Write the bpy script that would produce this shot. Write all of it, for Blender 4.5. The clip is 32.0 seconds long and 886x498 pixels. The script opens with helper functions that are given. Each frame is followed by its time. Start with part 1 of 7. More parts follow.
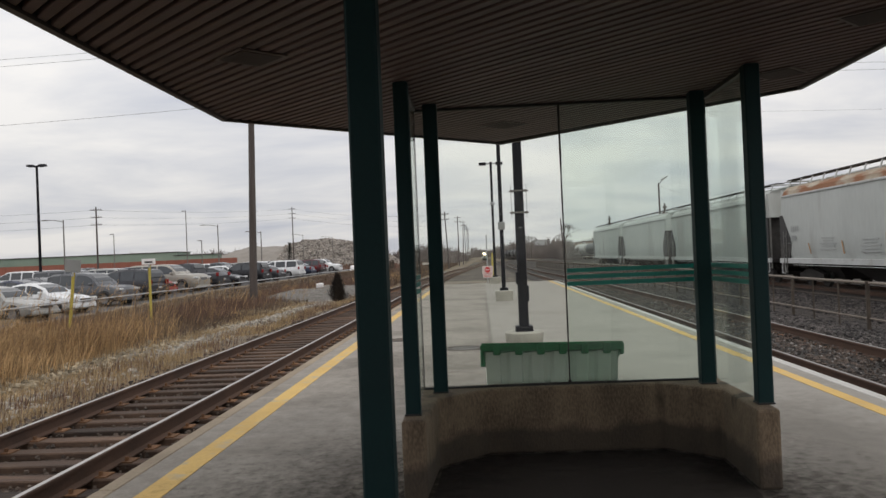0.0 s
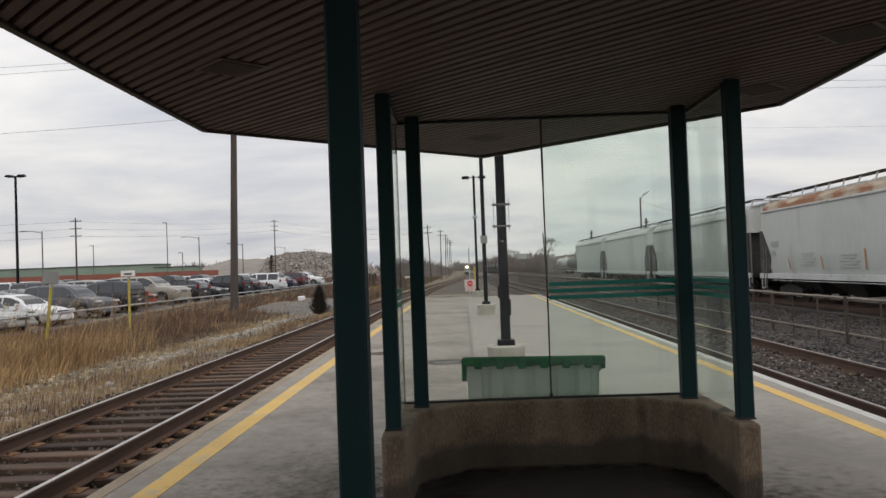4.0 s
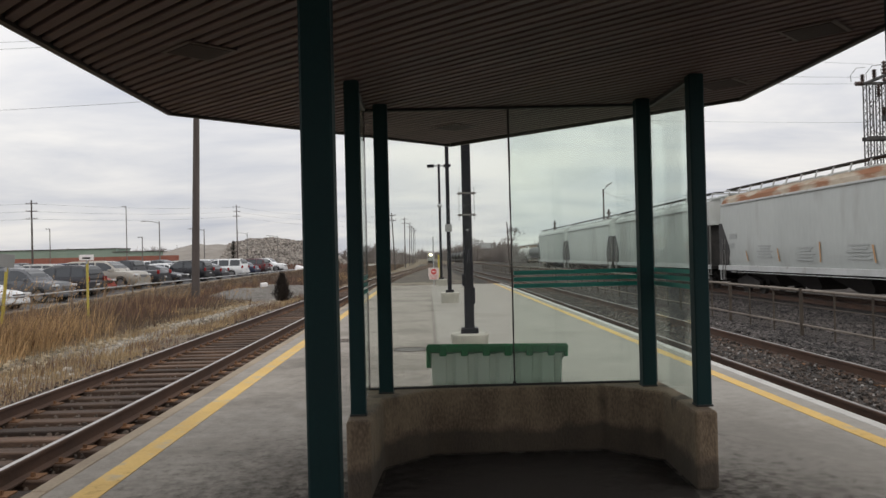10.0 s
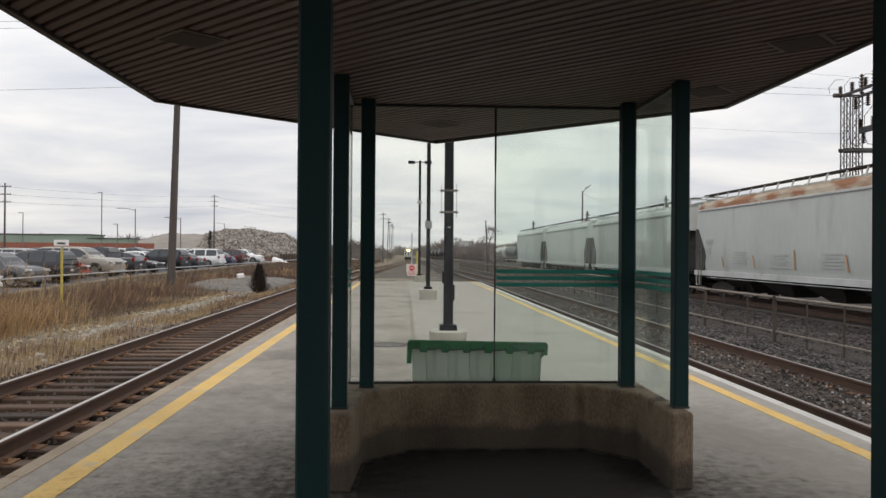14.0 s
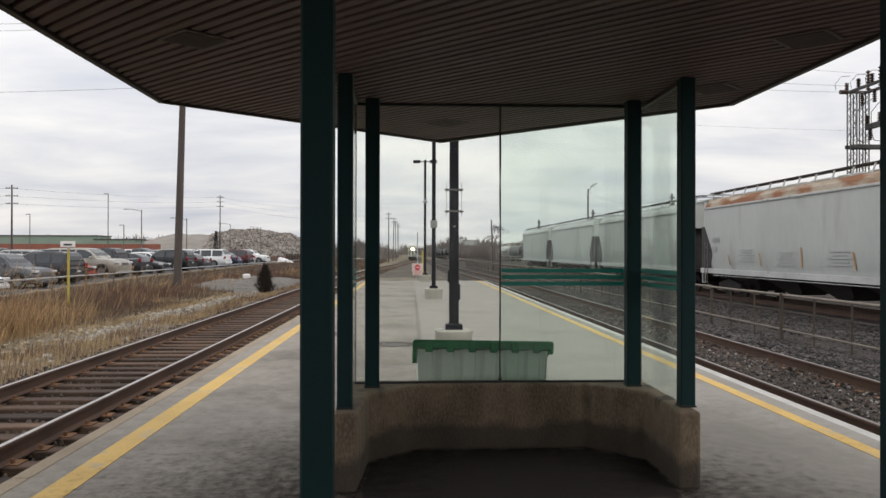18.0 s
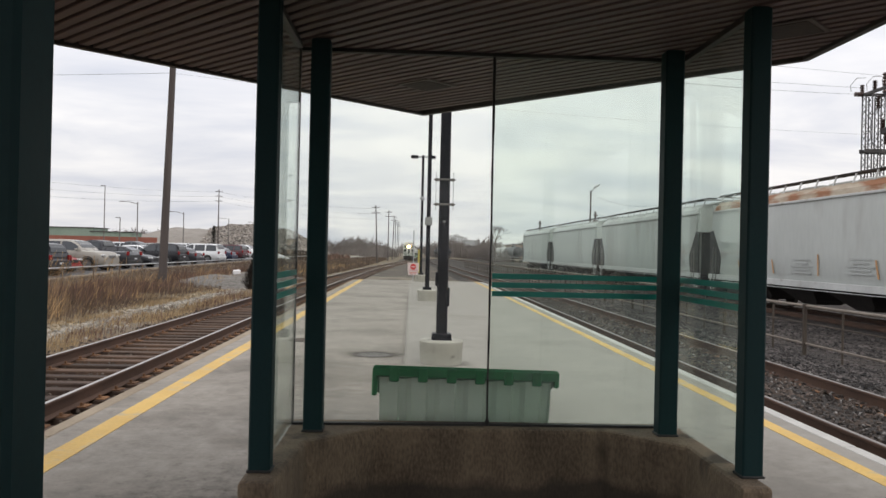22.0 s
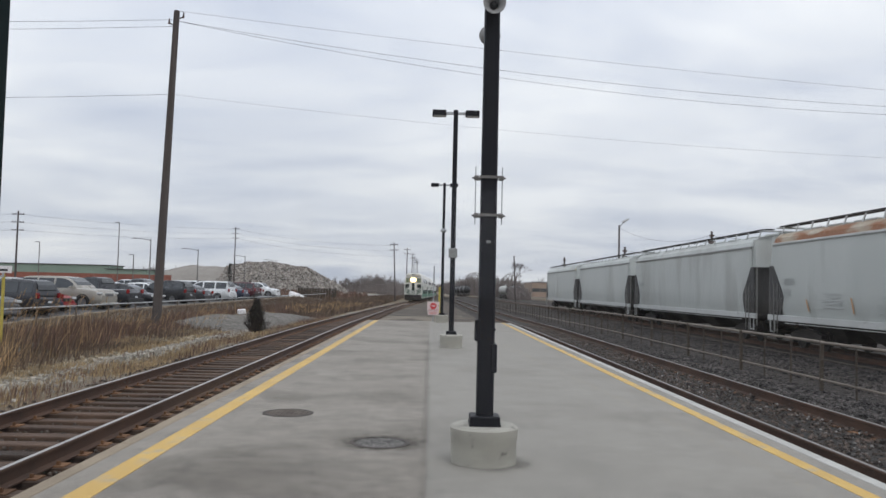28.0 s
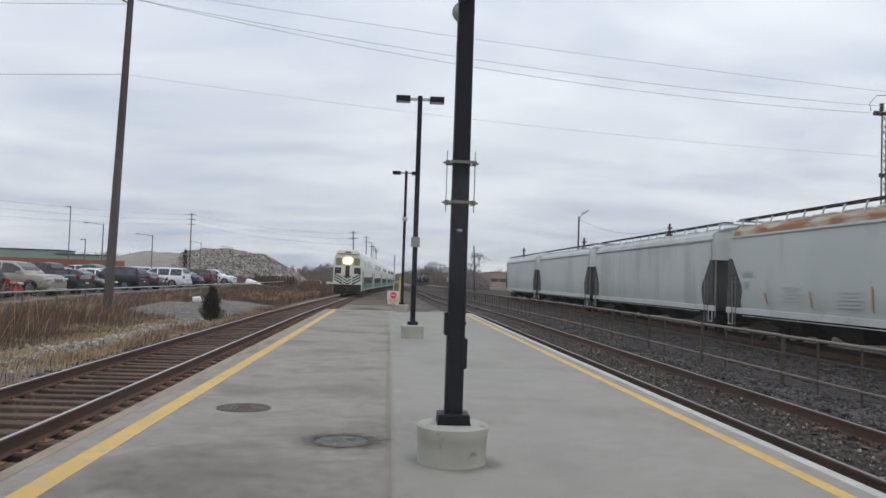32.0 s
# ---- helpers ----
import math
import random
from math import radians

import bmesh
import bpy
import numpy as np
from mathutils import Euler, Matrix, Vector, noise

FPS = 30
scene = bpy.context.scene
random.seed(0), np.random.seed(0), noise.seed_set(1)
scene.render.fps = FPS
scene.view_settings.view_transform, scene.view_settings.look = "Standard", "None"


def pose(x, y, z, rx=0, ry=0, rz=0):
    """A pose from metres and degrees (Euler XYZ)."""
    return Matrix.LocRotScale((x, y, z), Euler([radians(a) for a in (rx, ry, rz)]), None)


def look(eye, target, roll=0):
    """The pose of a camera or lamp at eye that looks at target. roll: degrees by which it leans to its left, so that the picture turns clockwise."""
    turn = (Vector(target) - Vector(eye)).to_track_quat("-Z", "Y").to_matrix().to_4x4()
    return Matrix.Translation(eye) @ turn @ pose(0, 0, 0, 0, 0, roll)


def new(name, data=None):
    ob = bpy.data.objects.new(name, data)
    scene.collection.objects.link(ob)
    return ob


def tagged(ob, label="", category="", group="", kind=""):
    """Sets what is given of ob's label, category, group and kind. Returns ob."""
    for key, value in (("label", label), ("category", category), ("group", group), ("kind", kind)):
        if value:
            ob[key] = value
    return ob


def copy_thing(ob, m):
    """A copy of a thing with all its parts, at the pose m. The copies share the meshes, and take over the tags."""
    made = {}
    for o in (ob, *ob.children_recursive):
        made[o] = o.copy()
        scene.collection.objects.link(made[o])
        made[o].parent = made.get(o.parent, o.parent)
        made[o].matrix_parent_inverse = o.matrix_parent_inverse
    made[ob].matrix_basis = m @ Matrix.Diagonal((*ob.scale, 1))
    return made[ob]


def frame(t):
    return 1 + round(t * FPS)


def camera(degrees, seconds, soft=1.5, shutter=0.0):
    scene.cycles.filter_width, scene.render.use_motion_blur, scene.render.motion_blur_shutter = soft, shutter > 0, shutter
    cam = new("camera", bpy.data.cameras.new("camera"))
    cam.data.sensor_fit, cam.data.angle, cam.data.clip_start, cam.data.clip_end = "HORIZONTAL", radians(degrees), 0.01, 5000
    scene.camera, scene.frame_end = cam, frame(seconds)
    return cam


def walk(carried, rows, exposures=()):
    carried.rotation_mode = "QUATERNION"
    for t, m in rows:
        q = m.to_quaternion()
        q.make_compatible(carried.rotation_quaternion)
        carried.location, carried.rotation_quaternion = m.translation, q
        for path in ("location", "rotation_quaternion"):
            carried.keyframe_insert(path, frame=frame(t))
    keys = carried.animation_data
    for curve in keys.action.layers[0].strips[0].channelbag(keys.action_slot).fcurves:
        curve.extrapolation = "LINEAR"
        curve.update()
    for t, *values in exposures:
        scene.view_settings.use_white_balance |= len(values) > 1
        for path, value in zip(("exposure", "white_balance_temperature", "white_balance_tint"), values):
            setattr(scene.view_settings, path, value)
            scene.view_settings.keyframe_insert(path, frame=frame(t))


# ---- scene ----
cam = camera(57.6, 32.0)
PATH = [
    (0, (0.613, 0.488, 1.535), (0.518, 2.486, 1.552), -2.4),
    (0.5, (0.621, 0.485, 1.529), (0.53, 2.483, 1.552), -2.5),
    (1, (0.622, 0.484, 1.535), (0.53, 2.482, 1.567), -2.6),
    (1.5, (0.615, 0.479, 1.536), (0.527, 2.477, 1.574), -2.5),
    (2, (0.621, 0.476, 1.535), (0.542, 2.474, 1.579), -2.4),
    (2.5, (0.624, 0.476, 1.535), (0.559, 2.474, 1.579), -2.3),
    (3, (0.628, 0.48, 1.535), (0.576, 2.479, 1.58), -2.1),
    (3.5, (0.621, 0.526, 1.532), (0.571, 2.525, 1.579), -2.1),
    (5.5, (0.619, 0.478, 1.535), (0.561, 2.476, 1.586), -2.1),
    (6, (0.616, 0.476, 1.53), (0.555, 2.474, 1.58), -2.1),
    (6.5, (0.612, 0.455, 1.535), (0.548, 2.453, 1.582), -2.2),
    (7, (0.61, 0.488, 1.537), (0.547, 2.487, 1.587), -2.1),
    (7.5, (0.614, 0.508, 1.533), (0.554, 2.506, 1.584), -2.0),
    (8, (0.61, 0.496, 1.533), (0.555, 2.495, 1.584), -1.9),
    (8.5, (0.608, 0.479, 1.529), (0.554, 2.477, 1.579), -1.9),
    (9, (0.612, 0.461, 1.529), (0.55, 2.459, 1.573), -2.0),
    (9.5, (0.601, 0.485, 1.529), (0.535, 2.483, 1.57), -1.9),
    (10, (0.601, 0.481, 1.528), (0.639, 2.481, 1.545), -1.4),
    (10.5, (0.584, 0.475, 1.526), (0.689, 2.472, 1.537), -0.9),
    (11, (0.574, 0.466, 1.527), (0.704, 2.462, 1.532), -1.0),
    (11.5, (0.561, 0.465, 1.524), (0.687, 2.461, 1.528), -0.4),
    (12, (0.556, 0.493, 1.521), (0.651, 2.491, 1.531), -0.2),
    (12.5, (0.555, 0.47, 1.524), (0.623, 2.468, 1.524), -0.1),
    (13, (0.554, 0.483, 1.522), (0.635, 2.482, 1.525), 0.1),
    (13.5, (0.557, 0.483, 1.524), (0.646, 2.481, 1.528), 0.2),
    (14, (0.551, 0.453, 1.525), (0.644, 2.451, 1.534), 0.4),
    (14.5, (0.558, 0.467, 1.524), (0.64, 2.465, 1.533), 0.6),
    (16.5, (0.555, 0.441, 1.529), (0.632, 2.439, 1.536), 0.5),
    (17, (0.556, 0.467, 1.527), (0.626, 2.466, 1.532), 0.2),
    (17.5, (0.562, 0.485, 1.523), (0.638, 2.484, 1.53), 0.1),
    (18, (0.557, 0.468, 1.526), (0.636, 2.467, 1.533), 0.1),
    (18.5, (0.558, 0.488, 1.523), (0.639, 2.486, 1.534), 0.2),
    (19, (0.567, 0.475, 1.52), (0.656, 2.473, 1.529), 0.5),
    (19.5, (0.645, 0.528, 1.513), (0.748, 2.526, 1.501), 0.9),
    (20, (0.7, 0.725, 1.489), (0.843, 2.719, 1.423), 1.8),
    (20.5, (0.715, 0.963, 1.52), (0.901, 2.955, 1.517), 1.2),
    (21, (0.792, 1.355, 1.495), (0.801, 3.355, 1.549), 1.2),
    (21.5, (0.831, 1.668, 1.507), (0.752, 3.666, 1.54), 2.4),
    (22, (0.791, 2.061, 1.518), (0.869, 4.059, 1.524), 1.3),
    (22.5, (0.867, 2.392, 1.525), (0.919, 4.391, 1.539), 1.6),
    (23, (0.822, 2.754, 1.516), (0.927, 4.751, 1.532), 2.4),
    (23.5, (0.798, 3.101, 1.518), (0.924, 5.097, 1.502), 0.8),
    (24, (0.803, 3.443, 1.532), (0.827, 5.443, 1.55), 2.7),
    (24.5, (0.692, 3.804, 1.526), (0.821, 5.8, 1.561), 1.6),
    (26.5, (0.621, 5.049, 1.513), (0.786, 7.041, 1.585), 0.9),
    (27, (0.659, 5.354, 1.487), (0.785, 7.349, 1.523), 2.4),
    (27.5, (0.65, 5.649, 1.51), (0.821, 7.641, 1.576), 1.5),
    (28, (0.721, 5.885, 1.499), (0.751, 7.882, 1.598), 1.3),
    (28.5, (0.747, 6.039, 1.501), (0.712, 8.038, 1.557), 2.8),
    (29, (0.641, 6.244, 1.51), (0.8, 8.236, 1.574), 2.7),
    (29.5, (0.626, 6.266, 1.514), (0.779, 8.258, 1.6), 2.4),
    (30, (0.637, 6.298, 1.519), (0.707, 8.296, 1.576), 2.6),
    (30.5, (0.635, 6.324, 1.513), (0.707, 8.322, 1.551), 2.0),
    (31, (0.642, 6.279, 1.511), (0.737, 8.275, 1.581), 1.6),
    (31.5, (0.647, 6.28, 1.513), (0.768, 8.274, 1.591), 1.7),
    (32, (0.649, 6.278, 1.511), (0.781, 8.272, 1.586), 1.9),
]
SKY = 1.0
LIGHT = ((0.0, -0.14, 6720.0, 11.0), (9.5, -0.13, 6720.0, 11.0), (10.2, -0.04, 6720.0, 11.0), (11.2, -0.1, 6720.0, 11.0), (12.0, 0.0, 6720.0, 11.0), (14.0, 0.05, 6720.0, 11.0), (18.0, 0.06, 6700.0, 11.0), (20.0, 0.1, 6700.0, 11.0), (22.0, 0.14, 6660.0, 12.0), (23.0, 0.06, 6620.0, 12.0), (24.0, -0.12, 6560.0, 14.0), (24.5, -0.1, 6540.0, 15.0), (26.5, 0.1, 6340.0, 18.0), (27.2, 0.11, 6280.0, 17.0), (28.0, -0.06, 6160.0, 16.0), (29.0, -0.11, 6080.0, 14.0), (32.0, -0.08, 6080.0, 15.0))
walk(cam, [(t, look(eye, target, roll)) for t, eye, target, roll in PATH], LIGHT)
# exposure: the phone opens up under the canopy and closes down in the open
# ---- world and sun ----
world = bpy.data.worlds.new("overcast_sky")
scene.world = world
world.use_nodes = True
wn, wl = world.node_tree.nodes, world.node_tree.links
wn.clear()
sky = wn.new("ShaderNodeTexSky")
sky.sky_type, sky.sun_disc = "NISHITA", False
sky.sun_elevation, sky.sun_rotation = radians(38), radians(150)
sky.air_density, sky.dust_density = 1.0, 3.0
wcoord = wn.new("ShaderNodeTexCoord")
wsep, wlift, wflat = wn.new("ShaderNodeSeparateXYZ"), wn.new("ShaderNodeMath"), wn.new("ShaderNodeVectorMath")
wl.new(wcoord.outputs["Generated"], wsep.inputs["Vector"])
wlift.operation, wlift.inputs[1].default_value = "ADD", 0.13      # a flat cloud sheet overhead, drawn together toward the horizon
wl.new(wsep.outputs["Z"], wlift.inputs[0])
wflat.operation = "DIVIDE"
wl.new(wcoord.outputs["Generated"], wflat.inputs[0])
wspread = wn.new("ShaderNodeCombineXYZ")
for axis in ("X", "Y", "Z"):
    wl.new(wlift.outputs["Value"], wspread.inputs[axis])
wl.new(wspread.outputs["Vector"], wflat.inputs[1])
wmap = wn.new("ShaderNodeMapping")
wmap.inputs["Scale"].default_value = (0.75, 1.0, 0.0)
wmap.inputs["Rotation"].default_value = (0.0, 0.0, 0.5)
wl.new(wflat.outputs["Vector"], wmap.inputs["Vector"])
cloud = wn.new("ShaderNodeTexNoise")
cloud.inputs["Scale"].default_value, cloud.inputs["Detail"].default_value, cloud.inputs["Roughness"].default_value = 0.95, 7.0, 0.55
cloud.inputs["Distortion"].default_value = 0.35
wl.new(wmap.outputs["Vector"], cloud.inputs["Vector"])
ramp = wn.new("ShaderNodeValToRGB")
ramp.color_ramp.elements[0].position, ramp.color_ramp.elements[0].color = 0.30, (0.64, 0.685, 0.785, 1)
ramp.color_ramp.elements[1].position, ramp.color_ramp.elements[1].color = 0.62, (1.05, 1.05, 1.045, 1)
wl.new(cloud.outputs["Fac"], ramp.inputs["Fac"])
wbg1, wbg2, wmix, wout = wn.new("ShaderNodeBackground"), wn.new("ShaderNodeBackground"), wn.new("ShaderNodeMixShader"), wn.new("ShaderNodeOutputWorld")
wbg1.inputs["Strength"].default_value = 0.1
wbg2.inputs["Strength"].default_value = SKY
wl.new(sky.outputs["Color"], wbg1.inputs["Color"])
w_sepz, w_hz, w_hs = wn.new("ShaderNodeSeparateXYZ"), wn.new("ShaderNodeMapRange"), wn.new("ShaderNodeHueSaturation")
wl.new(wcoord.outputs["Generated"], w_sepz.inputs["Vector"])
w_hz.inputs["From Min"].default_value, w_hz.inputs["From Max"].default_value = 0.0, 0.36      # an overcast sky is brighter toward the zenith
w_hz.inputs["To Min"].default_value, w_hz.inputs["To Max"].default_value = 0.80, 1.15
wl.new(w_sepz.outputs["Z"], w_hz.inputs["Value"])
wl.new(w_hz.outputs["Result"], w_hs.inputs["Value"])
wl.new(ramp.outputs["Color"], w_hs.inputs["Color"])
wl.new(w_hs.outputs["Color"], wbg2.inputs["Color"])
wmix.inputs["Fac"].default_value = 0.93
wl.new(wbg1.outputs["Background"], wmix.inputs[1])
wl.new(wbg2.outputs["Background"], wmix.inputs[2])
wl.new(wmix.outputs["Shader"], wout.inputs["Surface"])
sun_data = bpy.data.lights.new("sun", "SUN")
sun_data.energy, sun_data.angle, sun_data.color = 0.7, radians(25), (1.0, 0.97, 0.93)
sun = new("sun", sun_data)
sun.matrix_world = look((0, 0, 60), (-20, 30, 0))


# ---- materials ----
def surface(name, c1, c2, rough=0.75, metal=0.0, scale=1.5, fine=40.0, bump=0.25, dist=0.01, space="world", island=0.0, each=0.0, stretch=(1, 1, 1), spots=None, spot_scale=0.6, spot_at=0.56, spec=0.5):
    """Two colours mixed by noise at two scales, with fine relief; spots: a third colour in patches."""
    m = bpy.data.materials.new(name)
    m.use_nodes = True
    n, l = m.node_tree.nodes, m.node_tree.links
    bsdf = n["Principled BSDF"]
    bsdf.inputs["Specular IOR Level"].default_value = spec
    if space == "world":
        vec = n.new("ShaderNodeNewGeometry").outputs["Position"]
    else:
        vec = n.new("ShaderNodeTexCoord").outputs["Object"]
    mp = n.new("ShaderNodeMapping")
    mp.inputs["Scale"].default_value = stretch
    l.new(vec, mp.inputs["Vector"])
    big, small = n.new("ShaderNodeTexNoise"), n.new("ShaderNodeTexNoise")
    big.inputs["Scale"].default_value, big.inputs["Detail"].default_value = scale, 5
    small.inputs["Scale"].default_value, small.inputs["Detail"].default_value = fine, 4
    l.new(mp.outputs["Vector"], big.inputs["Vector"])
    l.new(mp.outputs["Vector"], small.inputs["Vector"])
    mx = n.new("ShaderNodeMath")
    mx.operation = "MULTIPLY_ADD"
    l.new(small.outputs["Fac"], mx.inputs[0])
    mx.inputs[1].default_value = 0.55
    l.new(big.outputs["Fac"], mx.inputs[2])
    rg = n.new("ShaderNodeMapRange")
    rg.inputs["From Min"].default_value, rg.inputs["From Max"].default_value = 0.52, 1.02
    l.new(mx.outputs["Value"], rg.inputs["Value"])
    mix = n.new("ShaderNodeMixRGB")
    mix.inputs["Color1"].default_value, mix.inputs["Color2"].default_value = (*c1, 1), (*c2, 1)
    l.new(rg.outputs["Result"], mix.inputs["Fac"])
    col = mix.outputs["Color"]
    if spots:
        sp = n.new("ShaderNodeTexNoise")
        sp.inputs["Scale"].default_value, sp.inputs["Detail"].default_value = spot_scale, 6
        l.new(mp.outputs["Vector"], sp.inputs["Vector"])
        sr = n.new("ShaderNodeMapRange")
        sr.inputs["From Min"].default_value, sr.inputs["From Max"].default_value = spot_at, spot_at + 0.12
        l.new(sp.outputs["Fac"], sr.inputs["Value"])
        m2 = n.new("ShaderNodeMixRGB")
        m2.inputs["Color2"].default_value = (*spots, 1)
        l.new(sr.outputs["Result"], m2.inputs["Fac"])
        l.new(col, m2.inputs["Color1"])
        col = m2.outputs["Color"]
    if island or each:
        hs = n.new("ShaderNodeHueSaturation")
        rnd = n.new("ShaderNodeNewGeometry").outputs["Random Per Island"] if island else n.new("ShaderNodeObjectInfo").outputs["Random"]
        k = island or each
        vr = n.new("ShaderNodeMapRange")
        vr.inputs["To Min"].default_value, vr.inputs["To Max"].default_value = 1 - k, 1 + k
        l.new(rnd, vr.inputs["Value"])
        l.new(vr.outputs["Result"], hs.inputs["Value"])
        l.new(col, hs.inputs["Color"])
        col = hs.outputs["Color"]
    l.new(col, bsdf.inputs["Base Color"])
    bsdf.inputs["Metallic"].default_value = metal
    rr = n.new("ShaderNodeMapRange")
    rr.inputs["To Min"].default_value, rr.inputs["To Max"].default_value = max(0.03, rough - 0.1), min(1.0, rough + 0.12)
    l.new(big.outputs["Fac"], rr.inputs["Value"])
    l.new(rr.outputs["Result"], bsdf.inputs["Roughness"])
    if bump:
        bp = n.new("ShaderNodeBump")
        bp.inputs["Strength"].default_value, bp.inputs["Distance"].default_value = bump, dist
        l.new(small.outputs["Fac"], bp.inputs["Height"])
        l.new(bp.outputs["Normal"], bsdf.inputs["Normal"])
    return m


def stones(name, c1, c2, scale, bump=1.0, dist=0.05, stretch=(1, 1, 1)):
    """Loose stones: cells of their own grey, with relief between them."""
    m = bpy.data.materials.new(name)
    m.use_nodes = True
    n, l = m.node_tree.nodes, m.node_tree.links
    bsdf = n["Principled BSDF"]
    geo = n.new("ShaderNodeNewGeometry")
    vo, no = n.new("ShaderNodeTexVoronoi"), n.new("ShaderNodeTexNoise")
    vo.inputs["Scale"].default_value, no.inputs["Scale"].default_value = scale, 0.8
    no.inputs["Detail"].default_value = 6
    l.new(geo.outputs["Position"], vo.inputs["Vector"])
    l.new(geo.outputs["Position"], no.inputs["Vector"])
    bw = n.new("ShaderNodeRGBToBW")
    l.new(vo.outputs["Color"], bw.inputs["Color"])
    ad = n.new("ShaderNodeMath")
    ad.operation = "MULTIPLY_ADD"
    l.new(no.outputs["Fac"], ad.inputs[0])
    ad.inputs[1].default_value = 0.8
    l.new(bw.outputs["Val"], ad.inputs[2])
    rg = n.new("ShaderNodeMapRange")
    rg.inputs["From Min"].default_value, rg.inputs["From Max"].default_value = 0.45, 1.35
    l.new(ad.outputs["Value"], rg.inputs["Value"])
    mix = n.new("ShaderNodeMixRGB")
    mix.inputs["Color1"].default_value, mix.inputs["Color2"].default_value = (*c1, 1), (*c2, 1)
    l.new(rg.outputs["Result"], mix.inputs["Fac"])
    l.new(mix.outputs["Color"], bsdf.inputs["Base Color"])
    bsdf.inputs["Roughness"].default_value = 0.9
    bp = n.new("ShaderNodeBump")
    bp.invert = True
    bp.inputs["Strength"].default_value, bp.inputs["Distance"].default_value = bump, dist
    l.new(vo.outputs["Distance"], bp.inputs["Height"])
    l.new(bp.outputs["Normal"], bsdf.inputs["Normal"])
    return m


def glass_pane(name, tint, dirt, gloss=0.035):
    """Thin glass: tinted pass-through, a film of dirt, and reflection by Fresnel."""
    m = bpy.data.materials.new(name)
    m.use_nodes = True
    n, l = m.node_tree.nodes, m.node_tree.links
    n.clear()
    tr, di, gl = n.new("ShaderNodeBsdfTransparent"), n.new("ShaderNodeBsdfDiffuse"), n.new("ShaderNodeBsdfGlossy")
    tr.inputs["Color"].default_value = (*tint, 1)
    di.inputs["Color"].default_value = (0.62, 0.68, 0.66, 1)
    tl, dm = n.new("ShaderNodeBsdfTranslucent"), n.new("ShaderNodeMixShader")
    tl.inputs["Color"].default_value = (0.66, 0.70, 0.70, 1)
    dm.inputs["Fac"].default_value = 0.6      # the film of dirt lets daylight through
    l.new(di.outputs["BSDF"], dm.inputs[1])
    l.new(tl.outputs["BSDF"], dm.inputs[2])
    gl.inputs["Roughness"].default_value = 0.01
    no, rg = n.new("ShaderNodeTexNoise"), n.new("ShaderNodeMapRange")
    no.inputs["Scale"].default_value, no.inputs["Detail"].default_value = 2.5, 6
    geo = n.new("ShaderNodeNewGeometry")
    l.new(geo.outputs["Position"], no.inputs["Vector"])
    rg.inputs["From Min"].default_value, rg.inputs["From Max"].default_value = 0.35, 0.7
    rg.inputs["To Min"].default_value, rg.inputs["To Max"].default_value = dirt * 0.5, dirt * 1.4
    l.new(no.outputs["Fac"], rg.inputs["Value"])
    m1, m2, fr, out = n.new("ShaderNodeMixShader"), n.new("ShaderNodeMixShader"), n.new("ShaderNodeLayerWeight"), n.new("ShaderNodeOutputMaterial")
    fr.inputs["Blend"].default_value = 0.5
    pw, sc = n.new("ShaderNodeMath"), n.new("ShaderNodeMath")
    pw.operation, sc.operation = "POWER", "MULTIPLY_ADD"
    pw.inputs[1].default_value = 5.0
    sc.inputs[1].default_value, sc.inputs[2].default_value = 0.6, gloss
    l.new(fr.outputs["Facing"], pw.inputs[0])
    l.new(pw.outputs["Value"], sc.inputs[0])
    l.new(rg.outputs["Result"], m1.inputs["Fac"])
    l.new(tr.outputs["BSDF"], m1.inputs[1])
    l.new(dm.outputs["Shader"], m1.inputs[2])
    l.new(sc.outputs["Value"], m2.inputs["Fac"])
    l.new(m1.outputs["Shader"], m2.inputs[1])
    l.new(gl.outputs["BSDF"], m2.inputs[2])
    l.new(m2.outputs["Shader"], out.inputs["Surface"])
    return m


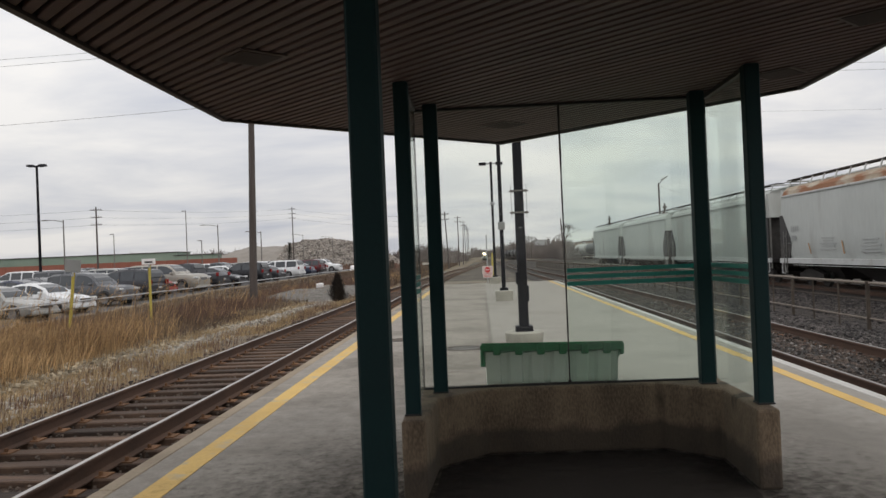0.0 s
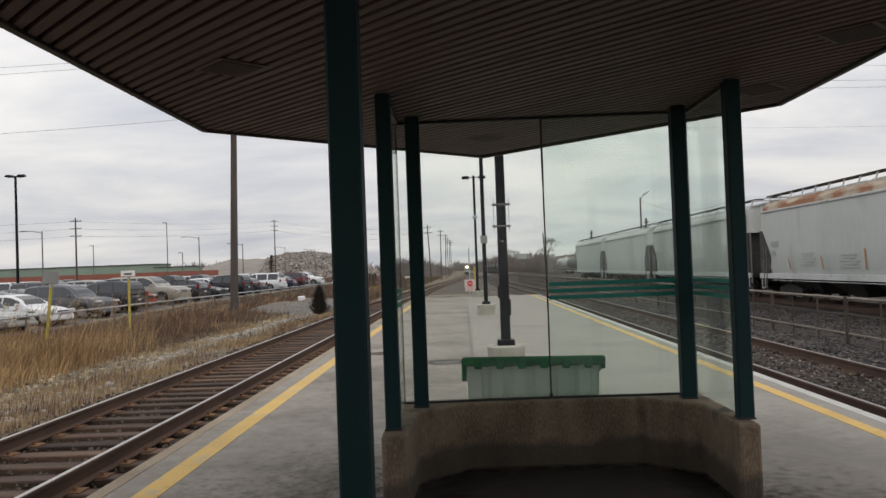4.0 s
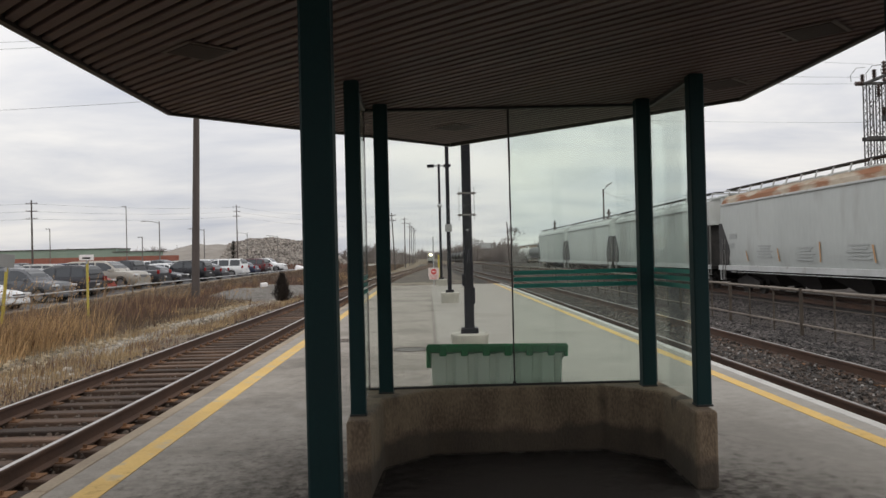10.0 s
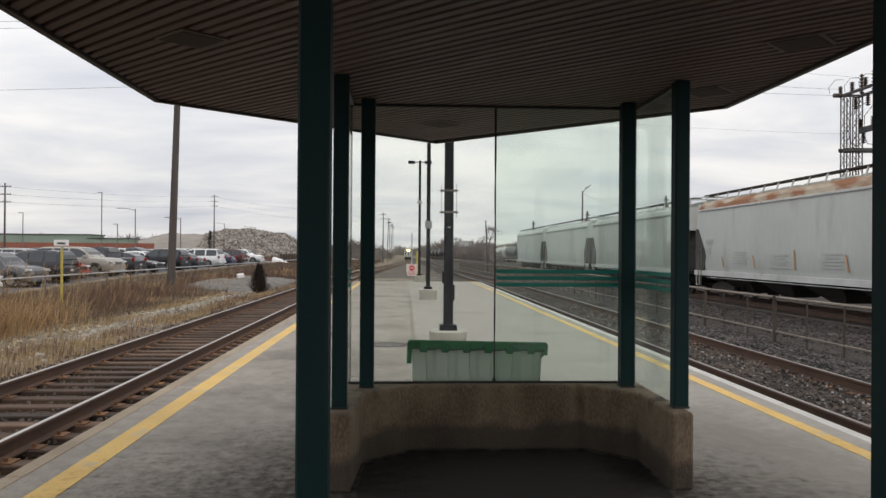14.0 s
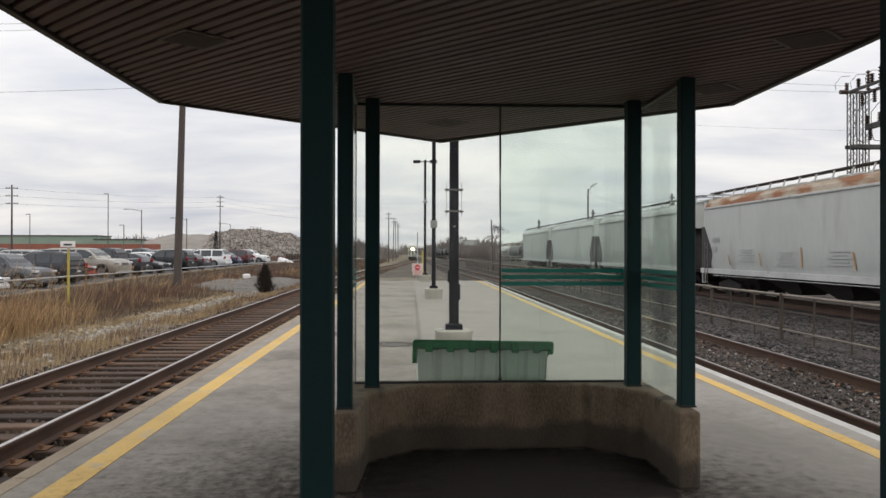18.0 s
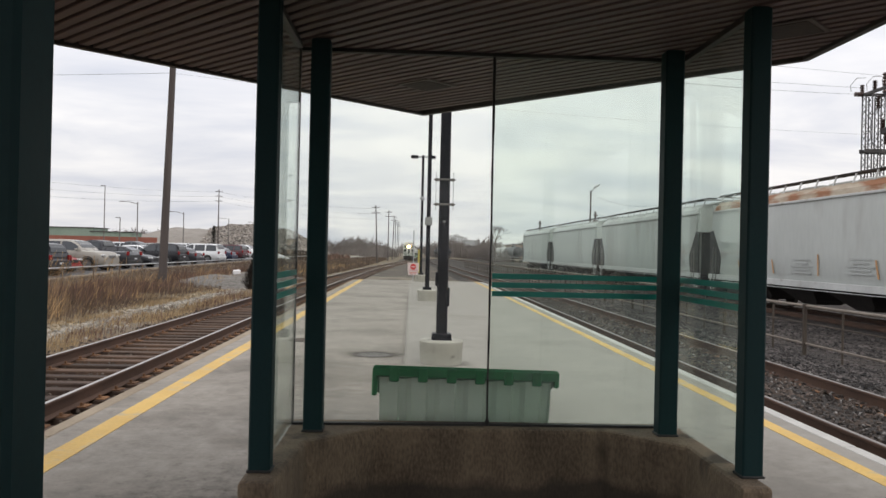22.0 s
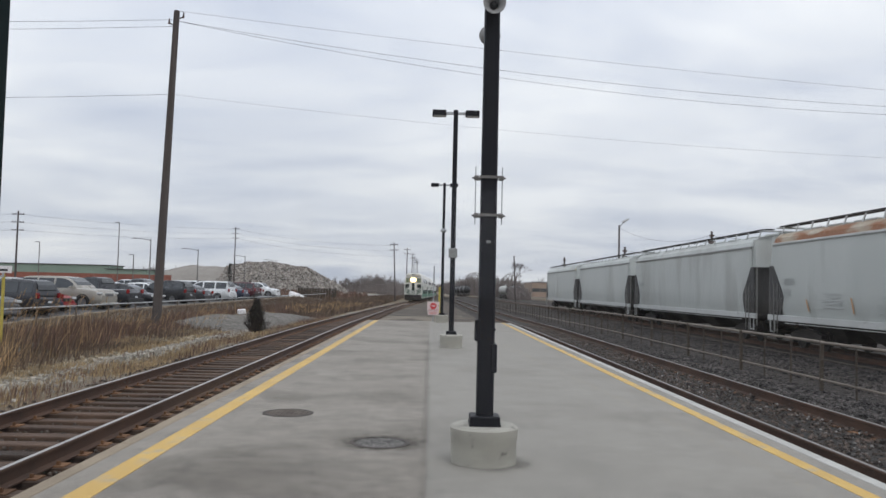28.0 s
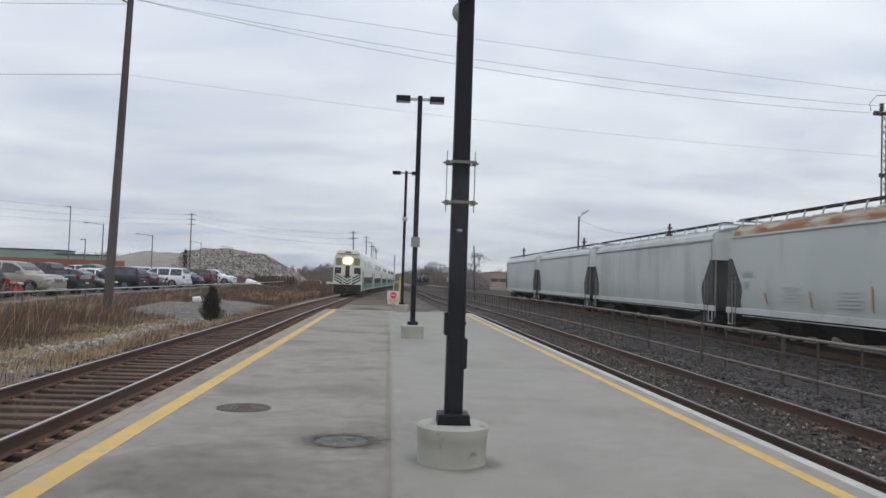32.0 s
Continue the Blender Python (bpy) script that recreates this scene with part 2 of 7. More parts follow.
def platform_surface(name, c1, c2, stain, low=0.72, high=1.15, wide=2.2):
    """Broom-finished concrete: broad tone, streaky mid-scale stains, fine grit and scattered dark specks."""
    m = surface(name, c1, c2, 0.85, scale=0.8, fine=22, bump=0.22, dist=0.004, stretch=(1.0, 1.0, 1.0), spots=stain, spot_scale=0.55, spot_at=0.50)
    n, l = m.node_tree.nodes, m.node_tree.links
    bsdf = n["Principled BSDF"]
    old = bsdf.inputs["Base Color"].links[0].from_socket
    geo = n.new("ShaderNodeNewGeometry")
    streak, mp, grit = n.new("ShaderNodeTexNoise"), n.new("ShaderNodeMapping"), n.new("ShaderNodeTexNoise")
    mp.inputs["Scale"].default_value = (1.0, 0.7, 1.0)
    l.new(geo.outputs["Position"], mp.inputs["Vector"])
    l.new(mp.outputs["Vector"], streak.inputs["Vector"])
    streak.inputs["Scale"].default_value, streak.inputs["Detail"].default_value, streak.inputs["Roughness"].default_value = wide, 9, 0.72
    l.new(geo.outputs["Position"], grit.inputs["Vector"])
    grit.inputs["Scale"].default_value, grit.inputs["Detail"].default_value, grit.inputs["Roughness"].default_value = 38, 6, 0.75
    add = n.new("ShaderNodeMath")
    add.operation = "MULTIPLY_ADD"
    l.new(grit.outputs["Fac"], add.inputs[0])
    add.inputs[1].default_value = 0.62
    l.new(streak.outputs["Fac"], add.inputs[2])
    rg = n.new("ShaderNodeMapRange")
    rg.inputs["From Min"].default_value, rg.inputs["From Max"].default_value = 0.57, 1.05
    rg.inputs["To Min"].default_value, rg.inputs["To Max"].default_value = low, high
    mid = n.new("ShaderNodeTexNoise")
    mid.inputs["Scale"].default_value, mid.inputs["Detail"].default_value, mid.inputs["Roughness"].default_value = 6.0, 9, 0.7
    l.new(geo.outputs["Position"], mid.inputs["Vector"])
    add2 = n.new("ShaderNodeMath")
    add2.operation = "MULTIPLY_ADD"
    l.new(mid.outputs["Fac"], add2.inputs[0])
    add2.inputs[1].default_value = 1.0
    add2.inputs[2].default_value = -0.5
    sum2 = n.new("ShaderNodeMath")
    l.new(add2.outputs["Value"], sum2.inputs[0])
    l.new(add.outputs["Value"], sum2.inputs[1])
    add = sum2
    l.new(add.outputs["Value"], rg.inputs["Value"])
    hs = n.new("ShaderNodeHueSaturation")
    l.new(rg.outputs["Result"], hs.inputs["Value"])
    l.new(old, hs.inputs["Color"])
    l.new(hs.outputs["Color"], bsdf.inputs["Base Color"])
    return m


def dark_film(name, colour, most, fine=4.0):
    """A dark film on a unit disc: densest at its middle, broken up by noise towards its edge."""
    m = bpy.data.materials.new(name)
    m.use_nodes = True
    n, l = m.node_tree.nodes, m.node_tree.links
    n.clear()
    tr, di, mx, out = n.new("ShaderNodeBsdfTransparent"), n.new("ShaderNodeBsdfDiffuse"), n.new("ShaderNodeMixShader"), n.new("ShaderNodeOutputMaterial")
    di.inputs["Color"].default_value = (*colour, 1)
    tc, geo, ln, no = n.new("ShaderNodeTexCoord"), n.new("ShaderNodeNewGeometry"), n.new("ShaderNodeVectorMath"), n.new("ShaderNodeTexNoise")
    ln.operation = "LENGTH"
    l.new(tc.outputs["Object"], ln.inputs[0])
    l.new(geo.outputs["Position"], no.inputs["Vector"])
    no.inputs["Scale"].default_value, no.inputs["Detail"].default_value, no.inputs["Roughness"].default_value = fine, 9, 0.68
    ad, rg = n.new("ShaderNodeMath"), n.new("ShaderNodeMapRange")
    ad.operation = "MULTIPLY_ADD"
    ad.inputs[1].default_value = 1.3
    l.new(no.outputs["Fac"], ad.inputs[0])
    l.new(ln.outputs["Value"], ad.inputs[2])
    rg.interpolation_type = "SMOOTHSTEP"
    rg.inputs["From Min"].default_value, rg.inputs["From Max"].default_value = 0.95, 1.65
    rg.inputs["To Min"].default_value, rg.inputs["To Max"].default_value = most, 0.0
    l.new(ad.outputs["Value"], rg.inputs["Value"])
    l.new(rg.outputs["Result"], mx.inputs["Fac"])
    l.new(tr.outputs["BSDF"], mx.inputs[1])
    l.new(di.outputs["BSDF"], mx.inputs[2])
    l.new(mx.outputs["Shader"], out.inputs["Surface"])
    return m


def glow(name, colour, strength):
    m = bpy.data.materials.new(name)
    m.use_nodes = True
    b = m.node_tree.nodes["Principled BSDF"]
    b.inputs["Base Color"].default_value = (*colour, 1)
    b.inputs["Emission Color"].default_value = (*colour, 1)
    b.inputs["Emission Strength"].default_value = strength
    return m


CONCRETE = platform_surface("platform_concrete", (0.241, 0.216, 0.184), (0.306, 0.279, 0.242), (0.206, 0.184, 0.156))
CONCRETE_NEW = platform_surface("newer_platform_concrete", (0.268, 0.251, 0.222), (0.302, 0.284, 0.252), (0.25, 0.233, 0.205), 0.87, 1.09, 1.6)
KERB = surface("weathered_kerb", (0.215, 0.168, 0.117), (0.35, 0.286, 0.207), 0.9, scale=1.2, fine=30, bump=0.4, dist=0.01)
WHITE_EDGE = surface("white_edge_paint", (0.37, 0.36, 0.335), (0.53, 0.52, 0.49), 0.7, scale=2, fine=30, spots=(0.42, 0.42, 0.4), spot_scale=3, spot_at=0.62)
YELLOW = surface("yellow_line_paint", (0.52, 0.325, 0.085), (0.68, 0.45, 0.13), 0.7, scale=2, fine=35, spots=(0.46, 0.36, 0.21), spot_scale=4, spot_at=0.54)
WALL_CONC = surface("brown_aggregate_concrete", (0.058, 0.041, 0.027), (0.27, 0.2, 0.134), 0.92, scale=3.2, fine=75, bump=0.9, dist=0.008, stretch=(1, 1, 0.45), spots=(0.06, 0.046, 0.032), spot_scale=3.2, spot_at=0.54)
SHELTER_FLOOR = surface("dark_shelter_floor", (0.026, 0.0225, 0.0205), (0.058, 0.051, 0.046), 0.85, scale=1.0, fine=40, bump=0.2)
GREEN_POST = surface("dark_teal_paint", (0.002, 0.020, 0.022), (0.004, 0.027, 0.029), 0.62, scale=3, fine=60, bump=0.06, dist=0.002, spec=0.25)
SOFFIT = surface("brown_metal_soffit", (0.10, 0.067, 0.063), (0.134, 0.093, 0.088), 0.6, scale=0.8, fine=30, bump=0.05, stretch=(0.4, 2, 1), each=0.10)
SOFFIT_GAP = surface("black_soffit_gap", (0.02, 0.018, 0.016), (0.035, 0.03, 0.028), 0.9, bump=0)
FASCIA = surface("dark_brown_fascia", (0.03, 0.026, 0.024), (0.05, 0.044, 0.04), 0.5, bump=0.05)
ROOFING = surface("grey_roof_membrane", (0.18, 0.18, 0.18), (0.26, 0.26, 0.26), 0.9)
FIXTURE = surface("soffit_light_housing", (0.075, 0.053, 0.045), (0.10, 0.072, 0.062), 0.5, bump=0.05)
DIFFUSER = surface("unlit_prismatic_lens", (0.034, 0.0245, 0.021), (0.05, 0.037, 0.032), 0.8, fine=80, bump=0.3)
GLASS = glass_pane("greenish_shelter_glass", (0.912, 0.965, 0.924), 0.045)
GLASS_CLEAR = glass_pane("clear_shelter_glass", (0.957, 0.975, 0.955), 0.014, 0.01)
SEAL = surface("black_glazing_seal", (0.012, 0.012, 0.012), (0.03, 0.028, 0.026), 0.7, fine=80, bump=0.3)
BAND = surface("green_safety_band", (0.0, 0.205, 0.16), (0.0, 0.24, 0.19), 0.45, bump=0.03)
GRIME_AND_SHADE = dark_film("black_dirt_and_shade", (0.034, 0.029, 0.0265), 0.86, 7.0)
GREY_FILM = dark_film("grey_film", (0.10, 0.092, 0.081), 0.3)
GRIME_BROWN = dark_film("brown_trodden_dirt", (0.105, 0.092, 0.08), 0.2, 9.0)
GRIME_SEAM = dark_film("seam_dirt", (0.12, 0.112, 0.10), 0.1, 8.0)
GRIME_RING = dark_film("dark_silt", (0.075, 0.068, 0.06), 0.5, 9.0)
GRIME_FAINT = dark_film("faint_dirt_film", (0.13, 0.121, 0.108), 0.12, 7.0)
DARK_FILM_FINE = dark_film("mottled_dark_film", (0.058, 0.052, 0.046), 0.72, 11.0)
BIN_BODY = surface("translucent_white_plastic", (0.58, 0.64, 0.58), (0.68, 0.74, 0.67), 0.4, scale=2, fine=30, bump=0.08)
BIN_LID = surface("green_plastic", (0.012, 0.15, 0.055), (0.02, 0.19, 0.07), 0.42, scale=2, fine=30, bump=0.1)
PED = surface("cast_concrete_pedestal", (0.34, 0.325, 0.285), (0.45, 0.435, 0.38), 0.9, scale=3, fine=45, bump=0.35, dist=0.006, spots=(0.17, 0.16, 0.145), spot_scale=14, spot_at=0.62)
POLE_BLACK = surface("black_powder_coat", (0.004, 0.004, 0.007), (0.008, 0.008, 0.0125), 0.5, fine=60, bump=0.06, dist=0.002, spec=0.2)
GALV = surface("galvanised_steel", (0.38, 0.39, 0.40), (0.5, 0.51, 0.52), 0.45, 0.7, fine=50, bump=0.1)
RAIL = surface("rusty_rail_steel", (0.05, 0.026, 0.0165), (0.112, 0.061, 0.039), 0.8, 0.1, scale=1.5, fine=50)
IRON_DARK = surface("dark_cast_iron", (0.04, 0.034, 0.03), (0.12, 0.104, 0.092), 0.8, 0.3, fine=60)
RAIL_DULL = surface("dull_rail_head", (0.15, 0.135, 0.125), (0.27, 0.25, 0.235), 0.4, 0.7, scale=0.5, fine=30, bump=0.03)
RAIL_TOP = surface("worn_bright_rail_head", (0.33, 0.315, 0.30), (0.48, 0.465, 0.45), 0.33, 0.9, scale=0.5, fine=30, bump=0.03)
TIE = surface("weathered_brown_tie", (0.03, 0.0175, 0.012), (0.115, 0.071, 0.047), 0.92, scale=4, fine=50, bump=0.5, each=0.55, stretch=(0.3, 2, 1))
TIE_FAR = surface("distant_brown_tie", (0.10, 0.068, 0.048), (0.20, 0.14, 0.10), 0.92, bump=0, island=0.3)
PLATE = surface("rusty_tie_plate", (0.12, 0.06, 0.03), (0.24, 0.125, 0.06), 0.85, 0.2, fine=60, island=0.3)
BALLAST_L = stones("brown_fouled_ballast", (0.02, 0.0114, 0.0072), (0.092, 0.055, 0.035), 26)
BALLAST_R = stones("dark_grey_ballast", (0.008, 0.0064, 0.0055), (0.068, 0.056, 0.0475), 17, dist=0.08)
BALLAST_Y = stones("dark_yard_cinders", (0.009, 0.0064, 0.0048), (0.056, 0.042, 0.033), 12, dist=0.08)
STONE = surface("loose_grey_stone", (0.010, 0.0085, 0.008), (0.09, 0.079, 0.074), 0.85, bump=0.2, island=0.95)
STONE_BROWN = surface("rust_tinted_stone", (0.026, 0.019, 0.015), (0.125, 0.097, 0.08), 0.85, bump=0.2, island=0.8)
STONE_LIGHT = surface("light_grey_stone", (0.13, 0.122, 0.115), (0.27, 0.255, 0.24), 0.85, bump=0.2, island=0.6)
STONE_PALE = surface("pale_limestone", (0.19, 0.153, 0.10), (0.35, 0.297, 0.21), 0.9, bump=0.2, island=0.55)
EARTH = surface("dry_brown_earth", (0.10, 0.069, 0.039), (0.195, 0.145, 0.084), 0.95, scale=0.25, fine=9, bump=0.5, dist=0.05, spots=(0.17, 0.15, 0.12), spot_scale=0.12, spot_at=0.5)
ASPHALT = surface("grey_lot_asphalt", (0.055, 0.054, 0.053), (0.10, 0.099, 0.098), 0.9, scale=0.3, fine=20, bump=0.2)
GRAVEL_PAD = stones("grey_rubble_gravel", (0.075, 0.067, 0.058), (0.225, 0.207, 0.183), 9, dist=0.06)
SIGN_PINK = surface("faded_pinkish_sign", (0.60, 0.47, 0.46), (0.72, 0.60, 0.585), 0.5, fine=20, bump=0)
SIGN_GREY = surface("dull_sign_back", (0.20, 0.205, 0.20), (0.27, 0.275, 0.27), 0.6, bump=0)
# glowing discs added round the headlights to stand for their glare
T_GLARE = glow("headlight_glare", (1.0, 0.62, 0.25), 5.0)
GRASS = surface("dry_tan_grass", (0.25, 0.148, 0.068), (0.52, 0.355, 0.185), 0.9, scale=0.5, fine=4, bump=0, island=0.65)
GRASS_LOW = surface("short_straw_grass", (0.26, 0.182, 0.096), (0.44, 0.325, 0.185), 0.9, scale=0.6, fine=5, bump=0, island=0.35)
GRASS_DULL = surface("dull_brown_grass", (0.09, 0.061, 0.043), (0.175, 0.125, 0.092), 0.95, scale=0.6, fine=5, bump=0, island=0.45)
WEED = surface("rust_brown_weed", (0.105, 0.060, 0.043), (0.188, 0.118, 0.089), 0.95, scale=0.6, fine=5, bump=0, island=0.4)
TWIG = surface("bare_grey_twigs", (0.085, 0.068, 0.058), (0.14, 0.115, 0.10), 0.95, scale=0.1, fine=2, bump=0, island=0.3)
WOODS = surface("far_bare_woods", (0.13, 0.108, 0.10), (0.22, 0.19, 0.178), 0.95, scale=0.05, fine=0.6, bump=0, island=0.3)
JUNIPER = surface("dark_juniper", (0.018, 0.014, 0.011), (0.045, 0.034, 0.026), 0.9, bump=0, island=0.5)
WOOD_POLE = surface("weathered_pole_wood", (0.062, 0.05, 0.046), (0.105, 0.088, 0.081), 0.9, scale=1, fine=30, stretch=(6, 6, 0.4), bump=0.4)
WIRE = surface("dark_wire", (0.08, 0.08, 0.085), (0.1, 0.1, 0.1), 0.6, bump=0)
FENCE_R = surface("rusty_grey_fence_pipe", (0.11, 0.078, 0.056), (0.20, 0.148, 0.108), 0.75, 0.2, scale=2, fine=40, bump=0.2)
FENCE_TOP = surface("pale_weathered_pipe", (0.15, 0.122, 0.098), (0.26, 0.222, 0.185), 0.7, 0.2, scale=2, fine=40, bump=0.2)
FENCE_POST = surface("dark_rusty_post", (0.05, 0.039, 0.03), (0.10, 0.08, 0.062), 0.8, 0.2, fine=40, bump=0.2)
HOP = surface("pale_grey_car_paint", (0.455, 0.482, 0.463), (0.54, 0.567, 0.545), 0.55, scale=0.5, fine=6, bump=0.05, stretch=(1, 1, 0.3), spots=(0.40, 0.41, 0.39), spot_scale=0.6, spot_at=0.53)
HOP_RUST = surface("rust_stained_roof_paint", (0.33, 0.26, 0.18), (0.48, 0.42, 0.34), 0.75, scale=2.2, fine=9, bump=0.1, stretch=(1.0, 0.3, 1.4), spots=(0.25, 0.105, 0.045), spot_scale=1.7, spot_at=0.44)
HOP_SILL = surface("dirty_pale_sill", (0.46, 0.47, 0.46), (0.6, 0.61, 0.6), 0.65, scale=1, fine=9, spots=(0.35, 0.33, 0.3), spot_scale=1.5, spot_at=0.6)
# rib grey darkened to paint the shadow line along the roof edge
RIB_GREY = surface("shaded_roof_seam", (0.20, 0.205, 0.20), (0.33, 0.335, 0.325), 0.7, scale=1, fine=9, bump=0.1)
UNDER = surface("black_running_gear", (0.018, 0.016, 0.015), (0.05, 0.044, 0.04), 0.85, scale=2, fine=20)
BLACK_END = surface("black_slope_sheet", (0.03, 0.03, 0.032), (0.06, 0.058, 0.056), 0.8, scale=2, fine=10)
ORANGE = surface("faded_orange_mark", (0.48, 0.27, 0.13), (0.55, 0.34, 0.18), 0.7, bump=0)
MARK = surface("grey_stencil", (0.41, 0.428, 0.42), (0.455, 0.473, 0.46), 0.7, bump=0)
RED = surface("sign_red", (0.55, 0.03, 0.04), (0.62, 0.05, 0.05), 0.5, bump=0)
SIGN_WHITE = surface("sign_white", (0.72, 0.70, 0.70), (0.8, 0.78, 0.78), 0.5, bump=0)
YELLOW_POST = surface("yellow_marker_paint", (0.40, 0.32, 0.05), (0.50, 0.41, 0.09), 0.6, bump=0.05)
DIRT_HEAP = surface("grey_dirt_heap", (0.21, 0.19, 0.168), (0.30, 0.275, 0.245), 0.95, scale=0.08, fine=0.7, bump=0.5, dist=0.3)
CHUNK = surface("concrete_chunk", (0.185, 0.163, 0.142), (0.33, 0.298, 0.268), 0.95, bump=0.2, island=0.6)
T_WHITE = surface("train_white_paint", (0.62, 0.61, 0.55), (0.72, 0.71, 0.65), 0.35, scale=1, fine=10, bump=0.03, space="object")
T_GREEN = surface("train_green_paint", (0.012, 0.17, 0.085), (0.02, 0.21, 0.105), 0.35, scale=1, fine=10, bump=0.03, space="object")
T_NOSE_GREEN = surface("dark_green_nose_paint", (0.012, 0.052, 0.034), (0.022, 0.075, 0.05), 0.4, bump=0, space="object")
T_GLASS = surface("dark_train_window", (0.02, 0.025, 0.022), (0.04, 0.046, 0.04), 0.08, bump=0, space="object")
T_LIGHT = glow("train_headlight_glow", (1.0, 0.80, 0.50), 320.0)
GREEN_BLD = surface("pale_green_cladding", (0.20, 0.27, 0.22), (0.27, 0.34, 0.28), 0.8, scale=0.2, fine=3, bump=0)
GREY_BLD = surface("grey_building_cladding", (0.34, 0.35, 0.36), (0.42, 0.43, 0.44), 0.8, scale=0.2, fine=3, bump=0)
BLUE_BLD = surface("blue_grey_cladding", (0.13, 0.17, 0.24), (0.18, 0.22, 0.30), 0.8, scale=0.2, fine=3, bump=0)
RED_FENCE = surface("brick_red_hoarding", (0.24, 0.085, 0.06), (0.31, 0.12, 0.085), 0.85, scale=0.4, fine=5, bump=0)
BRICK_BLD = surface("tan_brick", (0.30, 0.22, 0.17), (0.38, 0.29, 0.23), 0.9, scale=0.3, fine=6, bump=0)
LATTICE = surface("dull_lattice_steel", (0.13, 0.122, 0.115), (0.21, 0.198, 0.185), 0.6, 0.4, bump=0)
INSUL = surface("brown_insulator", (0.06, 0.04, 0.035), (0.09, 0.06, 0.05), 0.3, bump=0)
RUBBER = surface("tyre_rubber", (0.014, 0.014, 0.014), (0.026, 0.026, 0.026), 0.85, bump=0)
ALLOY = surface("alloy_rim", (0.15, 0.15, 0.155), (0.24, 0.24, 0.245), 0.45, 0.5, bump=0)
CAR_GLASS = surface("dark_car_glass", (0.02, 0.024, 0.026), (0.04, 0.045, 0.05), 0.06, bump=0, spec=0.9)
LAMP_CLEAR = surface("clear_lamp_lens", (0.55, 0.56, 0.57), (0.7, 0.7, 0.7), 0.15, bump=0)
LAMP_RED = surface("red_lamp_lens", (0.20, 0.012, 0.012), (0.26, 0.018, 0.018), 0.2, bump=0)
TRIM = surface("black_car_trim", (0.02, 0.02, 0.021), (0.035, 0.035, 0.036), 0.6, bump=0)
PLATE_PALE = surface("pale_plate", (0.55, 0.57, 0.6), (0.62, 0.64, 0.66), 0.5, bump=0)
PAINTS = {
    "charcoal": ((0.035, 0.036, 0.042), (0.05, 0.05, 0.057)),
    "silver": ((0.34, 0.34, 0.325), (0.38, 0.38, 0.365)), "white": ((0.70, 0.71, 0.72), (0.76, 0.77, 0.78)), "grey": ((0.10, 0.105, 0.115), (0.125, 0.13, 0.14)),
    "black": ((0.012, 0.012, 0.015), (0.02, 0.02, 0.024)), "red": ((0.28, 0.022, 0.02), (0.33, 0.03, 0.028)), "beige": ((0.32, 0.30, 0.265), (0.36, 0.34, 0.30)),
    "navy": ((0.022, 0.03, 0.06), (0.03, 0.04, 0.075)), "maroon": ((0.075, 0.022, 0.028), (0.095, 0.03, 0.035)),
}
PAINT = {k: surface(k + "_car_paint", a, b, 0.28, 0.15, scale=1, fine=20, bump=0, space="object") for k, (a, b) in PAINTS.items()}


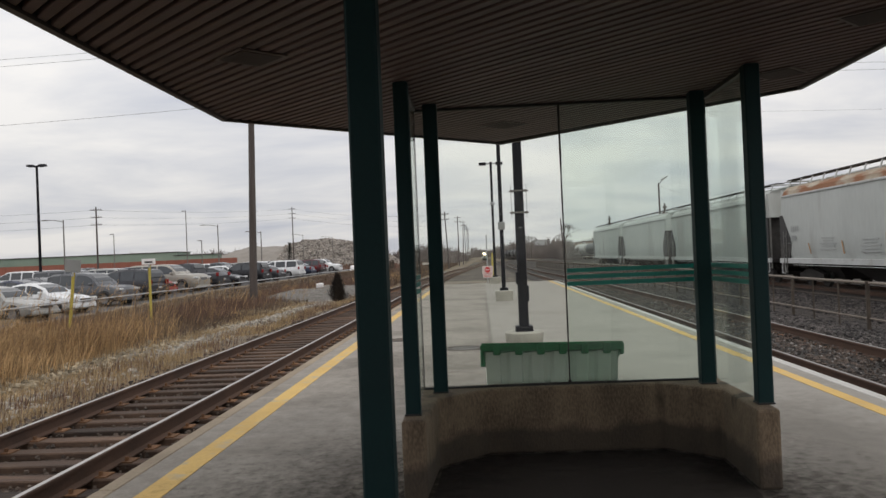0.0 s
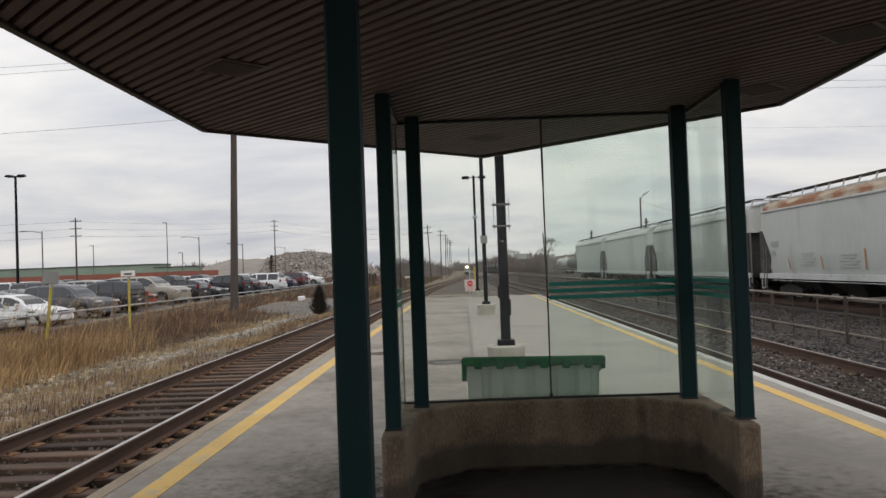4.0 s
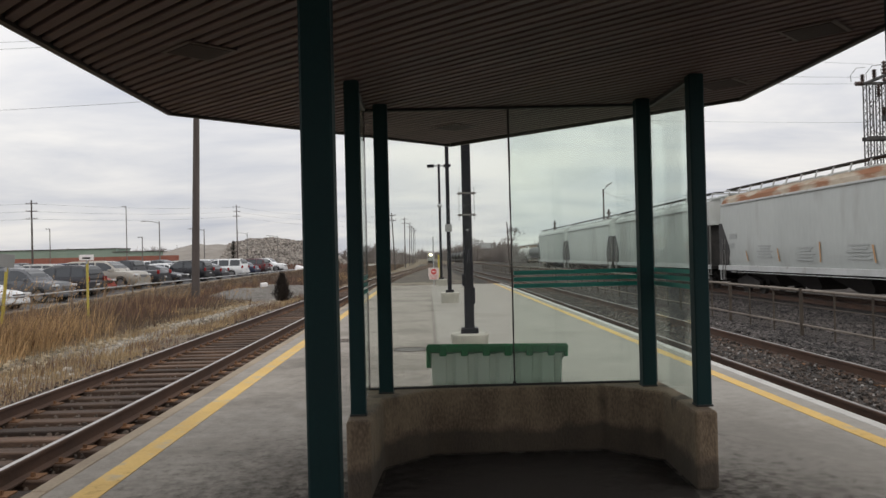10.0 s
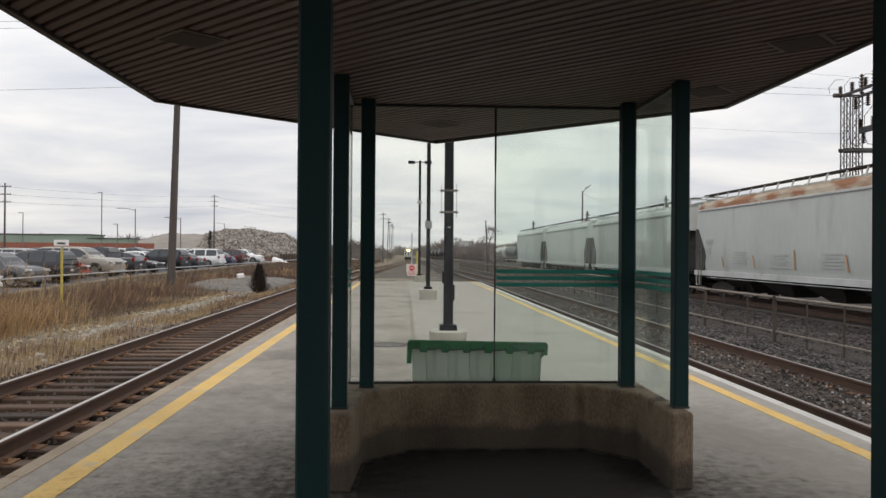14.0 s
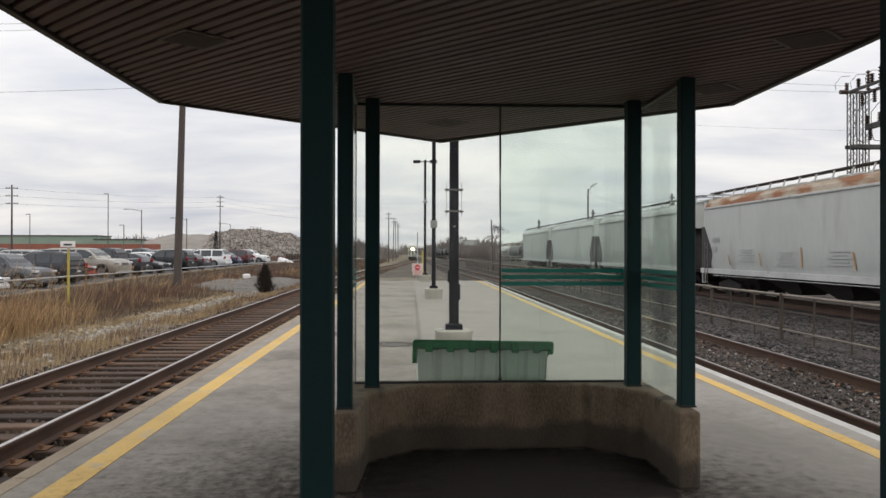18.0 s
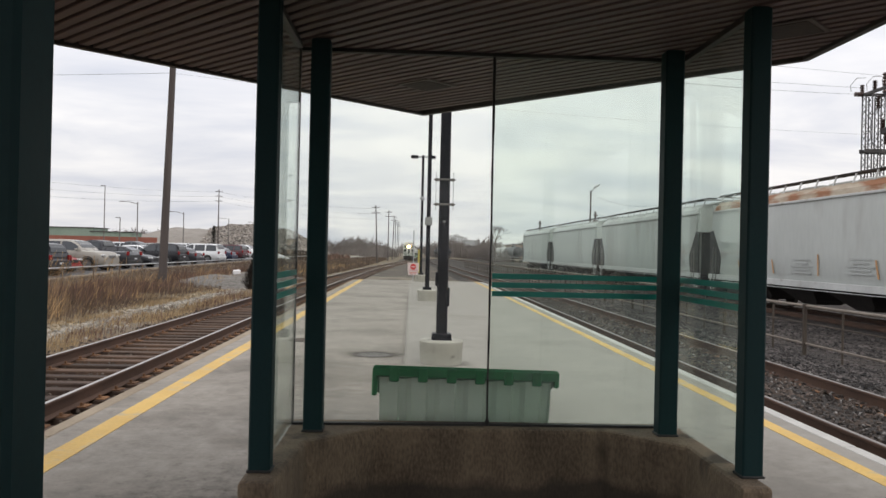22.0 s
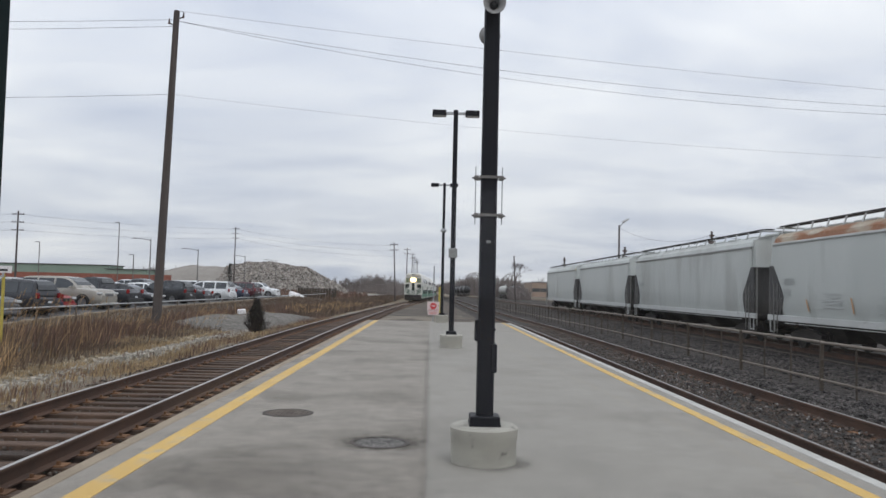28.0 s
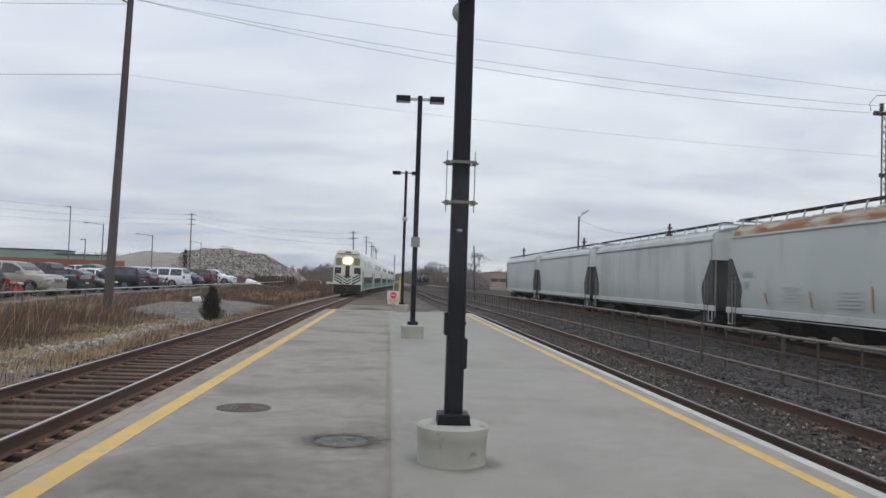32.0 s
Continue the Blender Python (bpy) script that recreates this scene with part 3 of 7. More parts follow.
# ---- mesh tools ----
class Geo:
    """Collects vertices and faces for one mesh."""

    def __init__(self):
        self.v, self.f = [], []

    def add(self, verts, faces, m=None):
        k = len(self.v)
        self.v += [tuple(m @ Vector(p)) for p in verts] if m else [tuple(p) for p in verts]
        self.f += [tuple(i + k for i in f) for f in faces]
        return self

    def box(self, x0, x1, y0, y1, z0, z1, c=0.0, m=None):
        """A box; c: chamfer of all its edges."""
        if c <= 0:
            vs = [(x, y, z) for z in (z0, z1) for y in (y0, y1) for x in (x0, x1)]
            return self.add(vs, [(0, 2, 3, 1), (4, 5, 7, 6), (0, 1, 5, 4), (2, 6, 7, 3), (0, 4, 6, 2), (1, 3, 7, 5)], m)
        c = min(c, (x1 - x0) * 0.45, (y1 - y0) * 0.45, (z1 - z0) * 0.45)
        rings = []
        for z, d in ((z0, c), (z0 + c, 0), (z1 - c, 0), (z1, c)):
            e = c
            a0, a1, b0, b1 = x0 + d, x1 - d, y0 + d, y1 - d
            rings.append([(a0 + e, b0, z), (a1 - e, b0, z), (a1, b0 + e, z), (a1, b1 - e, z), (a1 - e, b1, z), (a0 + e, b1, z), (a0, b1 - e, z), (a0, b0 + e, z)])
        return self.loft(rings, m=m)

    def loft(self, rings, cap=True, m=None, close=True):
        """Skins closed rings of equal count, from first to last."""
        n = len(rings[0])
        vs = [p for r in rings for p in r]
        fs = []
        for a in range(len(rings) - 1):
            for i in range(n if close else n - 1):
                j = (i + 1) % n
                fs.append((a * n + i, a * n + j, (a + 1) * n + j, (a + 1) * n + i))
        if cap and close:
            fs += [tuple(reversed(range(n))), tuple(range((len(rings) - 1) * n, len(rings) * n))]
        return self.add(vs, fs, m)

    def tube(self, p0, p1, r0, r1=None, seg=8, cap=True):
        r1 = r0 if r1 is None else r1
        p0, p1 = Vector(p0), Vector(p1)
        d = (p1 - p0).normalized()
        u = d.orthogonal().normalized()
        w = d.cross(u)
        rings = [[tuple(p + (u * math.cos(2 * math.pi * i / seg) + w * math.sin(2 * math.pi * i / seg)) * r) for i in range(seg)] for p, r in ((p0, r0), (p1, r1))]
        return self.loft(rings, cap)

    def lathe(self, prof, seg=16, m=None):
        """Turns a profile of (radius, z) round the z axis."""
        return self.loft([[(r * math.cos(2 * math.pi * i / seg), r * math.sin(2 * math.pi * i / seg), z) for i in range(seg)] for r, z in prof], True, m)

    def prism(self, outline, axis, a0, a1, m=None):
        """An outline of 2D points pushed along an axis from a0 to a1."""
        def put(p, a):
            return {"x": (a, p[0], p[1]), "y": (p[0], a, p[1]), "z": (p[0], p[1], a)}[axis]
        return self.loft([[put(p, a) for p in outline] for a in (a0, a1)], True, m)

    def mesh(self, name):
        me = bpy.data.meshes.new(name)
        me.from_pydata(self.v, [], self.f)
        bm = bmesh.new()
        bm.from_mesh(me)
        bmesh.ops.recalc_face_normals(bm, faces=bm.faces)
        bm.to_mesh(me)
        bm.free()
        return me

    def raw(self, name):
        me = bpy.data.meshes.new(name)
        me.from_pydata(self.v, [], self.f)
        return me


def smooth(ob, angle=35):
    ob.data.polygons.foreach_set("use_smooth", [True] * len(ob.data.polygons))
    ob.data.set_sharp_from_angle(angle=radians(angle))
    return ob


def part(name, geo, material, parent=None, label="", soft=False, kind=""):
    me = geo if isinstance(geo, bpy.types.Mesh) else geo.mesh(name)
    if not me.materials:
        me.materials.append(material)
    ob = new(name, me)
    if parent:
        ob.parent = parent
    if soft:
        smooth(ob)
    return tagged(ob, label, kind=kind)


def thing(name, m, label, category, group="", kind=""):
    ob = new(name)
    ob.empty_display_size = 0.2
    ob.matrix_world = m
    return tagged(ob, label, category, group, kind)


def bend(y):
    """How far the left track swings in toward the other past the platform."""
    return 0.0 if y <= 80 else 6.0 * (1 - math.exp(-(((y - 80) / 132.0) ** 1.5)))


def drop(y):
    """The line falls away past the platform, steeper at first."""
    return -0.0075 * max(0.0, min(y, 90.0) - 42.0) - 0.0039 * max(0.0, min(y, 700.0) - 90.0)


def siding_drop(y):
    """The freight siding stays level along the standing cars and falls past them."""
    return min(0.0, drop(y) - drop(105.0))


def fall(x, y):
    """How far the ground has fallen: with the two main tracks, with the siding, not at all in the car park."""
    main, side = drop(y), siding_drop(y)
    if x > 8.5:
        k = min(1.0, (x - 8.5) / 3.5)
        return main * (1 - k) + side * k
    left = max(0.0, min(1.0, (x + 14.0) / 4.0)) if y < 118 else max(0.0, min(1.0, (x + 60.0) / 46.0))
    return main * left


# ---- ground, tracks, platform ----
TL, TR, TF = -3.735, 5.88, 15.55      # centre lines of the platform tracks and of the freight siding
RAIL_Z, TIE_Z = -0.15, -0.325


LOT_Z = ((-20, -0.42), (34, -0.42), (51, -0.1), (75, -0.03), (118, 0.12))


def lot_z(y):
    """The car park climbs gently along the line."""
    for (a, p), (b, q) in zip(LOT_Z, LOT_Z[1:]):
        if y <= b:
            return p + (q - p) * (max(y, a) - a) / (b - a)
    return LOT_Z[-1][1]


def gz(x, y):
    """Height of the ground: a ditch between the line and the car park, flat yard on the other side."""
    pts = ((-40, -0.3), (-14.2, -0.3), (-11.5, -0.35), (-9.0, -0.55), (-7.6, -0.6), (-6.2, -0.5), (-5.4, -0.43), (-2.0, -0.45), (4.5, -0.45), (7.6, -0.43), (10.0, -0.6), (12.5, -0.66), (18.5, -0.66), (24, -0.55), (60, -0.4))
    z = pts[-1][1]
    xx = x - (bend(y) if x < 0 else 0.0)
    if xx <= pts[0][0]:
        z = pts[0][1]
    else:
        for (a, p), (b, q) in zip(pts, pts[1:]):
            if xx <= b:
                z = p + (q - p) * (xx - a) / (b - a)
                break
    if x < -12.6:
        z += (lot_z(y) - 0.06 - z) * min(1.0, (-12.6 - x) / 3.6) if y < 118 and x > -18 else 0.0
    rough = 0.05 if (-12.5 < xx < -5.6) else 0.01
    return z + fall(x, y) + rough * noise.noise((x * 0.9, y * 0.6, 0))


def grid(xs, ys, zf):
    g = Geo()
    g.v = [(x, y, zf(x, y)) for y in ys for x in xs]
    n = len(xs)
    g.f = [(j * n + i, j * n + i + 1, (j + 1) * n + i + 1, (j + 1) * n + i) for j in range(len(ys) - 1) for i in range(n - 1)]
    return g


def steps(*spans):
    out = []
    for a, b, d in spans:
        k = max(1, round((b - a) / d))
        out += [a + (b - a) * i / k for i in range(k)]
    return out + [spans[-1][1]]


gx = steps((-3000, -200, 700), (-200, -40, 20), (-40, -19, 3), (-19, -5, 0.3), (-5, 5, 1), (5, 26, 0.75), (26, 60, 6), (60, 200, 20), (200, 3000, 700))
gy = steps((-200, -10, 20), (-10, 90, 1.2), (90, 130, 4), (130, 320, 12), (320, 600, 40), (600, 4000, 500))
tagged(part("ground", grid(gx, gy, gz).raw("ground"), EARTH), "dry brown earth with dead grass beside the tracks", "ground", kind="structure")
lot = Geo()
lot.loft([[(-75, y, -0.5), (-16.35, y, -0.5), (-16.35, y, z), (-75, y, z)] for y, z in LOT_Z])
tagged(part("parking_lot", lot, ASPHALT), "grey asphalt surface of the car park", "parking lot", kind="structure")

RAIL_PROF = [(-0.07, -0.172), (0.07, -0.172), (0.07, -0.158), (0.012, -0.14), (0.010, -0.045), (0.036, -0.032), (0.036, -0.009), (0.030, -0.002), (-0.030, -0.002), (-0.036, -0.009), (-0.036, -0.032), (-0.010, -0.045), (-0.012, -0.14), (-0.07, -0.158)]
HEAD_PROF = [(-0.024, -0.003), (0.024, -0.003), (0.021, 0.0), (-0.021, 0.0)]
TRACK_Y = steps((-25, 90, 5), (90, 320, 5), (320, 900, 40))


def track(name, cx, z, label, bed, tie_cover, bed_half, headmat, bend=lambda y: 0.0, drop=drop):
    """Two rails on ties in ballast, following the bend."""
    tr = thing(name, pose(0, 0, 0), label, "railway track", kind="structure")
    for s in (-1, 1):
        g, h = Geo(), Geo()
        g.loft([[(cx + bend(y) + s * 0.7575 + a, y, z + drop(y) + b) for a, b in RAIL_PROF] for y in TRACK_Y])
        h.loft([[(cx + bend(y) + s * 0.7575 + a, y, z + drop(y) + b) for a, b in HEAD_PROF] for y in TRACK_Y])
        r = part("rail", g, RAIL, tr)
        part("rail_head", h, headmat, r, "worn rail head")
    ty = z - 0.175
    wid = bed_half
    bx = [-wid - 0.9, -wid - 0.45, -wid, -wid * 0.72, -0.8, -0.4, 0, 0.4, 0.8, wid * 0.72, wid, wid + 0.45, wid + 0.9]
    bz = [-0.24, -0.12, -0.05, -0.02, -0.05, -0.03, -0.02, -0.03, -0.05, -0.02, -0.05, -0.12, -0.24]
    ys = steps((-25, 60, 0.5), (60, 320, 6), (320, 900, 40))
    g = Geo()
    g.v = [(cx + bend(y) + a, y, ty + drop(y) + b + tie_cover + 0.02 * noise.noise((a * 3, y * 2, cx))) for y in ys for a, b in zip(bx, bz)]
    n = len(bx)
    g.f = [(j * n + i, j * n + i + 1, (j + 1) * n + i + 1, (j + 1) * n + i) for j in range(len(ys) - 1) for i in range(n - 1)]
    part("ballast", g.raw("ballast"), bed, tr, kind="stuff")
    return tr, ty


# ---- platform ----
P_END, P_START = 43.1, -24.0
E_L, E_R = -2.14, 4.47
platform = thing("platform", pose(0, 0, 0), "grey concrete island platform with stained slabs", "platform", kind="structure")
seam = 0.72
ys = [P_START, -16.5, -9, -1.5, 9.2, 16.7, 24.2, 31.7, P_END]
for a, b in zip(ys, ys[1:]):
    part("slab", Geo().box(E_L + 0.143, seam - 0.0006, a + 0.0006, b - 0.0006, -0.35, 0.0, 0.001), CONCRETE, platform)
    part("slab", Geo().box(seam + 0.0006, E_R - 0.140, a + 0.0006, b - 0.0006, -0.35, 0.0, 0.001), CONCRETE_NEW, platform)
for i in range(27):
    a = P_START + i * 2.5
    b = min(a + 2.5, P_END)
    part("kerb_stone", Geo().box(E_L, E_L + 0.14, a + 0.004, b - 0.004, -0.5, 0.0, 0.012), KERB, platform, "weathered concrete edging")
    part("edge_stone", Geo().box(E_R - 0.137, E_R, a + 0.004, b - 0.004, -0.5, 0.0, 0.012), WHITE_EDGE, platform, "white painted edging")
part("end_wall", Geo().box(E_L, E_R, P_END + 0.003, P_END + 0.2, -0.6, -0.01, 0.01), KERB, platform)
tagged(part("yellow_line", Geo().box(-1.785, -1.592, P_START, P_END - 0.1, 0.0, 0.004), YELLOW), "worn yellow safety line painted along the platform", "safety line", kind="structure")
tagged(part("yellow_line", Geo().box(4.02, 4.158, P_START, P_END - 0.1, 0.0, 0.004), YELLOW), "worn yellow safety line painted along the platform", "safety line", kind="structure")
def ramp_z(x, y):
    return -0.15 - 0.25 * min(1, (y - 43.2) / 10) + drop(y) + 0.035 * noise.noise((x, y, 3))


tagged(part("gravel_ramp", grid(steps((-2.6, 5.4, 0.5)), steps((43.27, 66, 0.8), (66, 330, 6)), ramp_z).raw("gravel_ramp"), surface("brown_cinder_path", (0.03, 0.0225, 0.0175), (0.105, 0.082, 0.062), 0.95, scale=0.35, fine=5, bump=0.5, dist=0.03, spots=(0.135, 0.107, 0.078), spot_scale=0.22, spot_at=0.56)), "brown cinder ground past the platform's end", "ground", kind="structure")
dust = grid(steps((-2.3, 4.9, 0.3)), steps((43.3, 72.0, 0.3)), lambda x, y: ramp_z(x, y) + 0.03 - 0.06 * max(0.0, min(1.5, (y - 60 + 26 * noise.noise((x * 0.5, y * 0.1, 31)) + 2.5 * x) / 6.0)))
tagged(part("dust_patch", dust.raw("dust_patch"), surface("dry_tan_dust", (0.13, 0.108, 0.08), (0.235, 0.20, 0.152), 0.95, scale=0.8, fine=7, bump=0.4, dist=0.02, spots=(0.085, 0.068, 0.05), spot_scale=0.7, spot_at=0.55)), "dry tan dust at the foot of the platform's end", "ground", kind="structure")

track_left, ty_left = track("track_1", TL, RAIL_Z, "railway track with rusty rails and brown wooden ties", BALLAST_L, -0.03, 1.45, RAIL_TOP, bend)
track_right, ty_right = track("track_2", TR, RAIL_Z, "railway track with ties half buried in grey ballast", BALLAST_R, 0.035, 1.35, RAIL_DULL)
track_freight, ty_freight = track("track_3", TF, -0.40, "freight siding in dark ballast under the hopper cars", BALLAST_R, 0.03, 1.6, RAIL, drop=siding_drop)


def manhole(x, y, r, clogged=False):
    """An iron cover in its frame; a clogged one is silted up with grit."""
    t = thing("manhole_cover", pose(x, y, 0), "round iron manhole cover silted up with pale grit" if clogged else "rusty round iron manhole cover set in the platform", "manhole cover", "platform manholes")
    rim = [[((r - a + 0.018 * noise.noise((3 * math.cos(q), 3 * math.sin(q), x + 9 * a))) * math.cos(q), (r - a + 0.018 * noise.noise((3 * math.cos(q), 3 * math.sin(q), x + 9 * a))) * math.sin(q), z) for q in [i * math.pi / 20 for i in range(40)]] for a, z in ((0.0, -0.02), (0.0, 0.005), (0.035, 0.008), (0.045, -0.02))]
    part("frame", Geo().loft(rim), IRON_DARK, t, "dark worn iron ring")
    g = Geo().lathe([(r - 0.03, -0.02), (r - 0.03, 0.003), (r - 0.05, 0.005), (0.01, 0.005)], 28)
    if clogged:
        part("lid", g, stones("gritty_cover", (0.025, 0.023, 0.021), (0.23, 0.215, 0.2), 45, dist=0.012), t, "pale grit lying on the cover")
        return
    for i in range(-4, 5):
        for j in range(-4, 5):
            if math.hypot(i, j) * 0.055 < r - 0.07:
                g.box(i * 0.055 - 0.017, i * 0.055 + 0.017, j * 0.055 - 0.017, j * 0.055 + 0.017, 0.004, 0.009)
    part("lid", g, surface("iron_lid", (0.075, 0.058, 0.046), (0.17, 0.14, 0.118), 0.85, 0.2, scale=6, fine=60), t)


manhole(-0.915, 15.48, 0.30)
manhole(0.275, 13.76, 0.287, True)

# dark stone ground across the freight side
yard = grid(steps((7.4, 12, 0.4), (12, 19, 1.0), (19, 30, 2.5)), steps((-10, 70, 1.0), (70, 330, 10)), lambda x, y: gz(x, y) + 0.05 + 0.03 * noise.noise((x * 1.7, y * 1.7, 4)))
tagged(part("yard_ground", yard.raw("yard_ground"), BALLAST_Y), "dark cinder and stone ground round the freight siding", "ground", kind="structure")

# ---- shelter ----
SOF = 2.685
CX0, CX1, CYN, CYF, CYR = -1.385, 3.06, -0.7, 6.75, 6.64
APX = 0.865
canopy = thing("platform_canopy", pose(0, 0, 0), "dark canopy with a brown slatted metal soffit and pointed ends", "canopy")
APY = 8.92
out6 = [(CX0, CYN), (APX, CYN - 2.1), (CX1, CYN), (CX1, CYR), (APX, APY), (CX0, CYF)]


def inset(d):
    return [(CX0 + d, CYN + d * 0.4), (APX, CYN - 2.1 + d * 1.2), (CX1 - d, CYN + d * 0.4), (CX1 - d, CYR - d * 0.4), (APX, APY - d * 1.2), (CX0 + d, CYF - d * 0.4)]


part("roof", Geo().loft([[(x, y, z) for x, y in inset(d)] for d, z in ((0.0, SOF + 0.30), (0.0, SOF + 0.34), (0.5, SOF + 0.44))]), ROOFING, canopy)
part("soffit_backing", Geo().prism(inset(0.05), "z", SOF + 0.06, SOF + 0.08), SOFFIT_GAP, canopy)
for (a, b) in zip(out6, out6[1:] + out6[:1]):
    d = (Vector(b) - Vector(a)).normalized()
    nn = Vector((d.y, -d.x))
    q = [Vector(a), Vector(b), Vector(b) - nn * 0.04, Vector(a) - nn * 0.04]
    part("fascia", Geo().loft([[(p.x, p.y, z) for p in q] for z in (SOF - 0.018, SOF + 0.30)]), FASCIA, canopy)
R2 = math.sqrt(0.5)
hexa = [((x + y) * R2, (x - y) * R2) for x, y in inset(0.044)]      # the slats run diagonally, along x = -y


def across(uc):
    """Where a line across the soffit meets its rim."""
    vs = [va + (vb - va) * (uc - ua) / (ub - ua) for (ua, va), (ub, vb) in zip(hexa, hexa[1:] + hexa[:1]) if (ua - uc) * (ub - uc) < 0]
    return (min(vs), max(vs)) if len(vs) == 2 else None


u = min(p[0] for p in hexa) + 0.01
while u < max(p[0] for p in hexa) - 0.08:
    prof_ = [(u + 0.004, SOF), (u + 0.052, SOF), (u + 0.057, SOF + 0.005), (u + 0.057, SOF + 0.028), (u + 0.053, SOF + 0.028), (u + 0.053, SOF + 0.006), (u + 0.004, SOF + 0.006), (u + 0.004, SOF + 0.028), (u, SOF + 0.028), (u, SOF + 0.005)]
    ends = [across(q[0]) for q in prof_]
    if all(ends):
        part("slat", Geo().loft([[(e[k], q[0], q[1]) for e, q in zip(ends, prof_)] for k in (0, 1)], True, pose(0, 0, 0, 0, 0, -45)), SOFFIT, canopy)
    u += 0.085
for fx, fy in ((-0.62, 4.9), (2.69, 4.73), (0.87, 7.7), (2.68, 6.06)):
    lt = thing("soffit_light", pose(fx, fy, SOF, 0, 0, 45), "flat square light fixture flush in the canopy soffit", "ceiling light", "soffit lights")
    part("housing", Geo().box(-0.15, 0.15, -0.15, 0.15, -0.010, 0.0, 0.004), FIXTURE, lt)
    part("lens", Geo().box(-0.125, 0.125, -0.125, 0.125, -0.0135, -0.0095, 0.001), DIFFUSER, lt)


def post(x, y, z0, w=0.11):
    p = thing("shelter_post", pose(x, y, z0), "dark teal painted square steel post under the canopy", "post", "shelter posts")
    part("shaft", Geo().box(-w / 2, w / 2, -w / 2, w / 2, 0, SOF - z0, 0.008), GREEN_POST, p)
    part("shoe", Geo().box(-w / 2 - 0.006, w / 2 + 0.006, -w / 2 - 0.006, w / 2 + 0.006, 0, 0.012, 0.003), SEAL, p)
    return p


WT = 0.503
for x, y, z in ((0.252, 3.12, 0), (2.212, 3.12, 0), (0.126, 5.765, WT), (2.386, 5.765, WT), (0.264, 6.598, WT), (2.257, 6.598, WT)):
    post(x, y, z, 0.104 if z == 0 else (0.098 if y < 6 else 0.106))
wall_shelter = Geo()
outer = [(0.06, 5.57), (0.06, 6.90), (2.42, 6.90), (2.42, 5.57)]
inner = [(2.275, 5.57), (2.285, 6.32), (1.93, 6.68), (0.62, 6.68), (0.255, 6.32), (0.215, 5.57)]
ring = outer + inner
wall_shelter.prism(ring, "z", 0.0, WT - 0.0)
wn_, wl_ = WALL_CONC.node_tree.nodes, WALL_CONC.node_tree.links
wb_ = wn_["Principled BSDF"]
w_old = wb_.inputs["Base Color"].links[0].from_socket
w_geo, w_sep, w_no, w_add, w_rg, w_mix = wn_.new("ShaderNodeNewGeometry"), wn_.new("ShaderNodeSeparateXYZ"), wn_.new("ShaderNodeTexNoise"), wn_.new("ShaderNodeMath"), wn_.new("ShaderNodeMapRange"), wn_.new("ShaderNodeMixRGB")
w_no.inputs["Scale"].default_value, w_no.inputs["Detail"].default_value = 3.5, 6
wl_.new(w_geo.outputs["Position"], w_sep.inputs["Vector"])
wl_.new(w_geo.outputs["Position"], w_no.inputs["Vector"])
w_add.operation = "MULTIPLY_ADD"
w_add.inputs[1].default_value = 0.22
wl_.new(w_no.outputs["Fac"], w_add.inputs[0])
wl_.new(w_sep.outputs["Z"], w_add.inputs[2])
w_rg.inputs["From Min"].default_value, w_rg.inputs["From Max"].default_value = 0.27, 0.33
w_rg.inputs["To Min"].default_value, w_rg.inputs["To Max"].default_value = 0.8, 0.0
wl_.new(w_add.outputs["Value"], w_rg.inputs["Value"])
w_mix.inputs["Color2"].default_value = (0.04, 0.032, 0.025, 1)      # darker foot of the wall, with a noisy edge
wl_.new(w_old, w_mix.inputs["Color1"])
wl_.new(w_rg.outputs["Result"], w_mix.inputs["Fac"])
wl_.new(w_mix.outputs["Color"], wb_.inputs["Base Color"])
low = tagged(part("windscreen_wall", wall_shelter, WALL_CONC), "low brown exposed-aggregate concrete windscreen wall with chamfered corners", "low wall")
bv = low.modifiers.new("edges", "BEVEL")
bv.width, bv.segments, bv.limit_method = 0.022, 2, "ANGLE"
# floor colour holds dirt and the shade under canopy and wall
tagged(part("shelter_floor", Geo().prism([(0.27, 5.45), (2.25, 5.45), (2.262, 5.6), (2.27, 6.31), (1.925, 6.665), (0.625, 6.665), (0.27, 6.31), (0.25, 5.6)], "z", -0.002, 0.0015), SHELTER_FLOOR), "worn floor darkened by painted shade inside the windscreen", "floor", kind="structure")


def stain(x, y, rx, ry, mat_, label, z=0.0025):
    """A dark film on the platform."""
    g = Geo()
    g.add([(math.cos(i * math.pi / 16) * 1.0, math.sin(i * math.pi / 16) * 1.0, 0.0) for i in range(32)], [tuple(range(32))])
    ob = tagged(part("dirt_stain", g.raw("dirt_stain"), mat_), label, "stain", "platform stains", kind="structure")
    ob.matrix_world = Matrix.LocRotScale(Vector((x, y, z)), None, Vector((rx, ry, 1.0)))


# this film paints the shelter's shade together with trodden dirt
stain(1.25, 5.45, 1.6, 2.3, GRIME_AND_SHADE, "trodden dirt with painted shade in and before the windscreen", 0.0027)
stain(0.71, 20.0, 0.07, 15.0, GRIME_SEAM, "grey dirt along the slab joint", 0.0032)
stain(-0.5, 12.0, 1.5, 2.2, GRIME_FAINT, "grey dirt film on the platform", 0.0037)
stain(0.6, 9.6, 2.2, 1.8, GRIME_FAINT, "grey dirt film on the platform", 0.0042)
stain(0.275, 13.76, 0.52, 0.48, GRIME_RING, "dark dirt round the manhole cover", 0.0047)
stain(1.3, 12.95, 0.42, 0.4, GREY_FILM, "grey film round the pole footing", 0.0052)
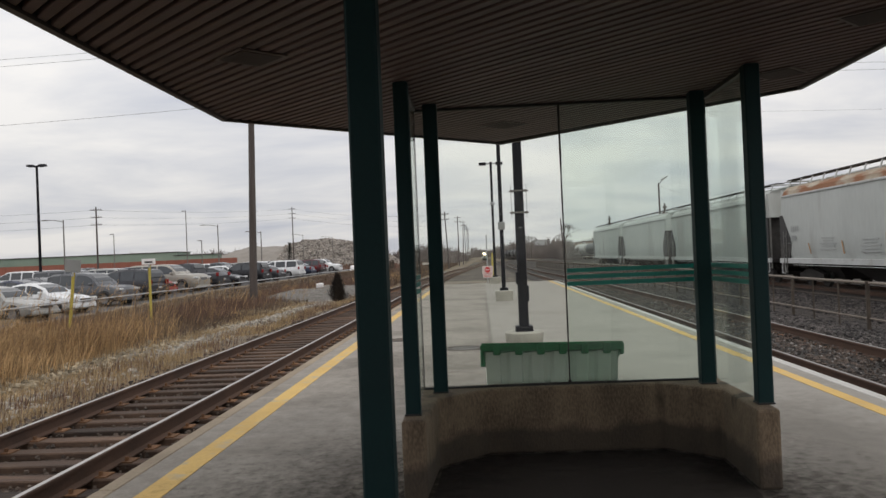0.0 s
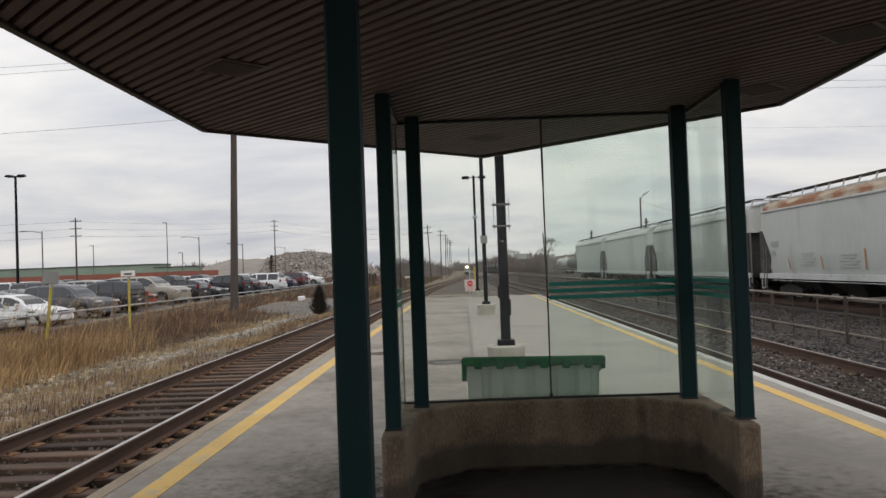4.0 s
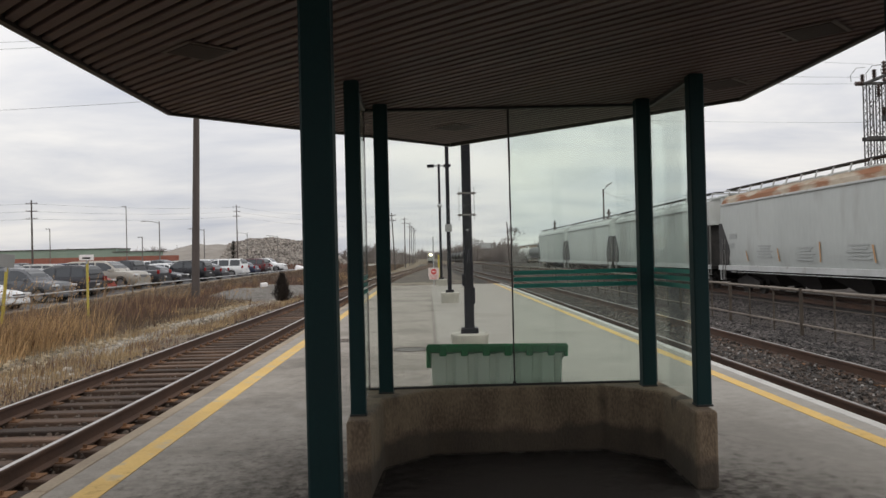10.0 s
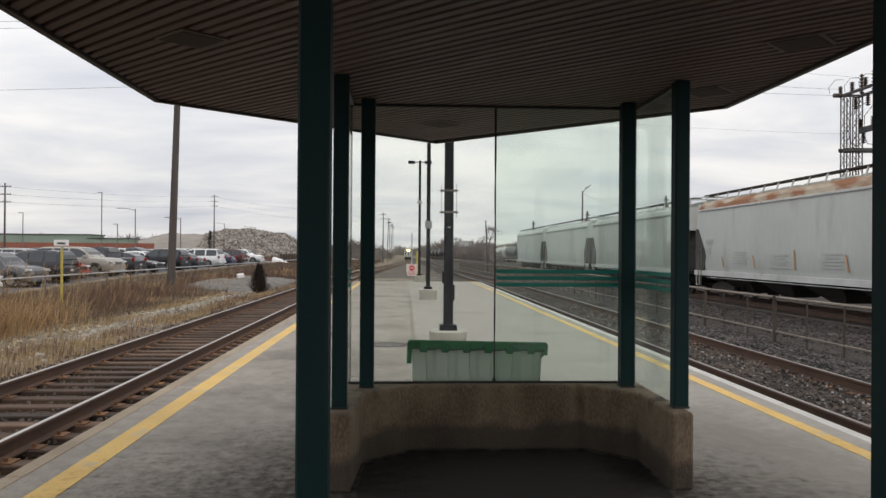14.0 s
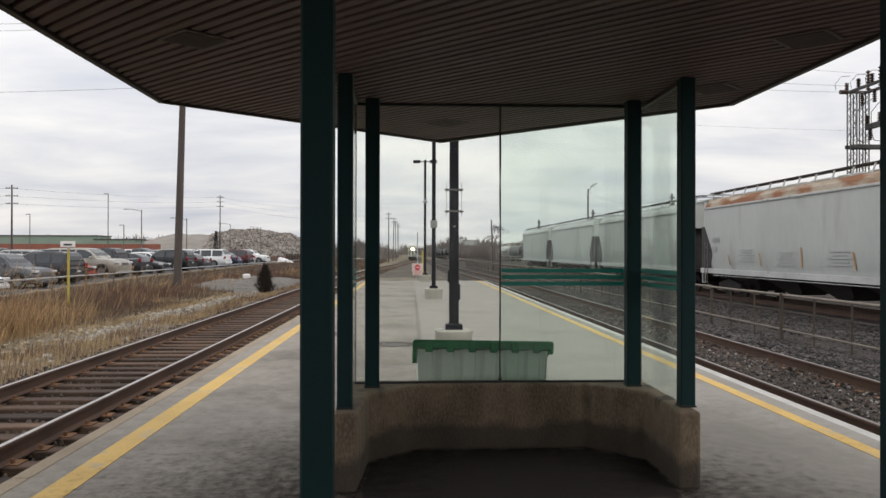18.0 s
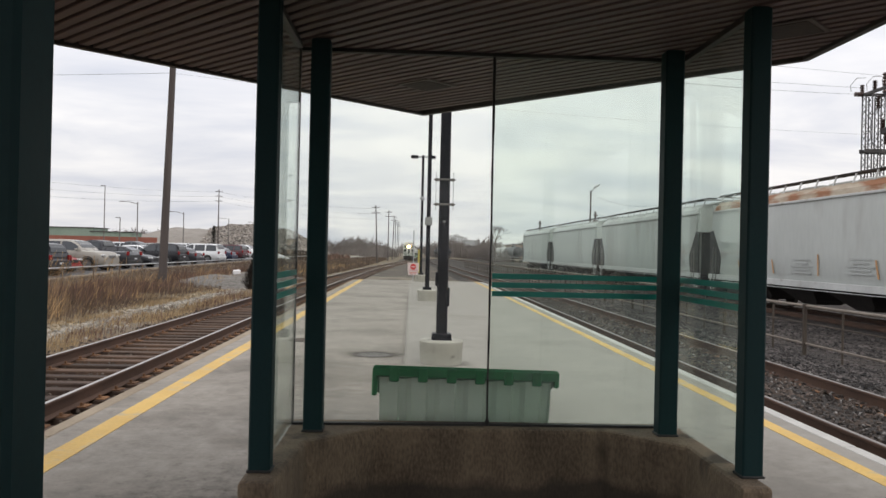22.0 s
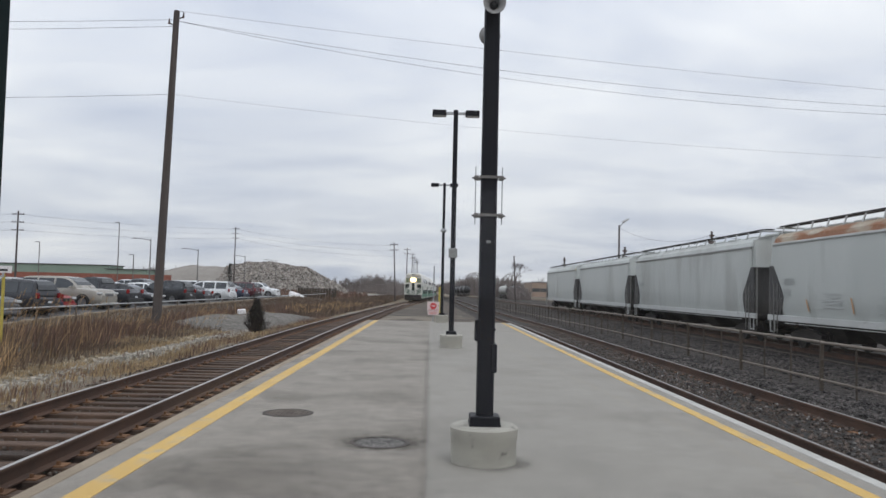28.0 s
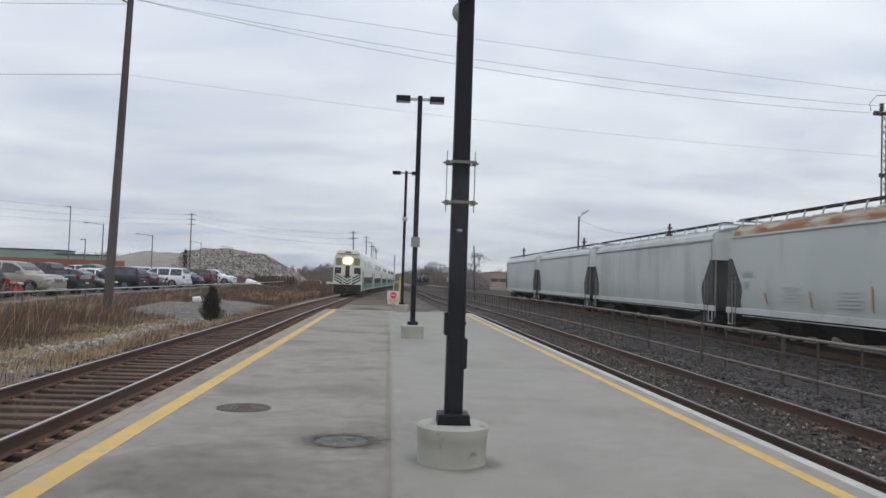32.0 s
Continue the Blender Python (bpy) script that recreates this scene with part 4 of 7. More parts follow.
stain(0.85, 2.2, 3.4, 6.4, DARK_FILM_FINE, "mottled dark film on the platform under the canopy", 0.0057)
stain(3.3, 5.6, 1.1, 4.2, GRIME_BROWN, "brown trodden dirt beside the shelter", 0.0072)
stain(-0.7, 3.4, 1.2, 1.6, GRIME_FAINT, "grey dirt film on the platform", 0.0062)
stain(2.9, 3.6, 1.1, 2.2, GRIME_FAINT, "grey dirt film on the platform", 0.0067)
screen = thing("glass_windscreen", pose(0, 0, WT), "greenish glass windscreen panels standing on the low wall", "windscreen")
H = SOF - WT


def pane(p, q, mat, name="pane", t=0.01):
    p, q = Vector(p), Vector(q)
    d = (q - p).normalized()
    n2 = Vector((-d.y, d.x)) * t / 2
    ob = part(name, Geo().loft([[(*(c), z) for c in (p + n2, q + n2, q - n2, p - n2)] for z in (0.012, H - 0.012)]), mat, screen)
    ob.visible_shadow = False
    return ob


GY = 6.775
JX = 1.255
SX, SY = 0.127, 6.74      # the left corner joint stands a little forward
pane((SX + 0.008, SY), (JX - 0.006, GY), GLASS_CLEAR)
pane((JX + 0.006, GY), (2.36, GY), GLASS)
pane((SX, SY - 0.012), (0.128, 5.816), GLASS)
pane((2.372, GY - 0.02), (2.386, 5.816), GLASS)
rings = []
for i in range(61):
    z = H * i / 60
    w = 0.0045 + 0.0035 * abs(noise.noise((z * 3.1, 2.0, 0))) + 0.004 * max(0.0, (z - 1.55) / (H - 1.55))
    o = 0.0035 * noise.noise((z * 2.2, 9.0, 0))
    rings.append([(JX + o - w, GY - 0.008, z), (JX + o + w, GY - 0.008, z), (JX + o + w, GY + 0.008, z), (JX + o - w, GY + 0.008, z)])
part("joint_seal", Geo().loft(rings), SEAL, screen, "smeared black sealant joint")
part("corner_seal", Geo().box(SX - 0.006, SX + 0.006, SY - 0.01, SY + 0.01, 0.0, H), SEAL, screen)
part("corner_seal", Geo().box(2.364, 2.376, GY - 0.012, GY + 0.008, 0.0, H), SEAL, screen)
part("sill_seal", Geo().loft([[(x, y - 0.016, -0.004), (x, y + 0.016, -0.004), (x, y + 0.016, 0.014), (x, y - 0.016, 0.014)] for x, y in ((SX, SY), (JX, GY), (2.37, GY))]), SEAL, screen)
part("head_channel", Geo().box(0.13, 2.42, GY - 0.02, GY + 0.02, H - 0.02, H), SEAL, screen)
for xx in (0.128, 2.379):
    part("side_channel", Geo().box(xx - 0.02, xx + 0.02, 5.816, GY - (0.11 if xx < 1 else 0.02), H - 0.03, H), FASCIA, screen)
part("clip", Geo().box(JX - 0.012, JX + 0.012, GY - 0.02, GY + 0.012, 0.0, 0.035, 0.004), SEAL, screen)
for i in range(3):
    z = 1.262 - WT + i * 0.0515
    for nm, g in (("safety_band", Geo().box(JX + 0.012, 2.36, GY - 0.0075, GY - 0.0058, z, z + 0.031)),
                  ("safety_band", Geo().loft([[(SX + 0.0058, SY - 0.02, zz), (0.1338, 5.816, zz), (0.1351, 5.816, zz), (SX + 0.0071, SY - 0.02, zz)] for zz in (z, z + 0.031)])),
                  ("safety_band", Geo().loft([[(2.3655, GY - 0.03, zz), (2.3795, 5.816, zz), (2.378, 5.816, zz), (2.364, GY - 0.03, zz)] for zz in (z, z + 0.031)]))):
        part(nm, g, BAND, screen, "green translucent safety band")

# ---- grit bin ----
gb = thing("grit_bin", pose(1.13, 7.275, 0, 0, 1.0, 0), "pale translucent plastic grit bin with a green lid", "grit bin")
body = Geo()
hw, hd = 0.53, 0.26


def binring(z, k):
    pts = []
    n = 6
    for i in range(n):
        x0 = -hw + 2 * hw * i / n
        w = 2 * hw / n
        pts += [(x0 + 0.02, -hd), (x0 + w * 0.62, -hd), (x0 + w * 0.70, -hd + 0.03), (x0 + w * 0.94, -hd + 0.03)]
    pts += [(hw, -hd), (hw, hd)]
    for i in range(n):
        x0 = hw - 2 * hw * i / n
        w = 2 * hw / n
        pts += [(x0 - 0.02, hd), (x0 - w * 0.62, hd), (x0 - w * 0.70, hd - 0.03), (x0 - w * 0.94, hd - 0.03)]
    pts += [(-hw, hd), (-hw, -hd)]
    return [(x * k, y * k, z) for x, y in pts]


def sloped(k, drop):
    """The tub's rim falls away from the shelter."""
    return [(x, y, 0.735 - drop * (y + hd) / (2 * hd)) for x, y, z in binring(0.0, k)]


body.loft([binring(0.0, 0.95), binring(0.05, 0.96), sloped(1.0, 0.2)])
part("tub", body, BIN_BODY, gb)
lid = Geo()
lid.loft([[(sx * (0.572 - d), sy * (0.30 - d), z - (0.21 if sy > 0 else 0.0)) for sx, sy in ((-1, -1), (1, -1), (1, 1), (-1, 1))] for d, z in ((0.0, 0.745), (0.0, 0.79), (0.014, 0.808))])
part("lid", lid, BIN_LID, gb, "moulded green lid sloping away from the shelter")
for i in range(6):
    x = -0.44 + i * 0.175
    part("lid_lug", Geo().box(x - 0.03, x + 0.03, -0.312, -0.292, 0.712, 0.80, 0.006), BIN_LID, gb)
for s in (-1, 1):
    part("lid_skirt", Geo().box(s * 0.557 - 0.016, s * 0.557 + 0.016, -0.298, -0.20, 0.62 if s < 0 else 0.70, 0.79, 0.008), BIN_LID, gb)

# ---- platform poles ----


def pedestal(parent, r=0.30, h=0.345):
    part("pedestal", Geo().lathe([(r, 0), (r, h - 0.13), (r + 0.006, h - 0.12), (r + 0.012, h - 0.02), (r - 0.01, h), (0.02, h)], 28), PED, parent, "pitted round concrete footing", soft=True)


def platform_pole(x, y, top, heads, sq, h=0.345, r=0.30, label="", speakers=False):
    p = thing("platform_pole" if speakers else "platform_lamp", pose(x, y, 0), label, "pole" if speakers else "lamp post", "" if speakers else "platform lamps")
    pedestal(p, r, h)
    part("base_shoe", Geo().box(-0.13, 0.13, -0.13, 0.13, h, h + 0.085, 0.01).box(-0.135, 0.135, -0.135, 0.135, h, h + 0.02), POLE_BLACK, p)
    part("shaft", Geo().loft([[(sx * w, sy * w, z) for sx, sy in ((-1, -0.8), (-0.8, -1), (0.8, -1), (1, -0.8), (1, 0.8), (0.8, 1), (-0.8, 1), (-1, 0.8))] for w, z in ((sq / 2, h + 0.08), (sq / 2 * 0.9, top))]), POLE_BLACK, p)
    if heads:
        part("crossarm", Geo().box(-0.27, 0.27, -0.03, 0.03, top - 0.12, top - 0.05, 0.008), GALV, p)
        for s in (-1, 1):
            hd_ = part("lamp_head", Geo().loft([[(s * 0.25, -0.13, z0), (s * 0.61, -0.13, z0), (s * 0.61, 0.13, z0), (s * 0.25, 0.13, z0)] for z0 in (top - 0.16, top - 0.02)]), POLE_BLACK, p, "black box-shaped lamp head")
            part("lens", Geo().box(min(s * 0.28, s * 0.58), max(s * 0.28, s * 0.58), -0.11, 0.11, top - 0.172, top - 0.161), LAMP_CLEAR, hd_)
    return p


pp = platform_pole(1.222, 12.99, 4.2, False, 0.148, 0.325, 0.285, label="black square steel pole with horn loudspeakers on a concrete footing", speakers=True)
for zc in (2.49, 2.155):
    g = Geo().box(-0.09, 0.09, -0.088, -0.075, zc - 0.012, zc + 0.012).box(-0.09, 0.09, 0.075, 0.088, zc - 0.012, zc + 0.012)
    for s in (-1, 1):
        g.box(s * 0.11 - 0.02, s * 0.11 + 0.02, -0.03, 0.03, zc - 0.02, zc + 0.02, 0.005)
        g.tube((s * 0.125, 0, zc), (s * 0.15, 0, zc), 0.008)
    part("clamp", g, LATTICE, pp, "dull steel clamp")
for s in (-1, 1):
    part("sign_rail", Geo().box(s * 0.118 - 0.004, s * 0.118 + 0.004, -0.012, 0.012, 2.075, 2.59), GALV, pp, "thin empty sign rail")
part("tag", Geo().box(-0.018, 0.022, -0.0775, -0.072, 1.91, 1.932), SIGN_GREY, pp, "small white tag")
part("junction_box", Geo().box(-0.10, -0.05, -0.085, 0.04, 1.05, 1.24, 0.008), POLE_BLACK, pp)
part("junction_box", Geo().box(0.04, 0.095, -0.085, 0.04, 0.78, 1.03, 0.008), POLE_BLACK, pp)
part("strap", Geo().box(-0.08, 0.08, -0.082, 0.082, 1.145, 1.165), POLE_BLACK, pp)
for a, zc in ((0, 3.98), (180, 3.86)):
    m = pose(0, 0, zc) @ pose(0, 0, 0, 0, 0, a) @ pose(0, -0.07, 0, 90, 0, 0)
    g = Geo().lathe([(0.03, -0.02), (0.03, 0.05), (0.04, 0.11), (0.075, 0.175), (0.1, 0.2), (0.094, 0.2), (0.068, 0.175), (0.032, 0.11), (0.02, 0.06)], 20, m)
    horn = part("horn_loudspeaker", g, surface("grey_horn_plastic", (0.24, 0.235, 0.23), (0.32, 0.315, 0.31), 0.5, bump=0.03), pp, "grey horn loudspeaker", soft=True)
    part("driver", Geo().lathe([(0.02, 0.05), (0.035, 0.06), (0.035, 0.13), (0.01, 0.16)], 16, m), TRIM, horn)
l2 = platform_pole(1.29, 26.65, 6.15, True, 0.13, 0.34, 0.285, "black twin-headed platform lamp post on a concrete footing")
part("sign_box", Geo().box(-0.11, 0.11, -0.12, -0.07, 2.3, 2.55, 0.01), SIGN_GREY, l2)
part("strap", Geo().box(-0.12, 0.12, -0.075, 0.075, 2.32, 2.34), GALV, l2)
part("strap", Geo().box(-0.12, 0.12, -0.075, 0.075, 2.5, 2.52), GALV, l2)
l3 = platform_pole(1.27, 42.0, 6.26, True, 0.13, 0.34, 0.285, "black twin-headed platform lamp post on a concrete footing")
part("ball_fitting", Geo().lathe([(0.02, 4.0), (0.12, 4.06), (0.13, 4.12), (0.12, 4.18), (0.02, 4.24)], 14), GALV, l3)

sg = thing("no_entry_sign", pose(0.90, 44.3, -0.17), "white no-entry sign with a red disc on a steel post", "sign")
part("post", Geo().tube((0, 0.03, 0), (0, 0.03, 2.75), 0.03), GALV, sg)
part("panel", Geo().box(-0.29, 0.29, -0.01, 0.0, 0.62, 1.06, 0.003), SIGN_PINK, sg)
part("lower_panel", Geo().box(-0.26, 0.26, -0.01, 0.0, 0.42, 0.605, 0.003), SIGN_PINK, sg, "faded pink lower plate")
part("disc", Geo().lathe([(0.155, 0), (0.155, 0.004), (0.01, 0.004)], 24, pose(0, -0.010, 0.85, 90)), RED, sg, "red disc")
part("bar", Geo().box(-0.10, 0.10, -0.0175, -0.0145, 0.832, 0.868), SIGN_WHITE, sg)
for zz, hw in ((0.66, 0.22), (0.545, 0.2), (0.47, 0.17)):
    part("text_bar", Geo().box(-hw, hw, -0.014, -0.0105, zz, zz + 0.022), RED, sg)
ym = thing("marker_post", pose(1.18, 44.4, -0.17), "thin yellow marker post at the platform's end", "marker post")
part("tube", Geo().tube((0, 0, 0), (0, 0, 1.75), 0.05, seg=10), YELLOW_POST, ym)


# ---- freight cars ----
END_GREY = surface("dull_grey_end_bay", (0.15, 0.145, 0.135), (0.22, 0.215, 0.20), 0.8, scale=1.5, fine=9)
# darkness of the open gap between cars, put into the sheets' colour
END_DARK = surface("dark_end_sheet", (0.03, 0.029, 0.028), (0.085, 0.08, 0.075), 0.85, scale=1.5, fine=9)
HOP_L, HOP_W = 17.5, 3.1
RZF = -0.40


def wheelset(g, x, y, z, r=0.42):
    for s in (-1, 1):
        m = pose(x + s * 0.7575, y, z + r, 0, 90, 0)
        g.lathe([(0.05, -0.06), (r + 0.02, -0.06 * s), (r + 0.02, -0.03 * s), (r, -0.02 * s), (r, 0.07 * s), (0.05, 0.06)], 18, m)
    g.tube((x - 0.75, y, z + r), (x + 0.75, y, z + r), 0.08)


def truck(parent, y):
    """A two-axle truck."""
    shape = [(y - 1.2, 0.35), (y - 0.6, 0.25), (y + 0.6, 0.25), (y + 1.2, 0.35), (y + 1.2, 0.55), (y + 0.4, 0.72), (y - 0.4, 0.72), (y - 1.2, 0.55)]
    part("side_frame", Geo().prism(shape, "x", 0.92, 1.1), UNDER, parent)
    t = part("side_frame", Geo().prism(shape, "x", -1.1, -0.92), UNDER, parent)
    for d in (-0.85, 0.85):
        g = Geo()
        wheelset(g, 0, y + d, 0)
        part("wheelset", g, UNDER, t)


def hopper_car(y0, roof_mat, label, length=HOP_L):
    """A covered hopper with its length along y, centred on y0."""
    c = thing("hopper_car", pose(TF, y0, RZF), label, "freight car", "hopper cars")
    L, W = length / 2, HOP_W / 2
    # side shell: full length at the top, ends sloping in below
    prof = [(W - 0.10, 1.22), (W - 0.01, 1.5), (W, 2.2), (W + 0.01, 3.0), (W, 3.5), (W - 0.02, 3.78)]

    def ring_at(y):
        return [(-x, y, z) for x, z in prof] + [(x, y, z) for x, z in reversed(prof)]
    shell = Geo()
    n = 14
    ysl = [-L + 0.55 + (2 * L - 1.1) * i / n for i in range(n + 1)]
    shell.loft([ring_at(y) for y in ysl])
    part("body", shell, HOP, c, "pale grey rounded body", soft=True)
    for s in (-1, 1):
        # end: upper hood, black slope sheet, ladder and platform
        e = s * (L - 0.55)
        def skin(pts, x0, x1):
            return Geo().prism(pts, "x", x0, x1)
        # upper hood is pale, the slope sheet below it black, the bay under that dark
        part("end_hood", Geo().loft([[(-W + 0.06, e + s * d, z) for d, z in q] for q in ([(0.002, 3.0), (0.34, 3.0), (0.22, 4.1), (0.002, 4.1)],)] + [[(W - 0.06, e + s * d, z) for d, z in ((0.002, 3.0), (0.34, 3.0), (0.22, 4.1), (0.002, 4.1))]]), HOP, c)
        for sx in (-1, 1):
            xo = sx * (W + 0.016)
            x0, x1 = min(xo, xo - sx * 0.04), max(xo, xo - sx * 0.04)
            part("end_gusset", skin([(e + s * 0.30, 3.0), (e - s * 0.05, 3.0), (e - s * 0.88, 2.02), (e - s * 0.93, 1.86), (e + s * 0.30, 1.86)], x0, x1), BLACK_END, c, "black sloping end panel")
            part("end_bay", skin([(e - s * 0.93, 1.855), (e - s * 0.70, 1.28), (e + s * 0.30, 1.22), (e + s * 0.30, 1.855)], x0, x1), END_DARK, c, "end bay coloured dark for the unlit opening")
            part("end_post", Geo().box(sx * (W - 0.06) - 0.03, sx * (W - 0.06) + 0.03, e + s * 0.40 - 0.03, e + s * 0.40 + 0.03, 0.7, 3.0), END_GREY, c)
        part("slope_sheet", Geo().box(-W + 0.07, W - 0.07, min(e + s * 0.004, e + s * 0.02), max(e + s * 0.004, e + s * 0.02), 1.22, 2.995), END_DARK, c, "dark sheet standing for the unlit opening")
        part("end_platform", Geo().box(-W + 0.05, W - 0.05, min(e, e + s * 0.45), max(e, e + s * 0.45), 1.0, 1.2, 0.02), UNDER, c)
        for sx in (-1, 1):
            x = sx * (W + 0.05)
            for bay in (-0.32,):
                for dy in (bay - 0.16, bay + 0.16):
                    part("ladder_rail", Geo().box(x - 0.014, x + 0.014, e + s * dy - 0.014, e + s * dy + 0.014, 0.5, 2.35), END_GREY, c)
                for k in range(5):
                    ya, yb = e + s * (bay - 0.16), e + s * (bay + 0.16)
                    part("ladder_rung", Geo().box(x - 0.012, x + 0.012, min(ya, yb), max(ya, yb), 0.62 + k * 0.38, 0.645 + k * 0.38), END_GREY, c)
        part("roof_stand", Geo().box(-1.25, 1.25, min(e, e + s * 0.4), max(e, e + s * 0.4), 4.50, 4.545), HOP_SILL, c)
        part("coupler", Geo().box(-0.15, 0.15, min(e, e + s * 0.9), max(e, e + s * 0.9), 0.68, 0.95, 0.04), UNDER, c)
    part("roof", Geo().loft([[(-W + 0.03, y, 3.785), (-W + 0.10, y, 4.02), (-W + 0.30, y, 4.22), (-0.7, y, 4.36), (0.7, y, 4.36), (W - 0.30, y, 4.22), (W - 0.10, y, 4.02), (W - 0.03, y, 3.785)] for y in (-L + 0.5, L - 0.5)]), roof_mat, c, "rust-streaked roof edge" if roof_mat is HOP_RUST else "")
    part("roof_rib", Geo().box(-W - 0.045, -W + 0.035, -L + 0.55, L - 0.55, 3.72, 3.80, 0.008), HOP_SILL if roof_mat is HOP_RUST else RIB_GREY, c)
    part("roof_rib", Geo().box(W - 0.035, W + 0.045, -L + 0.55, L - 0.55, 3.72, 3.80, 0.008), HOP_SILL if roof_mat is HOP_RUST else RIB_GREY, c)
    walkm = UNDER
    for sx in (-1, 1):
        wk = part("running_board", Geo().box(sx * 0.95 - 0.2, sx * 0.95 + 0.2, -L + 0.2, L - 0.2, 4.57, 4.62), walkm, c)
        for k in range(15):
            yk = -L + 0.6 + (2 * L - 1.2) * k / 14
            part("bracket", Geo().loft([[(sx * (1.12 + d) - 0.02, yk - 0.03, z), (sx * (1.12 + d) + 0.02, yk - 0.03, z), (sx * (1.12 + d) + 0.02, yk + 0.03, z), (sx * (1.12 + d) - 0.02, yk + 0.03, z)] for d, z in ((0.14, 4.12), (0.0, 4.58))]), HOP_SILL, wk)
    for k in range(9):
        yk = -L + 1.3 + (2 * L - 2.6) * k / 8
        part("hatch_cover", Geo().box(-0.4, 0.4, yk - 0.75, yk + 0.75, 4.35, 4.50, 0.03), HOP, c)
    for sx in (-1, 1):
        part("side_sill", Geo().box(sx * (W - 0.02) - 0.05, sx * (W - 0.02) + 0.05, -L + 0.1, L - 0.1, 1.0, 1.27, 0.012), HOP_SILL, c, "pale flat side sill")
        part("handrail", Geo().tube((sx * W, -L + 1.6, 0.92), (sx * W, L - 1.6, 0.92), 0.018, seg=6), HOP_SILL, c)
        st = Geo()
        for yk in (-L + 0.5, L - 0.5):
            st.box(sx * W - 0.02, sx * W + 0.02, yk - 0.2, yk - 0.17, 0.55, 1.0).box(sx * W - 0.02, sx * W + 0.02, yk + 0.17, yk + 0.2, 0.55, 1.0).box(sx * W - 0.02, sx * W + 0.02, yk - 0.2, yk + 0.2, 0.53, 0.57)
        part("sill_step", st, HOP_SILL, c)
    for k in range(4):
        yk = -L + 3.5 + (2 * L - 7.0) * k / 3
        part("discharge_hopper", Geo().loft([[(sx * a, yk + sy * b, z) for sx, sy in ((-1, -1), (1, -1), (1, 1), (-1, 1))] for a, b, z in ((0.45, 0.45, 0.33), (0.6, 0.8, 0.5), (1.38, 1.72, 1.22))]), UNDER, c)
    part("centre_sill", Geo().box(-0.3, 0.3, -L + 0.2, L - 0.2, 0.75, 1.05), UNDER, c)
    for ob in c.children_recursive:      # the sill sits a little lower and the roof edge higher than on a short car
        for v in ob.data.vertices:
            z = v.co.z
            v.co.z = z if z < 0.9 else (z - 0.07 * (z - 0.9) / 0.37 if z < 1.27 else (1.2 + (z - 1.27) * 1.09 if z < 3.76 else 3.914 + (z - 3.76) * 0.87))
    for s in (-1, 1):
        truck(c, s * (L - 2.3))
    # stencils and reflector marks on the side toward the platform
    xs = -W - 0.028
    for yk, w, z0, hh in ((L - 1.9, 0.9, 2.35, 0.24), (L - 1.75, 0.6, 1.95, 0.24)):
        for q in range(4):
            part("reporting_mark_bar", Geo().box(xs - 0.004, xs, yk - w / 2 + q * w / 4, yk - w / 2 + q * w / 4 + w * 0.17, z0, z0 + hh), MARK, c)
    for yk, zz in ((L - 5.2, 1.55), (L - 8.6, 1.45), (L - 12.2, 1.5))[:3 if roof_mat is HOP_RUST else 1]:
        for q in range(5):
            wv = (1.4, 1.1, 1.5, 0.9, 1.2)[q]
            part("stencil_bar", Geo().box(xs - 0.004, xs, yk - wv / 2, yk + wv / 2, zz + q * 0.11, zz + q * 0.11 + 0.05), MARK, c)
    for k, yk in enumerate((L - 3.6, L - 6.6, L - 9.8, L - 13.2)[:4 if roof_mat is HOP_RUST else 0]):
        tilt, hh_ = (0.22, 0.18, 0.04, 0.16)[k], (0.42, 0.5, 0.7, 0.55)[k]
        part("reflector_stripe", Geo().prism([(yk, 1.4), (yk + 0.09, 1.4), (yk + 0.09 + tilt, 1.4 + hh_), (yk + tilt, 1.4 + hh_)], "x", xs - 0.004, xs), ORANGE, c, "faded orange stripe")
    return c


GAPS = (19.4, 37.95, 58.7, 78.3, 98.3)      # where the couplings between the cars stand
for k, (a, b) in enumerate(zip(GAPS, GAPS[1:])):
    hopper_car((a + b) / 2, HOP if k else HOP_RUST, "pale grey covered hopper car with black end panels" if k else "pale grey covered hopper car with a rusted roof edge", b - a - 1.0)


def tank_car(x, y, body, z, label, heading=0.0):
    t = thing("tank_car", pose(x, y, z, 0, 0, heading), label, "freight car", "far tank cars")
    part("tank", Geo().loft([[(r * math.cos(a), yy, 2.75 + r * math.sin(a)) for a in [2 * math.pi * i / 16 for i in range(16)]] for yy, r in ((-7.6, 0.3), (-7.4, 0.9), (-6.9, 1.4), (6.9, 1.4), (7.4, 0.9), (7.6, 0.3))]), body, t, soft=True)
    part("dome", Geo().lathe([(0.5, 4.05), (0.5, 4.45), (0.1, 4.55)], 12), body, t)
    part("frame", Geo().box(-1.3, 1.3, -7.8, 7.8, 1.0, 1.3, 0.03), UNDER, t)
    for s in (-1, 1):
        truck(t, s * 5.5)
    return t


TANK_BLACK = surface("black_tank_paint", (0.02, 0.02, 0.022), (0.04, 0.04, 0.042), 0.5, bump=0)
TANK_WHITE = surface("white_tank_paint", (0.36, 0.355, 0.335), (0.46, 0.455, 0.43), 0.5, bump=0)
for k in range(4):
    tank_car(15.2 - 0.05 * k * 16.3, 328 + 16.3 * k, TANK_BLACK, -0.40 + siding_drop(328 + 16.3 * k), "black tank car standing far down the siding")
YARD_X, YARD_TURN = -0.052, 3.0
